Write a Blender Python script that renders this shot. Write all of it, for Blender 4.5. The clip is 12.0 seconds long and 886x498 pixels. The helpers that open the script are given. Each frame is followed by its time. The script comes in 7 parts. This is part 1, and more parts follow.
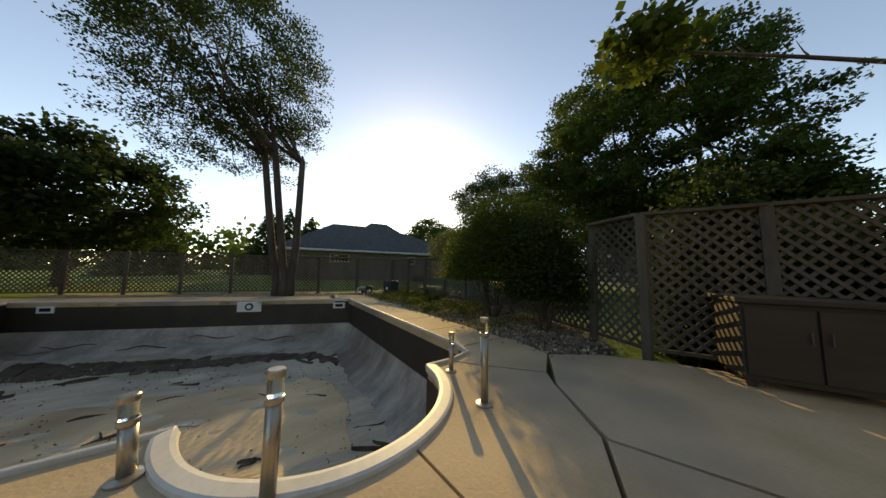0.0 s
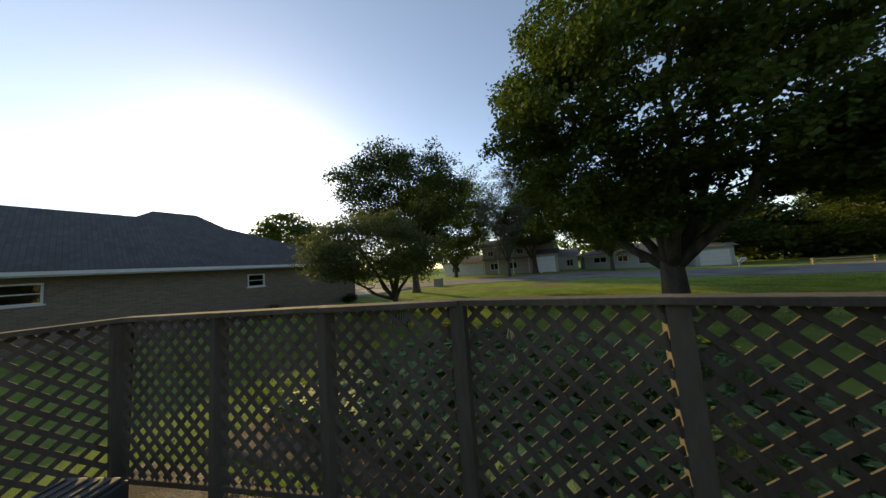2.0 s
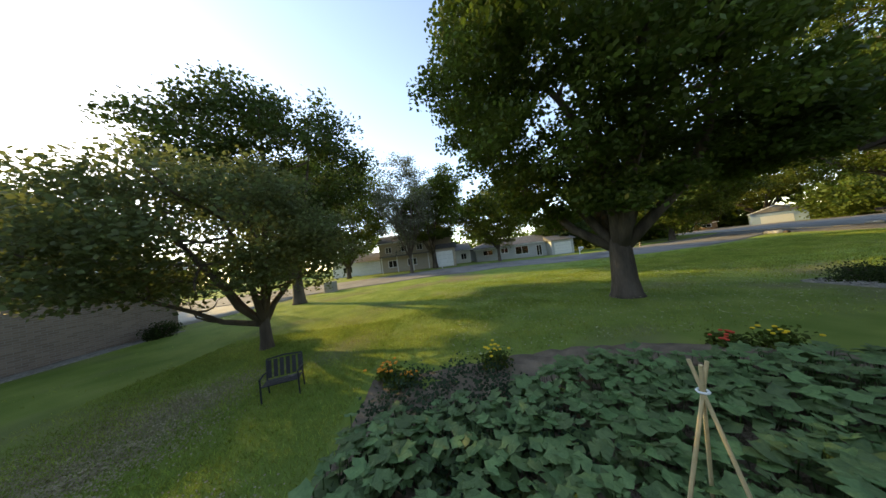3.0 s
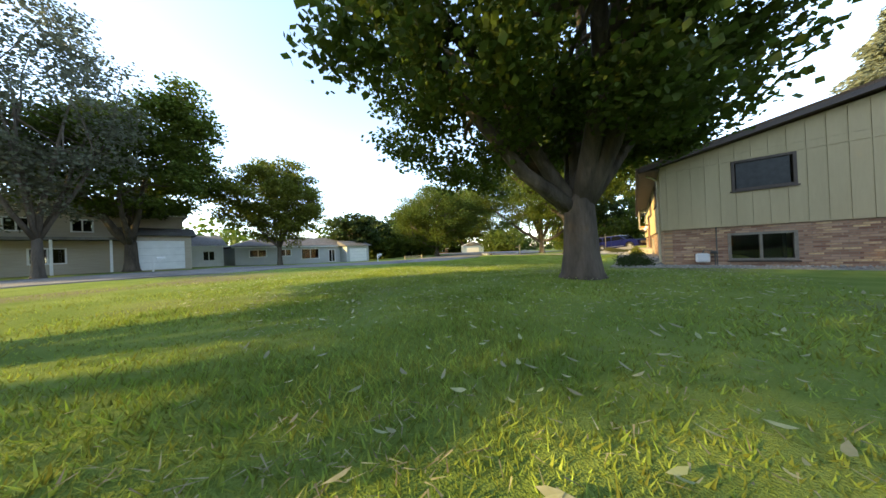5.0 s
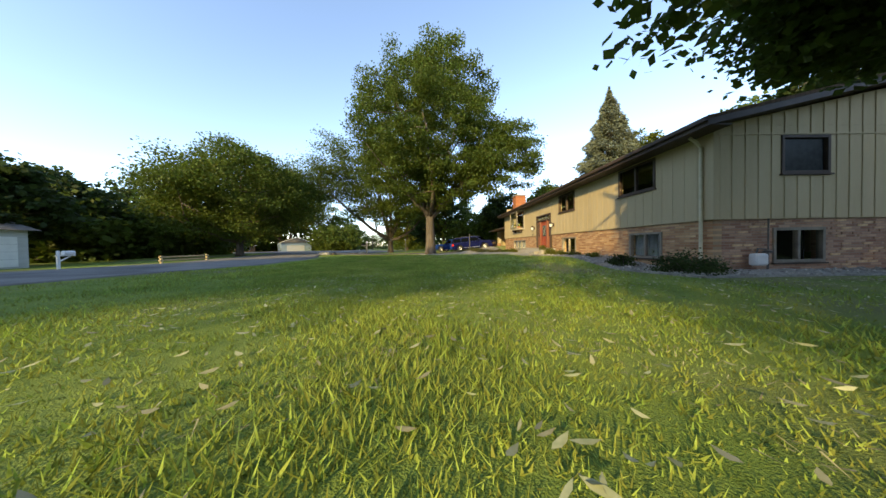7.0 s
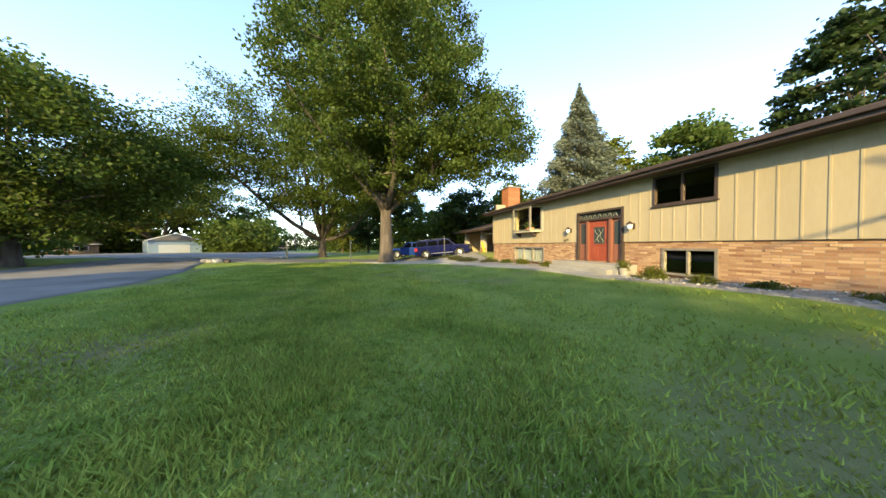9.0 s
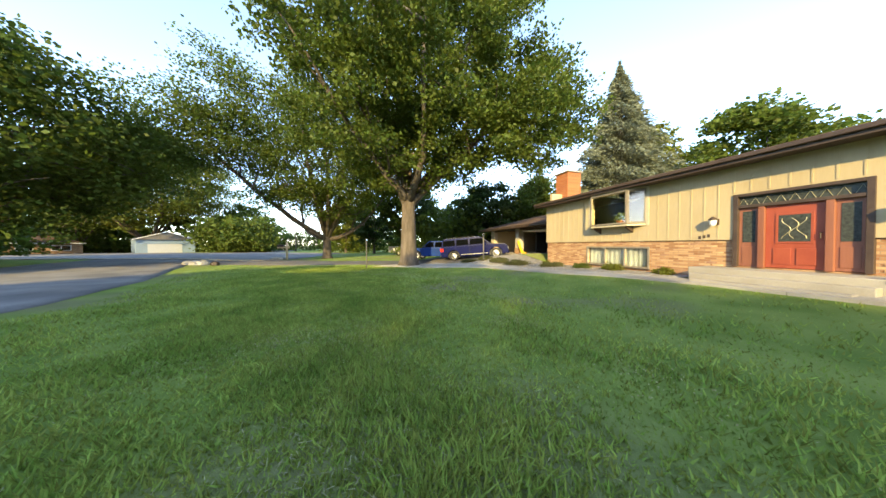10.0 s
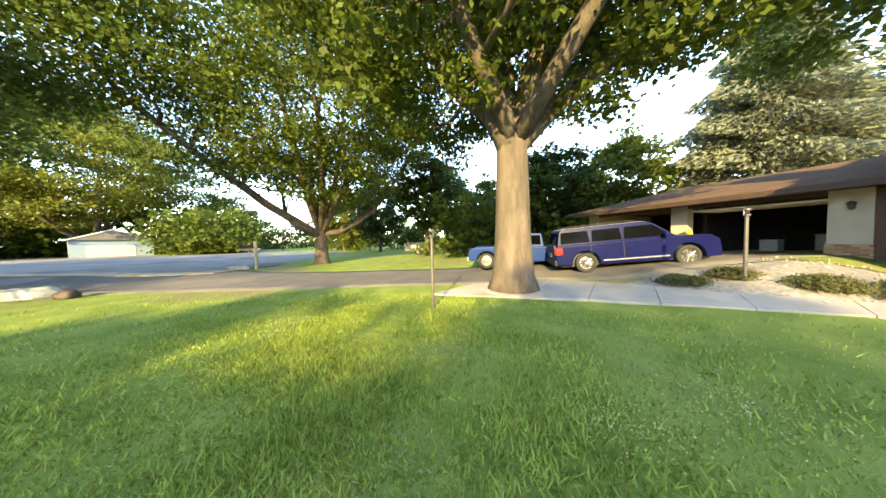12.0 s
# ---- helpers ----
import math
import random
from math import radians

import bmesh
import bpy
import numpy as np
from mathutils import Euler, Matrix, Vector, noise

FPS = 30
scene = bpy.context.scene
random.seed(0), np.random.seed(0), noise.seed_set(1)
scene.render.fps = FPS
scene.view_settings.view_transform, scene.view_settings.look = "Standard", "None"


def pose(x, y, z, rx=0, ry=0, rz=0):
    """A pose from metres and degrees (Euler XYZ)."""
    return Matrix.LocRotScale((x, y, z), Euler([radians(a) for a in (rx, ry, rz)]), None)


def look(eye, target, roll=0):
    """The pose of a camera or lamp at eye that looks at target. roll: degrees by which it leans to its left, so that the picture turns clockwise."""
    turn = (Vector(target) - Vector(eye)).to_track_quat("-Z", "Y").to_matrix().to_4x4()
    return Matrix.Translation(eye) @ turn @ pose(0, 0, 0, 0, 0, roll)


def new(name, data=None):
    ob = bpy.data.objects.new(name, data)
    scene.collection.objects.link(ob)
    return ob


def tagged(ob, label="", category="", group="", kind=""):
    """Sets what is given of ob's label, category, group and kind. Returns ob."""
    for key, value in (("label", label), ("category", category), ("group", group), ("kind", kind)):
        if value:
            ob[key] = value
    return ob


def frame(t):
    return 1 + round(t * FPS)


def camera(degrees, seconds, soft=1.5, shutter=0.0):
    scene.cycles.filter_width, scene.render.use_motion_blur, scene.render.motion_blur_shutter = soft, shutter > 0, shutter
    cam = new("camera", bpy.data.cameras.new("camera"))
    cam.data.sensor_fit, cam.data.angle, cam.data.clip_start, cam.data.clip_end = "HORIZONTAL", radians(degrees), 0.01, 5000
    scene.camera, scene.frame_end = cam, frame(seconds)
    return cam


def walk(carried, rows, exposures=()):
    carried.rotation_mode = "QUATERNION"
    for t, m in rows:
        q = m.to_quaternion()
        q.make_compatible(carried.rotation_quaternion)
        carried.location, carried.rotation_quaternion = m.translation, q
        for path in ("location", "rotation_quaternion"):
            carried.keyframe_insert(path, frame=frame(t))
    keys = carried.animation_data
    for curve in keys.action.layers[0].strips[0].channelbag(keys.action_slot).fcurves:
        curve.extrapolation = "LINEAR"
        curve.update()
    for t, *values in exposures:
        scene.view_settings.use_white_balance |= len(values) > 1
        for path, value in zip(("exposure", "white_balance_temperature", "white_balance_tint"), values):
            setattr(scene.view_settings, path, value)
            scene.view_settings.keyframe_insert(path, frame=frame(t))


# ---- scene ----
cam = camera(123.0, 12.0)
PATH = [
    (0, (14.171, -3.753, 1.176), (13.021, -5.38, 1.345), 0.9),
    (0.5, (13.164, -6.287, 1.118), (11.888, -7.814, 1.324), 0.9),
    (1, (12.181, -8.489, 1.211), (10.777, -9.899, 1.412), 0.0),
    (1.5, (11.235, -10.54, 1.575), (9.602, -11.68, 1.756), -2.2),
    (2, (9.88, -11.438, 1.938), (8.071, -12.276, 2.092), -4.5),
    (2.2, (9.321, -11.992, 2.057), (7.448, -12.681, 2.182), -5.7),
    (2.4, (8.679, -12.621, 2.079), (6.753, -13.151, 2.172), -6.5),
    (2.5, (8.321, -12.873, 2.06), (6.374, -13.322, 2.153), -6.8),
    (3, (6.505, -13.975, 1.84), (4.506, -13.942, 1.888), -7.3),
    (3.5, (4.561, -14.608, 1.271), (2.637, -14.066, 1.314), -5.7),
    (3.7, (3.924, -14.763, 1.175), (2.063, -14.031, 1.209), -5.4),
    (5.3, (-2.391, -13.986, 0.23), (-3.442, -12.284, 0.236), -1.9),
    (5.5, (-3.348, -13.332, 0.151), (-4.248, -11.546, 0.154), -1.6),
    (6, (-5.298, -11.329, -0.032), (-5.841, -9.404, -0.021), -1.2),
    (6.5, (-6.968, -9.217, 0.159), (-7.188, -7.23, 0.137), -1.2),
    (7, (-8.279, -7.091, 0.209), (-8.241, -5.091, 0.175), -1.0),
    (7.2, (-8.682, -6.266, 0.193), (-8.559, -4.27, 0.16), -0.6),
    (8.8, (-10.547, 1.202, 0.711), (-9.986, 3.121, 0.67), -0.4),
    (9, (-10.87, 2.184, 0.72), (-10.308, 4.103, 0.685), -0.2),
    (9.5, (-11.757, 4.77, 0.718), (-11.192, 6.688, 0.682), 0.0),
    (10, (-12.53, 7.451, 0.657), (-11.964, 9.37, 0.623), -0.1),
    (10.5, (-13.108, 10.381, 0.632), (-12.545, 12.3, 0.596), -0.3),
    (11, (-13.824, 13.464, 0.677), (-13.253, 15.38, 0.629), -0.7),
    (11.5, (-14.403, 16.928, 0.748), (-13.814, 18.838, 0.684), -1.0),
    (12, (-14.76, 20.629, 0.881), (-14.155, 22.533, 0.794), -1.3),
]
EXPOSURES = [(0, 1.0, 8300), (1.0, 1.15, 8000), (1.5, 1.1, 7900), (2.2, 1.05, 7800), (2.6, 1.3, 7500), (3.0, 2.1, 7900), (3.5, 2.95, 8100), (5.5, 2.65, 7300), (6.0, 2.75, 7500), (6.5, 2.35, 7300), (7.0, 1.95, 6900), (9.0, 2.52, 6500), (10.5, 2.9, 6900), (12.0, 3.5, 7300)]
walk(cam, [(t, look(eye, target, roll)) for t, eye, target, roll in PATH], EXPOSURES)


# ---- world, sun, exposure ----
SUN_AZ, SUN_EL = 209.0, 19.5
world = bpy.data.worlds.new("sky")
scene.world = world
world.use_nodes = True
wn = world.node_tree
sky = wn.nodes.new("ShaderNodeTexSky")
sky.sky_type, sky.sun_disc = "NISHITA", False
sky.sun_elevation, sky.sun_rotation = radians(SUN_EL), radians(SUN_AZ)
sky.air_density, sky.dust_density, sky.ozone_density = 0.85, 0.45, 0.35
sky.altitude = 1200
bg = wn.nodes["Background"]
bg.inputs["Strength"].default_value = 0.145
wn.links.new(sky.outputs["Color"], bg.inputs["Color"])
sun = new("sun", bpy.data.lights.new("sun", "SUN"))
sun.data.energy, sun.data.angle, sun.data.color = 1.8, radians(0.6), (1.0, 0.78, 0.34)
SUN_DIR = Vector((math.sin(radians(SUN_AZ)) * math.cos(radians(SUN_EL)), math.cos(radians(SUN_AZ)) * math.cos(radians(SUN_EL)), math.sin(radians(SUN_EL))))
sun.matrix_world = look(SUN_DIR * 50, (0, 0, 0))

# ---- materials ----
def mat(name, a, b=None, rough=0.8, scale=4.0, bump=0.0, metal=0.0, fine=8.0, coat=0.0, stretch=(1, 1, 1), c=None, island=0.0, thin=0.0, spec=0.5, amp=0.9):
    """Two colours mixed by noise at two scales, with grain and relief. c: a third colour for broad stains. island: how far
    alike pieces differ in brightness. thin: share of light let through (leaves, cloth)."""
    m = bpy.data.materials.new(name)
    m.use_nodes = True
    nt = m.node_tree
    N, K = nt.nodes.new, nt.links.new
    p = nt.nodes["Principled BSDF"]
    tc = N("ShaderNodeTexCoord")
    mp = N("ShaderNodeMapping")
    mp.inputs["Scale"].default_value = stretch
    K(tc.outputs["Object"], mp.inputs["Vector"])
    n1, n2 = N("ShaderNodeTexNoise"), N("ShaderNodeTexNoise")
    n1.inputs["Scale"].default_value, n2.inputs["Scale"].default_value = scale, scale * fine
    n1.inputs["Detail"].default_value, n2.inputs["Detail"].default_value = 5, 3
    K(mp.outputs[0], n1.inputs["Vector"]), K(mp.outputs[0], n2.inputs["Vector"])
    mix = N("ShaderNodeMix")
    mix.data_type = "RGBA"
    ad = N("ShaderNodeMath")
    ad.operation = "ADD"
    ad.use_clamp = True
    s2 = N("ShaderNodeMath")
    s2.operation = "MULTIPLY_ADD"
    s2.inputs[1].default_value, s2.inputs[2].default_value = amp, -amp / 2
    K(n2.outputs["Fac"], s2.inputs[0])
    r1 = N("ShaderNodeMapRange")
    r1.inputs["From Min"].default_value, r1.inputs["From Max"].default_value = 0.3, 0.7
    K(n1.outputs["Fac"], r1.inputs["Value"])
    K(r1.outputs[0], ad.inputs[0]), K(s2.outputs[0], ad.inputs[1])
    K(ad.outputs[0], mix.inputs["Factor"])
    b = b or tuple(min(1, v * 1.3) for v in a)
    mix.inputs["A"].default_value, mix.inputs["B"].default_value = (*a, 1), (*b, 1)
    col = mix.outputs["Result"]
    if c:
        n3 = N("ShaderNodeTexNoise")
        n3.inputs["Scale"].default_value, n3.inputs["Detail"].default_value = scale * 0.22, 3
        K(tc.outputs["Object"], n3.inputs["Vector"])
        r3 = N("ShaderNodeMapRange")
        r3.inputs["From Min"].default_value, r3.inputs["From Max"].default_value = 0.52, 0.68
        K(n3.outputs["Fac"], r3.inputs["Value"])
        mx = N("ShaderNodeMix")
        mx.data_type = "RGBA"
        K(r3.outputs[0], mx.inputs["Factor"]), K(col, mx.inputs["A"])
        mx.inputs["B"].default_value = (*c, 1)
        col = mx.outputs["Result"]
    if island:
        geo, oi = N("ShaderNodeNewGeometry"), N("ShaderNodeObjectInfo")
        sm_ = N("ShaderNodeMath")
        sm_.operation = "ADD"
        K(geo.outputs["Random Per Island"], sm_.inputs[0]), K(oi.outputs["Random"], sm_.inputs[1])
        fr = N("ShaderNodeMath")
        fr.operation = "FRACT"
        K(sm_.outputs[0], fr.inputs[0])
        hs = N("ShaderNodeHueSaturation")
        rr = N("ShaderNodeMapRange")
        rr.inputs["To Min"].default_value, rr.inputs["To Max"].default_value = 1 - island, 1 + island
        K(fr.outputs[0], rr.inputs["Value"]), K(rr.outputs[0], hs.inputs["Value"]), K(col, hs.inputs["Color"])
        rh = N("ShaderNodeMapRange")
        rh.inputs["To Min"].default_value, rh.inputs["To Max"].default_value = 0.5 - island * 0.06, 0.5 + island * 0.04
        K(fr.outputs[0], rh.inputs["Value"]), K(rh.outputs[0], hs.inputs["Hue"])
        col = hs.outputs["Color"]
    K(col, p.inputs["Base Color"])
    p.inputs["Roughness"].default_value, p.inputs["Metallic"].default_value = rough, metal
    p.inputs["Specular IOR Level"].default_value = spec
    p.inputs["Coat Weight"].default_value = coat
    if bump:
        bp = N("ShaderNodeBump")
        bp.inputs["Strength"].default_value, bp.inputs["Distance"].default_value = min(1, bump), 0.03
        K(n2.outputs["Fac"], bp.inputs["Height"]), K(bp.outputs[0], p.inputs["Normal"])
    if thin:
        tr, ms = N("ShaderNodeBsdfTranslucent"), N("ShaderNodeMixShader")
        K(col, tr.inputs["Color"])
        ms.inputs[0].default_value = thin
        K(p.outputs[0], ms.inputs[1]), K(tr.outputs[0], ms.inputs[2])
        K(ms.outputs[0], nt.nodes["Material Output"].inputs["Surface"])
    return m


def brick_mat(name, a, b, mortar, width=0.24, height=0.075, axis="x"):
    """Courses of brick in real size on an upright wall; axis is the wall's outward direction."""
    m = mat(name, a, b, rough=0.9, scale=2.0, bump=0.3)
    nt = m.node_tree
    N, K = nt.nodes.new, nt.links.new
    p = nt.nodes["Principled BSDF"]
    tc, sx, cb = N("ShaderNodeTexCoord"), N("ShaderNodeSeparateXYZ"), N("ShaderNodeCombineXYZ")
    K(tc.outputs["Object"], sx.inputs[0])
    K(sx.outputs["Y" if axis == "x" else "X"], cb.inputs["X"]), K(sx.outputs["Z"], cb.inputs["Y"])
    br = N("ShaderNodeTexBrick")
    br.inputs["Scale"].default_value = 1.0
    br.inputs["Brick Width"].default_value, br.inputs["Row Height"].default_value = width, height
    br.inputs["Mortar Size"].default_value, br.inputs["Mortar Smooth"].default_value, br.inputs["Bias"].default_value = 0.011, 0.3, -0.1
    br.inputs["Color1"].default_value, br.inputs["Color2"].default_value, br.inputs["Mortar"].default_value = (*a, 1), (*b, 1), (*mortar, 1)
    K(cb.outputs[0], br.inputs["Vector"])
    old = p.inputs["Base Color"].links[0].from_socket
    mx = N("ShaderNodeMix")
    mx.data_type, mx.blend_type = "RGBA", "MIX"
    mx.inputs["Factor"].default_value = 0.2
    K(br.outputs["Color"], mx.inputs["A"]), K(old, mx.inputs["B"])
    K(mx.outputs["Result"], p.inputs["Base Color"])
    bp = N("ShaderNodeBump")
    bp.inputs["Strength"].default_value, bp.inputs["Distance"].default_value, bp.invert = 0.6, 0.01, True
    K(br.outputs["Fac"], bp.inputs["Height"]), K(bp.outputs[0], p.inputs["Normal"])
    return m


def shingle_mat(name, a, b, axis="y"):
    m = mat(name, a, b, rough=0.95, scale=1.2, bump=0.4, fine=30, spec=0.05)
    nt = m.node_tree
    N, K = nt.nodes.new, nt.links.new
    p = nt.nodes["Principled BSDF"]
    tc, br = N("ShaderNodeTexCoord"), N("ShaderNodeTexBrick")
    mp = N("ShaderNodeMapping")
    if axis == "y":
        mp.inputs["Rotation"].default_value = (0, 0, radians(90))
    K(tc.outputs["Object"], mp.inputs["Vector"]), K(mp.outputs[0], br.inputs["Vector"])
    br.inputs["Scale"].default_value = 1.0
    br.inputs["Brick Width"].default_value, br.inputs["Row Height"].default_value = 0.3, 0.14
    br.inputs["Mortar Size"].default_value = 0.008
    lo = tuple(v * 0.55 for v in a)
    br.inputs["Color1"].default_value, br.inputs["Color2"].default_value, br.inputs["Mortar"].default_value = (*a, 1), (*b, 1), (*lo, 1)
    old = p.inputs["Base Color"].links[0].from_socket
    mx = N("ShaderNodeMix")
    mx.data_type = "RGBA"
    mx.inputs["Factor"].default_value = 0.4
    K(br.outputs["Color"], mx.inputs["A"]), K(old, mx.inputs["B"]), K(mx.outputs["Result"], p.inputs["Base Color"])
    return m


def glass_mat(name, tint=(0.9, 0.95, 0.95), rough=0.0):
    m = bpy.data.materials.new(name)
    m.use_nodes = True
    p = m.node_tree.nodes["Principled BSDF"]
    p.inputs["Base Color"].default_value = (*tint, 1)
    p.inputs["Roughness"].default_value, p.inputs["Transmission Weight"].default_value, p.inputs["IOR"].default_value = rough, 1.0, 1.45
    return m


LAWN = mat("lawn", (0.15, 0.225, 0.042), (0.27, 0.335, 0.08), rough=0.95, scale=0.9, bump=1.0, fine=120, c=(0.22, 0.20, 0.11), spec=0.1, amp=1.0)
BLADE = mat("grass_blade", (0.165, 0.24, 0.038), (0.335, 0.39, 0.078), rough=0.75, scale=0.8, fine=8, amp=1.6, island=0.42, thin=0.35, spec=0.15)
ASPHALT = mat("asphalt", (0.16, 0.148, 0.136), (0.23, 0.213, 0.196), rough=0.95, scale=0.8, bump=0.5, fine=60, c=(0.10, 0.095, 0.09))
# Darker copy of the asphalt, the driveway's shade put into the colour.
DRIVE = mat("driveway_asphalt_shaded", (0.075, 0.07, 0.065), (0.125, 0.118, 0.11), rough=0.95, scale=0.8, bump=0.5, fine=60, c=(0.17, 0.15, 0.125))
CONCRETE = mat("concrete", (0.29, 0.265, 0.22), (0.38, 0.35, 0.29), rough=0.9, scale=1.3, bump=0.25, fine=30, c=(0.28, 0.25, 0.20), island=0.06)
DECK = mat("deck_concrete", (0.44, 0.325, 0.19), (0.57, 0.43, 0.27), rough=0.9, scale=1.5, bump=0.2, fine=30, c=(0.28, 0.24, 0.19), island=0.06)
GRAVEL = mat("gravel", (0.17, 0.155, 0.13), (0.34, 0.315, 0.27), rough=0.95, scale=9, bump=1.0, fine=6)
SOIL = mat("soil", (0.115, 0.083, 0.055), (0.25, 0.185, 0.125), rough=1.0, scale=3, bump=1.0, fine=14)
SIDING = mat("yellow_siding", (0.39, 0.31, 0.18), (0.45, 0.36, 0.215), rough=0.75, scale=1.2, bump=0.1, fine=20, stretch=(1, 1, 0.15))
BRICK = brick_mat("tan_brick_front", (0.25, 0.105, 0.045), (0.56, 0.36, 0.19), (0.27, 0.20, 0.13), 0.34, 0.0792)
# Gable copy of the brick, darker and redder with its shade in the colour.
BRICK_S = brick_mat("tan_brick_side_shaded", (0.20, 0.085, 0.05), (0.50, 0.32, 0.21), (0.24, 0.19, 0.145), 0.34, 0.0792, axis="y")
BROWN = mat("dark_brown_trim", (0.045, 0.028, 0.02), (0.07, 0.045, 0.032), rough=0.6, scale=3)
ROOF = shingle_mat("brown_shingles", (0.10, 0.065, 0.045), (0.15, 0.10, 0.07))
ROOF_N = shingle_mat("grey_shingles", (0.085, 0.083, 0.08), (0.125, 0.122, 0.118))
ROOF_F = shingle_mat("far_grey_shingles", (0.14, 0.13, 0.12), (0.20, 0.19, 0.18))
GLASS = glass_mat("window_glass")
REDDOOR = mat("red_door_paint", (0.27, 0.055, 0.028), (0.33, 0.075, 0.038), rough=0.4, scale=2, fine=12)
WHITE = mat("white_paint", (0.72, 0.72, 0.70), (0.80, 0.80, 0.78), rough=0.6, scale=2)
# Near-black: the darkness of rooms and openings is put into this colour.
DARK = mat("unlit_black", (0.009, 0.008, 0.007), (0.015, 0.014, 0.012), rough=0.95, scale=2)
WOODGREY = mat("weathered_wood", (0.066, 0.055, 0.041), (0.135, 0.115, 0.088), rough=0.9, scale=2.5, bump=0.4, fine=10, stretch=(1, 1, 0.25), island=0.12)
BARK = mat("bark", (0.05, 0.038, 0.028), (0.125, 0.097, 0.072), rough=0.95, scale=3.5, bump=1.0, fine=6, stretch=(1, 1, 0.22))
BARK_L = mat("pale_bark", (0.06, 0.046, 0.033), (0.135, 0.108, 0.08), rough=0.95, scale=3.0, bump=1.0, fine=6, stretch=(1, 1, 0.2))
CURTAIN = mat("curtain_cloth", (0.22, 0.23, 0.235), (0.29, 0.30, 0.30), rough=0.9, scale=8, stretch=(1, 1, 0.05))
LINER = mat("pool_liner", (0.27, 0.245, 0.205), (0.56, 0.515, 0.44), rough=0.75, scale=1.3, bump=0.7, fine=7, stretch=(1, 2.2, 1), c=(0.16, 0.115, 0.07))
LINER_F = mat("pool_floor_liner", (0.42, 0.35, 0.25), (0.66, 0.56, 0.41), rough=0.8, scale=1.1, bump=0.6, fine=9, stretch=(0.6, 2.4, 1), c=(0.24, 0.20, 0.155))
# Warm tan that paints the patch of sun on the pool floor.
SUNLIT_TAN = mat("sunlit_floor_tan", (0.62, 0.44, 0.24), (0.80, 0.60, 0.36), rough=0.8, scale=1.5, bump=0.5, fine=12, stretch=(0.7, 2, 1), c=(0.34, 0.24, 0.14))
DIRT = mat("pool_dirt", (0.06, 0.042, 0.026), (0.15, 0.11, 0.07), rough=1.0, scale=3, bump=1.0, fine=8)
POOLBAND = mat("pool_band", (0.034, 0.026, 0.017), (0.052, 0.04, 0.028), rough=0.6, scale=2)
CREAM = mat("cream_trim", (0.44, 0.38, 0.26), (0.52, 0.46, 0.33), rough=0.6, scale=3)
GREYWOOD = mat("grey_window_wood", (0.16, 0.135, 0.105), (0.24, 0.21, 0.165), rough=0.7, scale=4)
COPING = mat("coping", (0.55, 0.52, 0.46), (0.68, 0.645, 0.58), rough=0.5, scale=3)


def leaf_mat(name, a, b, thin=0.5, isl=0.28):
    return mat(name, a, b, rough=0.6, scale=0.5, fine=6, island=isl, thin=thin, spec=0.3)


LEAF = leaf_mat("leaf_green", (0.065, 0.10, 0.014), (0.11, 0.145, 0.02))
LEAF_M = leaf_mat("leaf_maple", (0.055, 0.088, 0.014), (0.095, 0.135, 0.02))
LEAF_D = leaf_mat("leaf_dark", (0.032, 0.052, 0.012), (0.055, 0.085, 0.018))
LEAF_Y = leaf_mat("leaf_yellowgreen", (0.11, 0.135, 0.016), (0.17, 0.18, 0.024))
LEAF_B = leaf_mat("leaf_bluegreen", (0.035, 0.065, 0.03), (0.06, 0.10, 0.045))
LEAF_C = leaf_mat("leaf_crabapple", (0.085, 0.11, 0.036), (0.145, 0.17, 0.062))
LEAF_S = leaf_mat("leaf_silver", (0.10, 0.11, 0.07), (0.17, 0.18, 0.12))

# ---- helpers ----
rng = np.random.default_rng(7)


def part(name, bm, material, parent=None, label="", smooth=False):
    me = bpy.data.meshes.new(name)
    bm.to_mesh(me)
    bm.free()
    me.materials.append(material)
    if smooth:
        me.shade_smooth()
    ob = new(name, me)
    if parent:
        ob.parent = parent
    return tagged(ob, label)


def thing(name, label, category, x=0.0, y=0.0, z=0.0, rz=0.0, group="", kind=""):
    ob = new(name)
    ob.empty_display_size = 0.2
    ob.matrix_basis = pose(x, y, z, 0, 0, rz)
    return tagged(ob, label, category, group, kind)


def box(bm, lo, hi, bevel=0.0):
    lo, hi = Vector(lo), Vector(hi)
    r = bmesh.ops.create_cube(bm, size=1, matrix=Matrix.LocRotScale((lo + hi) / 2, None, hi - lo))
    if bevel:
        es = {e for v in r["verts"] for e in v.link_edges}
        bmesh.ops.bevel(bm, geom=list(es), offset=bevel, segments=2, affect="EDGES", profile=0.5)
    return bm


def cube(lo, hi, bevel=0.0):
    return box(bmesh.new(), lo, hi, bevel)


def tube(bm, pts, radii, seg=8, cap=True):
    """A round bar through the points, as thick as the radii say."""
    pts = [Vector(p) for p in pts]
    rings = []
    for i, p in enumerate(pts):
        d = (pts[min(i + 1, len(pts) - 1)] - pts[max(i - 1, 0)]).normalized()
        u = d.orthogonal().normalized() if i == 0 else (u - d * u.dot(d)).normalized()
        w = d.cross(u)
        rings.append([bm.verts.new(p + (u * math.cos(2 * math.pi * k / seg) + w * math.sin(2 * math.pi * k / seg)) * radii[i]) for k in range(seg)])
    for a, b in zip(rings, rings[1:]):
        for k in range(seg):
            bm.faces.new((a[k], a[(k + 1) % seg], b[(k + 1) % seg], b[k]))
    if cap:
        bm.faces.new(rings[0][::-1]), bm.faces.new(rings[-1])
    return bm


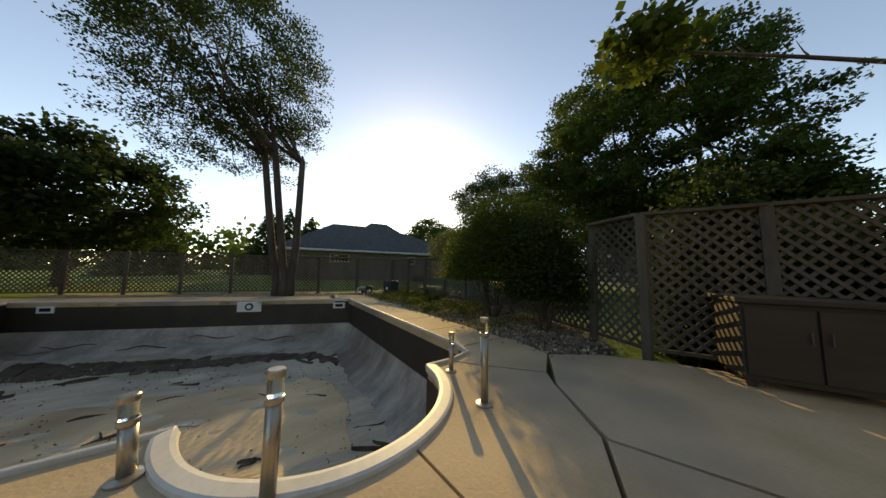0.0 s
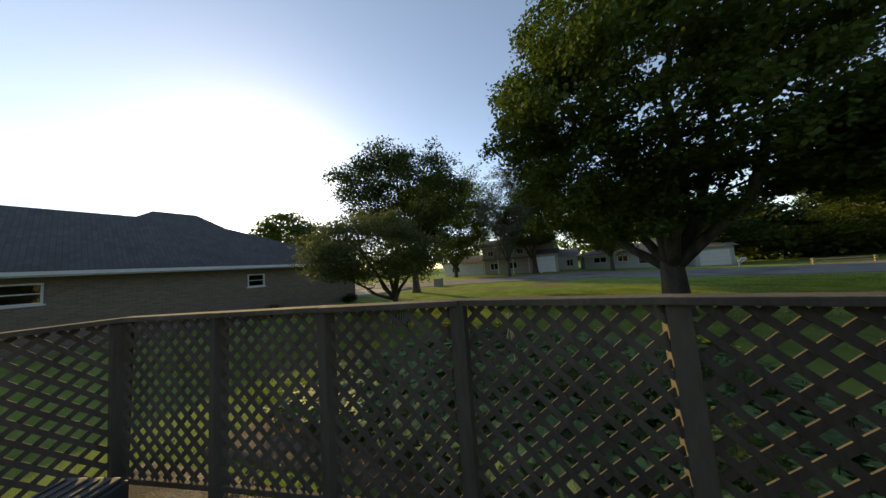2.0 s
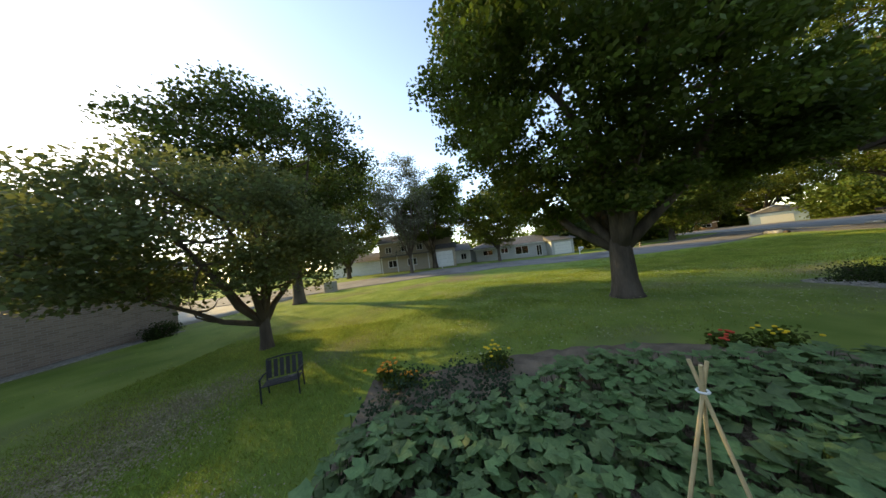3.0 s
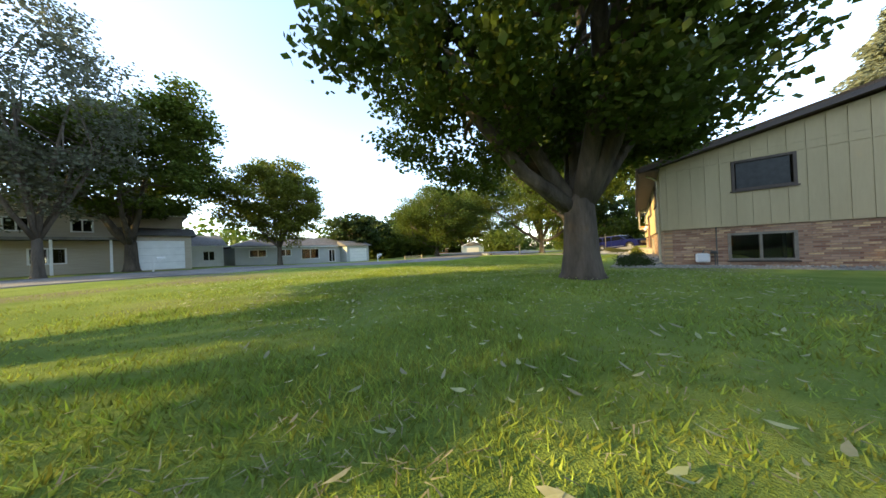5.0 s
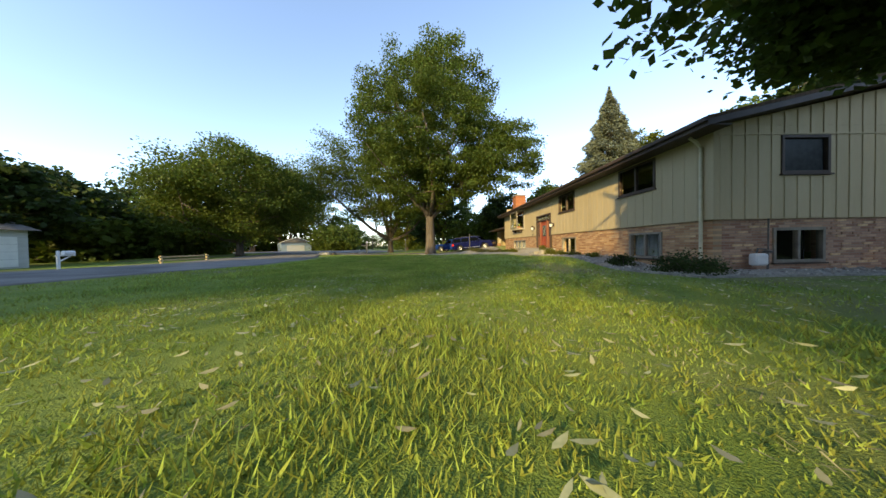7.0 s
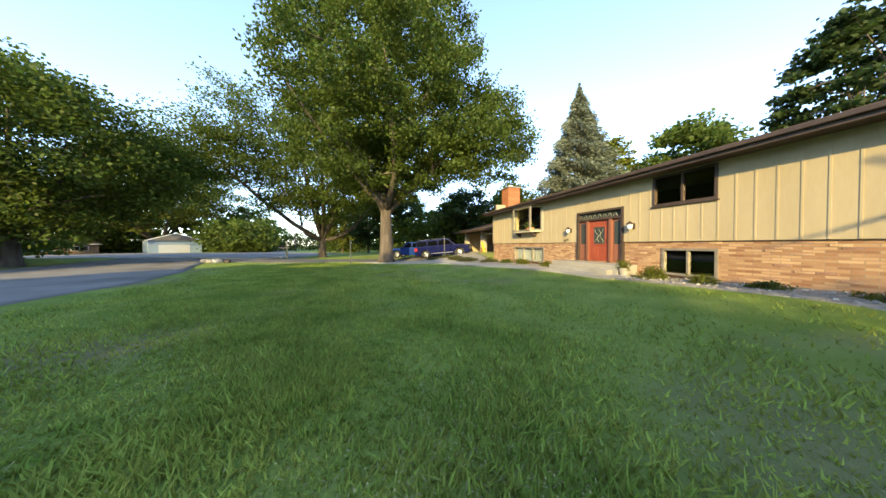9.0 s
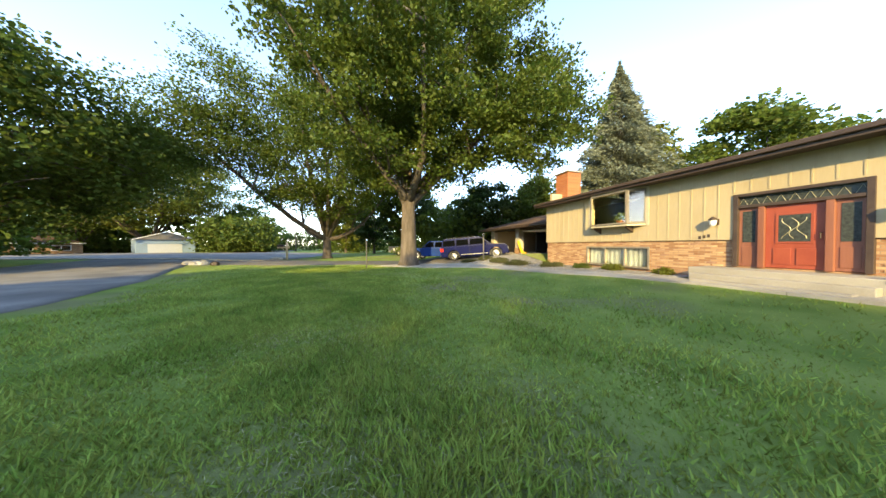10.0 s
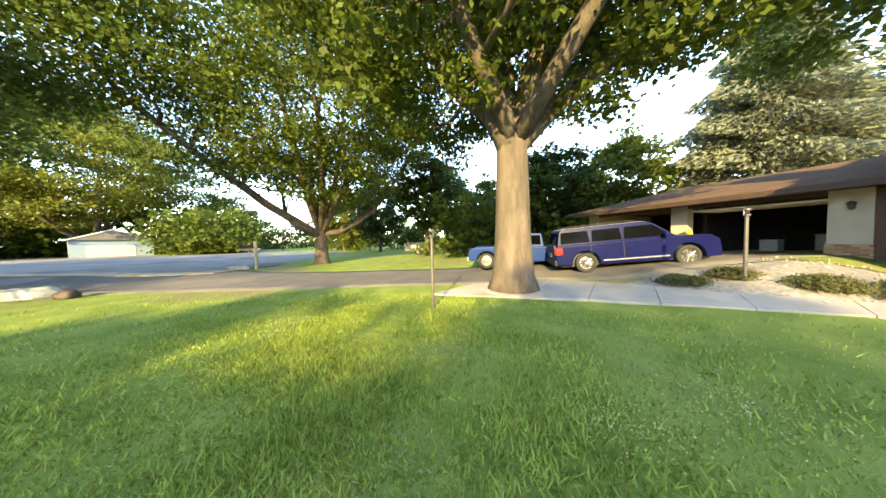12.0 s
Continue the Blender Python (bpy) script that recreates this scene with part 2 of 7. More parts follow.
def lathe(bm, profile, seg=20, at=(0, 0, 0), cap=True):
    """A turned form: the profile gives radius and height."""
    rings = []
    for r, h in profile:
        rings.append([bm.verts.new((at[0] + r * math.cos(2 * math.pi * k / seg), at[1] + r * math.sin(2 * math.pi * k / seg), at[2] + h)) for k in range(seg)])
    for a, b in zip(rings, rings[1:]):
        for k in range(seg):
            bm.faces.new((a[k], a[(k + 1) % seg], b[(k + 1) % seg], b[k]))
    if cap:
        bm.faces.new(rings[0][::-1]), bm.faces.new(rings[-1])
    return bm


def slab(bm, poly, z0, z1):
    """An upright prism over a polygon; z1 may be a function of x and y."""
    top = [bm.verts.new((x, y, z1(x, y) if callable(z1) else z1)) for x, y in poly]
    low = [bm.verts.new((x, y, z0(x, y) if callable(z0) else z0)) for x, y in poly]
    n = len(poly)
    bm.faces.new(top)
    bm.faces.new(low[::-1])
    for i in range(n):
        bm.faces.new((low[i], low[(i + 1) % n], top[(i + 1) % n], top[i]))
    bmesh.ops.recalc_face_normals(bm, faces=bm.faces)
    return bm


def raw_mesh(name, verts, faces, material, parent=None, label="", smooth=False):
    me = bpy.data.meshes.new(name)
    verts, faces = np.asarray(verts, np.float32), np.asarray(faces, np.int32)
    n = faces.shape[1]
    me.vertices.add(len(verts)), me.loops.add(faces.size), me.polygons.add(len(faces))
    me.vertices.foreach_set("co", verts.ravel())
    me.loops.foreach_set("vertex_index", faces.ravel())
    me.polygons.foreach_set("loop_start", np.arange(0, faces.size, n, dtype=np.int32))
    me.polygons.foreach_set("loop_total", np.full(len(faces), n, np.int32))
    me.update(calc_edges=True)
    me.validate()
    me.materials.append(material)
    if smooth:
        me.shade_smooth()
    ob = new(name, me)
    if parent:
        ob.parent = parent
    return tagged(ob, label)


def step(a, b, x):
    u = np.clip((x - a) / (b - a), 0, 1)
    return u * u * (3 - 2 * u)


def G(x, y):
    """The height of the ground."""
    z = np.interp(y, [-45, -20, -7.5, 0, 10, 28, 60, 120], [-0.1, -0.3, -0.45, -0.75, -1.0, -1.2, -1.45, -1.9])
    k = step(3, 9, x) * step(-2, -7, y)
    z = z * (1 - k) - 0.05 * k
    z = z + 0.4 * step(-21, -38, x) * step(12, 42, y)
    z = z + 0.14 * step(-20, -25, y) * step(-12, -6, x) * step(30, 22, x)
    return z + 0.38 * step(-7, -1.2, x) * step(1, 5, y) * step(30, 22, y) + 0.85 * step(-9, 1, x) * step(22, 25, y) * step(48, 38, y)


def leaves(centres, n, spread, size, flat=0.6, hang=0.0, up=0.0):
    """Quads scattered round the centres: many small leaves. Returns vertices and faces."""
    centres = np.asarray(centres, float)
    idx = rng.integers(0, len(centres), n)
    pos = centres[idx, :3] + np.clip(rng.normal(0, 1, (n, 3)), -1.9, 1.9) * (np.asarray(spread) if np.ndim(spread) else np.array([spread, spread, spread * flat]))
    a = rng.normal(0, 1, (n, 3))
    a[:, 2] = a[:, 2] * 0.6 - hang
    a /= np.linalg.norm(a, axis=1, keepdims=True)
    b = np.cross(a, rng.normal(0, 1, (n, 3)) + np.array([0.0, 0.0, up]))
    b /= np.linalg.norm(b, axis=1, keepdims=True) + 1e-9
    s = size * rng.uniform(0.6, 1.35, (n, 1))
    tip, side = a * s, b * s * 0.38
    v = np.stack([pos - tip * 0.5, pos + side - tip * 0.05, pos + tip * 0.5, pos - side - tip * 0.05], 1).reshape(-1, 3)
    return v, np.arange(4 * n).reshape(-1, 4)


def limb_path(a, b, bend, n=7):
    a, b = Vector(a), Vector(b)
    off = Vector(rng.normal(0, 1, 3)) * bend
    return [a.lerp(b, i / (n - 1)) + off * math.sin(math.pi * i / (n - 1)) + Vector(rng.normal(0, 1, 3)) * bend * 0.15 * (0 < i < n - 1) for i in range(n)]


def tree(label, x, y, height, radius, trunk, fork, leaf=LEAF, bark=BARK, n=9000, size=0.3, clumps=70, limbs=7, low=0.25, lean=(0, 0), stems=1,
         shape=1.0, spread=0.11, category="tree", gap=0.0, base=None, name="tree", hang=0.2, off=(0, 0), group="", floor=0.0, boughs=(), lobes=(), trim=None, stem_at=()):
    """A tree: a flared trunk that forks into limbs and branches, and a crown of many leaves in uneven clumps."""
    z = float(G(x, y)) if base is None else base
    t = thing(name, label, category, x, y, z - 0.1, group=group)
    bm = bmesh.new()
    ctr = np.array([lean[0] + off[0], lean[1] + off[1], (height + low * height) / 2])
    ax = np.array([radius, radius, height * (1 - low) / 2])
    ends = []
    for s in range(stems):
        a0 = 2 * math.pi * s / max(stems, 1) + 0.7
        sx, sy = (math.cos(a0) * trunk * 1.3, math.sin(a0) * trunk * 1.3) if stems > 1 else (0, 0)
        top = Vector((lean[0] * 0.4 + sx * 2.2, lean[1] * 0.4 + sy * 2.2, fork))
        if stem_at:
            (sx, sy), top = stem_at[s][:2], Vector((stem_at[s][2], stem_at[s][3], fork))
        tube(bm, [(sx * 0.6, sy * 0.6, -0.1), (sx * 0.7, sy * 0.7, 0.12 * fork), (sx + (top.x - sx) * 0.25, sy + (top.y - sy) * 0.25, 0.35 * fork), (sx + (top.x - sx) * 0.66, sy + (top.y - sy) * 0.66, 0.7 * fork), top, top + Vector((0, 0, trunk * 0.9)), top + Vector((0, 0, trunk * 1.8))],
             [trunk * 1.6, trunk * 1.15, trunk * 0.97, trunk * 0.88, trunk * 0.8, trunk * 0.45, trunk * 0.12], 14)
        for k in range(limbs):
            an = 2 * math.pi * (k + 0.3 * s) / limbs + rng.uniform(-0.3, 0.3)
            el = rng.uniform(0.15, 1.0)
            e = ctr + ax * np.array([math.cos(an) * (1.05 - el * 0.75), math.sin(an) * (1.05 - el * 0.75), -0.5 + el * 1.2]) * 0.75
            e[2] = max(e[2], floor + 0.8)
            p = limb_path(top - Vector((0, 0, trunk * 0.7)), e, radius * 0.07)
            r0 = trunk * rng.uniform(0.44, 0.64)
            tube(bm, p, [r0 * (1 - 0.85 * i / 6) for i in range(7)], 8)
            ends.append(p[-1])
            for j in (2, 3, 4, 5):
                q = np.array(p[j]) + rng.normal(0, 1, 3) * ax * 0.33
                dq = (q - ctr) / ax
                q = ctr + ax * dq * min(1, 0.82 / (np.linalg.norm(dq) + 1e-6))
                q[2] = max(q[2], floor + 0.6)
                pp = limb_path(p[j], q, radius * 0.03, 5)
                tube(bm, pp, [r0 * 0.4 * (1 - 0.8 * i / 4) for i in range(5)], 5)
                ends.append(pp[-1])
    for bx, by, bz, br in boughs:
        p = limb_path((0, 0, fork - trunk), (bx, by, bz), radius * 0.03, 9)
        tube(bm, p, [br * (1 - 0.6 * i / 8) for i in range(9)], 10)
        for j in (3, 4, 5, 6, 7, 8):
            q = np.array(p[j]) + rng.normal(0, 1, 3) * ax * 0.22
            q[2] = max(q[2], p[j][2] - 0.6)
            pp = limb_path(p[j], q, radius * 0.03, 5)
            tube(bm, pp, [br * 0.35 * (1 - 0.8 * i / 4) for i in range(5)], 5)
            ends.append(pp[-1])
    part("trunk", bm, bark, t, smooth=True)
    clumps = int(clumps * 1.6)
    d = rng.normal(0, 1, (clumps, 3))
    d /= np.linalg.norm(d, axis=1, keepdims=True)
    d *= rng.uniform(0.4, 1.0, (clumps, 1)) ** 0.6 * (0.86 + 0.14 * np.sin(d[:, :1] * 7 + 2 * d[:, 2:] * 5 + x) * np.sin(d[:, 1:2] * 6 + y))
    c = ctr + d * ax * np.stack([np.ones(clumps) - shape * 0.35 * np.maximum(d[:, 2], 0)] * 2 + [np.ones(clumps)], 1)
    c = np.concatenate([c, np.array([list(e) for e in ends])])
    for lx, ly, lz, lr, ln in lobes:
        d = rng.normal(0, 1, (ln, 3))
        d /= np.linalg.norm(d, axis=1, keepdims=True)
        c = np.concatenate([c, np.array([lx, ly, lz]) + d * rng.uniform(0.4, 1, (ln, 1)) * lr])
    if trim:
        c = c[trim(c)]
    if gap:
        c = c[rng.uniform(0, 1, len(c)) > gap]
    v, f = leaves(c, n, radius * spread * 1.4, size, 0.5, hang, 1.3)
    keep = v[:, 2].reshape(-1, 4).min(1) > floor
    raw_mesh("crown", v[np.repeat(keep, 4)], np.arange(4 * int(keep.sum())).reshape(-1, 4), leaf, t)
    return t


def conifer(label, x, y, height, radius, leaf=LEAF_B, n=7000, size=0.35, name="conifer", base=None):
    z = float(G(x, y)) if base is None else base
    t = thing(name, label, "conifer", x, y, z - 0.1)
    part("trunk", tube(bmesh.new(), [(0, 0, 0), (0, 0, height * 0.5), (0, 0, height * 0.97)], [radius * 0.09, radius * 0.05, 0.03], 8), BARK, t)
    h = 1 - np.sqrt(rng.uniform(0, 1, n)) * 0.95
    tier = np.clip(np.round(h * 22) / 22 + rng.normal(0, 0.02, n), 0, 1)
    an = rng.uniform(0, 2 * math.pi, n)
    whorl = 0.72 + 0.28 * np.sin(an * 5 + tier * 60) * np.sin(an * 3 + 2)
    r = radius * (1 - tier) * np.sqrt(rng.uniform(0.15, 1, n)) * whorl
    pos = np.stack([r * np.cos(an), r * np.sin(an), tier * height - r * 0.25], 1)
    a = np.stack([np.cos(an), np.sin(an), np.full(n, -0.35)], 1) + rng.normal(0, 0.35, (n, 3))
    a /= np.linalg.norm(a, axis=1, keepdims=True)
    b = np.cross(a, rng.normal(0, 1, (n, 3)))
    b /= np.linalg.norm(b, axis=1, keepdims=True)
    s = size * rng.uniform(0.6, 1.5, (n, 1))
    v = np.stack([pos - a * s * 0.5, pos + b * s * 0.16, pos + a * s * 0.5, pos - b * s * 0.16], 1).reshape(-1, 3)
    raw_mesh("crown", v, np.arange(4 * n).reshape(-1, 4), leaf, t)
    return t


def shrub(label, x, y, rx, ry, h, leaf=LEAF, n=1500, size=0.08, name="shrub", clumps=25, base=None, group="", stems=6, clear=0.0):
    z = float(G(x, y)) if base is None else base
    t = thing(name, label, "shrub", x, y, z - 0.02, group=group)
    for k in range(stems):
        an = 2 * math.pi * k / stems
        bm = tube(bmesh.new(), limb_path((0.05 * math.cos(an), 0.05 * math.sin(an), -0.05), (rx * 0.6 * math.cos(an), ry * 0.6 * math.sin(an), h * 0.7), 0.05, 5), [0.02, 0.017, 0.014, 0.01, 0.006], 5)
        part("stem", bm, BARK, t)
    d = rng.normal(0, 1, (clumps, 3))
    d /= np.linalg.norm(d, axis=1, keepdims=True)
    d[:, 2] = np.abs(d[:, 2])
    c = d * rng.uniform(0.4, 0.92, (clumps, 1)) * np.array([rx, ry, h])
    v, f = leaves(c, n, (rx * 0.2, ry * 0.2, h * 0.13), size)
    v[:, 2] = clear + np.abs(v[:, 2]) * (1 - clear / h)
    raw_mesh("foliage", v, f, leaf, t)
    return t

# ---- ground, road, paving ----
POOL_R, POOL_S, POOL_N = 11.76, -13.1, -6.3      # pool's west side, its south corner, its north side
def pool_south(x):
    return POOL_S - 0.42 * (x - POOL_R)


def in_pool(x, y):
    return (x > POOL_R - 0.1) & (x < 20.3) & (y > pool_south(x) - 0.1) & (y < POOL_N + 1.3)


xs = np.unique(np.concatenate([np.arange(-70, -24, 2.0), np.arange(-24, 22, 0.5), np.arange(22, 70.1, 3.0)]))
ys = np.unique(np.concatenate([np.arange(-70, -30, 3.0), np.arange(-30, 40, 0.5), np.arange(40, 150.1, 3.0)]))
xs = np.concatenate([[-2500, -800, -250, -120], xs, [120, 250, 800, 2500]])
ys = np.concatenate([[-2500, -800, -250, -120], ys, [220, 400, 900, 2500]])
XX, YY = np.meshgrid(xs, ys)
ZZ = G(XX, YY) + 0.03 * np.sin(XX * 0.7 + np.cos(YY * 0.5)) * np.cos(YY * 0.6) * (np.abs(XX) < 60)
verts = np.stack([XX, YY, ZZ], -1).reshape(-1, 3)
nx = len(xs)
i, j = np.meshgrid(np.arange(nx - 1), np.arange(len(ys) - 1))
q = (j * nx + i).ravel()
quads = np.stack([q, q + 1, q + nx + 1, q + nx], 1)
mid = verts[quads].mean(1)
quads = quads[~in_pool(mid[:, 0], mid[:, 1])]
tagged(raw_mesh("ground", verts, quads, LAWN, smooth=True), "green mown lawn with dry patches and thin spots", "lawn", kind="structure")


def along(pts, n):
    """n points spaced evenly along a line of corners."""
    p = np.asarray(pts, float)
    d = np.r_[0, np.cumsum(np.linalg.norm(np.diff(p, axis=0), axis=1))]
    s = np.linspace(0, d[-1], n)
    return np.stack([np.interp(s, d, p[:, 0]), np.interp(s, d, p[:, 1])], 1)


def sheet(name, a, b, material, label, category, nu=60, nv=8, up=0.02, kind="structure", rough=0.0):
    """Paving between two lines on the ground, that follows it, with a thin edge."""
    pa, pb = along(a, nu), along(b, nu)
    w = np.linspace(0, 1, nv)[:, None, None]
    P = pa[None] * (1 - w) + pb[None] * w
    z = G(P[..., 0], P[..., 1]) + 0.03 * np.sin(P[..., 0] * 0.7 + np.cos(P[..., 1] * 0.5)) * np.cos(P[..., 1] * 0.6) * (np.abs(P[..., 0]) < 60) + up
    if rough:
        z = z + rng.normal(0, rough, z.shape)
    v = np.concatenate([P, z[..., None]], -1)
    rim = np.stack([v[0], v[-1]]).copy()
    rim[..., 2] -= up + 0.12
    V = np.concatenate([rim[:1], v, rim[1:]]).reshape(-1, 3)
    i, j = np.meshgrid(np.arange(nu - 1), np.arange(nv + 1))
    q = (j * nu + i).ravel()
    return tagged(raw_mesh(name, V, np.stack([q, q + 1, q + nu + 1, q + nu], 1), material), label, category, kind=kind)


NEAR = [(-13, -70), (-15, -30), (-19.5, -15), (-21.2, -5), (-21, 5), (-21.6, 17), (-23.4, 23), (-27, 31), (-30.5, 40), (-33, 52), (-36, 80), (-40, 112)]
FAR = [(x - 12, y + (6 if k > 6 else 0)) for k, (x, y) in enumerate(NEAR)]
sheet("road", NEAR, FAR, ASPHALT, "worn grey asphalt street", "road", 160, 16, 0.03)
sheet("driveway", [(2.4, 24.3), (-2.6, 26.0), (-4.8, 27.2), (-7, 29.9), (-10.3, 30.7), (-13, 31.3), (-21, 33.8), (-26, 35.0), (-31, 35.4)], [(2.4, 35.5), (-5, 36), (-12, 37), (-20, 40), (-24, 43), (-29, 44), (-34, 46)], DRIVE,
      "patched grey asphalt driveway", "driveway", 60, 10, 0.035)
sheet("cross_street", [(-22.8, 46.5), (-26, 41.0), (-33, 41.8), (-43, 45), (-62, 51)], [(-20, 82), (-38, 77), (-52, 82), (-65, 88), (-92, 97)], ASPHALT, "wide grey asphalt side street beyond the junction", "road", 60, 24, 0.055)
# The strip's warm sunlit tone is put into its sand colour.
SAND = mat("sunlit_sandy_gravel", (0.40, 0.30, 0.18), (0.56, 0.44, 0.28), rough=1.0, scale=1.2, bump=0.6, fine=30, c=(0.30, 0.22, 0.13))
sheet("gravel_verge", [(-24.9, 41.2), (-28, 41.0), (-33, 42.0), (-43, 45.3), (-62, 51.3)], [(-23.9, 43.6), (-28, 42.7), (-34, 43.7), (-44, 46.7), (-63, 52.9)], SAND, "sandy tan gravel strip between the two streets, sunlit in its colour", "gravel strip", 60, 6, 0.08, rough=0.012)
sheet("neighbour_driveway", [(-5.2, -28), (-8, -27.3), (-15.5, -26.5)], [(-6, -38), (-9, -38), (-14, -38)], CONCRETE, "pinkish concrete driveway", "driveway", 20, 6, 0.03)
WALK_A = [(-2.1, 9.2), (-2.2, 13.0), (-3.6, 18.0), (-4.6, 22.5), (-6.25, 24.0), (-8.06, 26.3), (-9.5, 27.15), (-12.5, 29.2)]
WALK_B = [(-1.05, 9.2), (-1.1, 13.2), (-2.6, 18.0), (-3.6, 22.6), (-5.2, 24.5), (-5.9, 27.3), (-7.0, 29.6), (-10.3, 30.4)]
walk_a, walk_b = along([(x - 0.0, y) for x, y in WALK_A], 15), along(WALK_B, 15)
pavement = thing("pavement", "pale concrete garden walk of large slabs", "pavement", kind="structure")
for k in range(14):
    f0, f1 = 0.005, 0.995
    pl = [walk_a[k] + (walk_a[k + 1] - walk_a[k]) * f0, walk_a[k] + (walk_a[k + 1] - walk_a[k]) * f1, walk_b[k] + (walk_b[k + 1] - walk_b[k]) * f1, walk_b[k] + (walk_b[k + 1] - walk_b[k]) * f0]
    part("slab", slab(bmesh.new(), [tuple(p) for p in pl], lambda x, y: float(G(x, y)) - 0.1, lambda x, y: float(G(x, y)) + 0.06), CONCRETE, pavement)

sheet("gravel_bed", [(-1.75, 9.2), (-1.8, 5), (-1.85, 0), (-1.8, -1.5), (3, -1.9), (13, -1.8)], [(0.1, 9.2), (0.1, 5), (0.1, 1), (0.2, 0.1), (3, 0.1), (13, 0.1)], GRAVEL, "gravel bed along the foundation", "gravel bed", 70, 9, 0.035, rough=0.012)
sheet("gravel_bed", [(-1.2, 13.7), (-2.65, 18.0), (-3.65, 22.6), (-5.22, 24.5), (-5.9, 27.0)], [(0.1, 13.7), (0.1, 18), (0.1, 22.4), (-1.2, 25.0), (-3.6, 26.6)], GRAVEL, "pale gravel bed with low junipers", "gravel bed", 60, 12, 0.055, rough=0.012)

# ---- the split-level house ----
H_L, H_D, BRICK_TOP, SOFFIT = 22.4, 13.0, 0.82, 3.44


def wall(name, material, parent, u0, u1, z0, z1, holes, to3d, depth):
    """An upright wall with openings cut through it. to3d places (u, d, z)."""
    us = sorted({u0, u1, *[min(max(h[k], u0), u1) for h in holes for k in (0, 1)]})
    zs = sorted({z0, z1, *[min(max(h[k], z0), z1) for h in holes for k in (2, 3)]})
    bm = bmesh.new()
    for a, b in zip(us, us[1:]):
        run = None
        for c, d in zip(zs, zs[1:]):
            mu, mz = (a + b) / 2, (c + d) / 2
            if any(h[0] < mu < h[1] and h[2] < mz < h[3] for h in holes):
                run = None
                continue
            p, r = to3d(a, 0, c), to3d(b, depth, d)
            box(bm, [min(s, t) for s, t in zip(p, r)], [max(s, t) for s, t in zip(p, r)])
    bmesh.ops.remove_doubles(bm, verts=bm.verts, dist=1e-5)
    return part(name, bm, material, parent)


def on_front(off):
    return lambda u, d, z: (off + d, u, z)


def on_gable(off):
    return lambda u, d, z: (u, off + d, z)


house = thing("house", "split-level house, yellow board siding above tan brick", "house")
# openings: along the wall, and from bottom to top
F_WINS = [(1.84, 3.68, 2.2, 3.36, 2, "none"), (1.64, 3.15, -0.45, 0.56, 2, "curtain"), (7.2, 9.1, 2.2, 3.36, 2, "none"), (7.2, 8.8, -0.45, 0.56, 2, "none"), (15.55, 19.0, -0.5, 0.55, 3, "curtain")]
S_WINS = [(1.98, 3.48, 2.16, 3.3, 1, "none"), (1.83, 3.45, -0.5, 0.555, 2, "none")]
DOOR = (10.25, 12.8, -0.12, 2.42)
ORIEL = (15.75, 18.6, 1.68, 3.34)
front_holes = [w[:4] for w in F_WINS] + [DOOR, ORIEL]
wall("brick_wall", BRICK, house, 0, H_L, -1.5, BRICK_TOP, front_holes, on_front(0.0), 0.26)
wall("siding_wall", SIDING, house, -0.06, H_L + 0.06, BRICK_TOP + 0.004, SOFFIT + 0.15, front_holes, on_front(-0.07), 0.2)
gable_holes = [w[:4] for w in S_WINS]
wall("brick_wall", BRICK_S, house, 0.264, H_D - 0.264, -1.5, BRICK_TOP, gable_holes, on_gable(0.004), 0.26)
wall("siding_wall", SIDING, house, 0.134, H_D - 0.13, BRICK_TOP + 0.004, SOFFIT + 0.15, gable_holes, on_gable(-0.066), 0.2)
bm = bmesh.new()
vs = [bm.verts.new(p) for y in (-0.066, 0.13) for p in ((0.0, y, SOFFIT + 0.154), (H_D, y, SOFFIT + 0.154), (6.5, y, SOFFIT + 0.154 + 6.5 * 0.21))]
for f in ((0, 1, 2), (5, 4, 3), (0, 3, 4, 1), (1, 4, 5, 2), (2, 5, 3, 0)):
    bm.faces.new([vs[k] for k in f])
part("gable_peak", bm, SIDING, house)
part("north_wall", cube((0.2, H_L - 0.2, -1.5), (H_D - 0.2, H_L, 4.4)), SIDING, house)
part("back_wall", cube((H_D - 0.2, 0.2, -1.5), (H_D, H_L - 0.2, SOFFIT + 0.1)), SIDING, house)
# Near-black floor and backing, added to darken the rooms behind the windows.
part("floor_slab", cube((0.25, 0.25, 0.95), (H_D - 0.25, H_L - 0.25, 1.15)), DARK, house)
part("basement_wall", cube((3.2, 0.3, -1.4), (3.3, H_L - 0.3, 3.4)), DARK, house)
# battens of the siding
for k in range(1, 56):
    y = k * 0.4
    z0 = BRICK_TOP
    spans = [(BRICK_TOP, SOFFIT)]
    for h in front_holes + [(ORIEL[0] - 0.1, ORIEL[1] + 0.1, ORIEL[2] - 0.3, ORIEL[3] + 0.2)]:
        if h[0] - 0.06 < y < h[1] + 0.06:
            spans = [s for a, b in spans for s in ((a, min(b, h[2] - 0.06)), (max(a, h[3] + 0.06), b)) if s[1] - s[0] > 0.1]
    for a, b in spans:
        part("batten", cube((-0.083, y - 0.02, a + 0.01), (-0.07, y + 0.02, b)), SIDING, house)
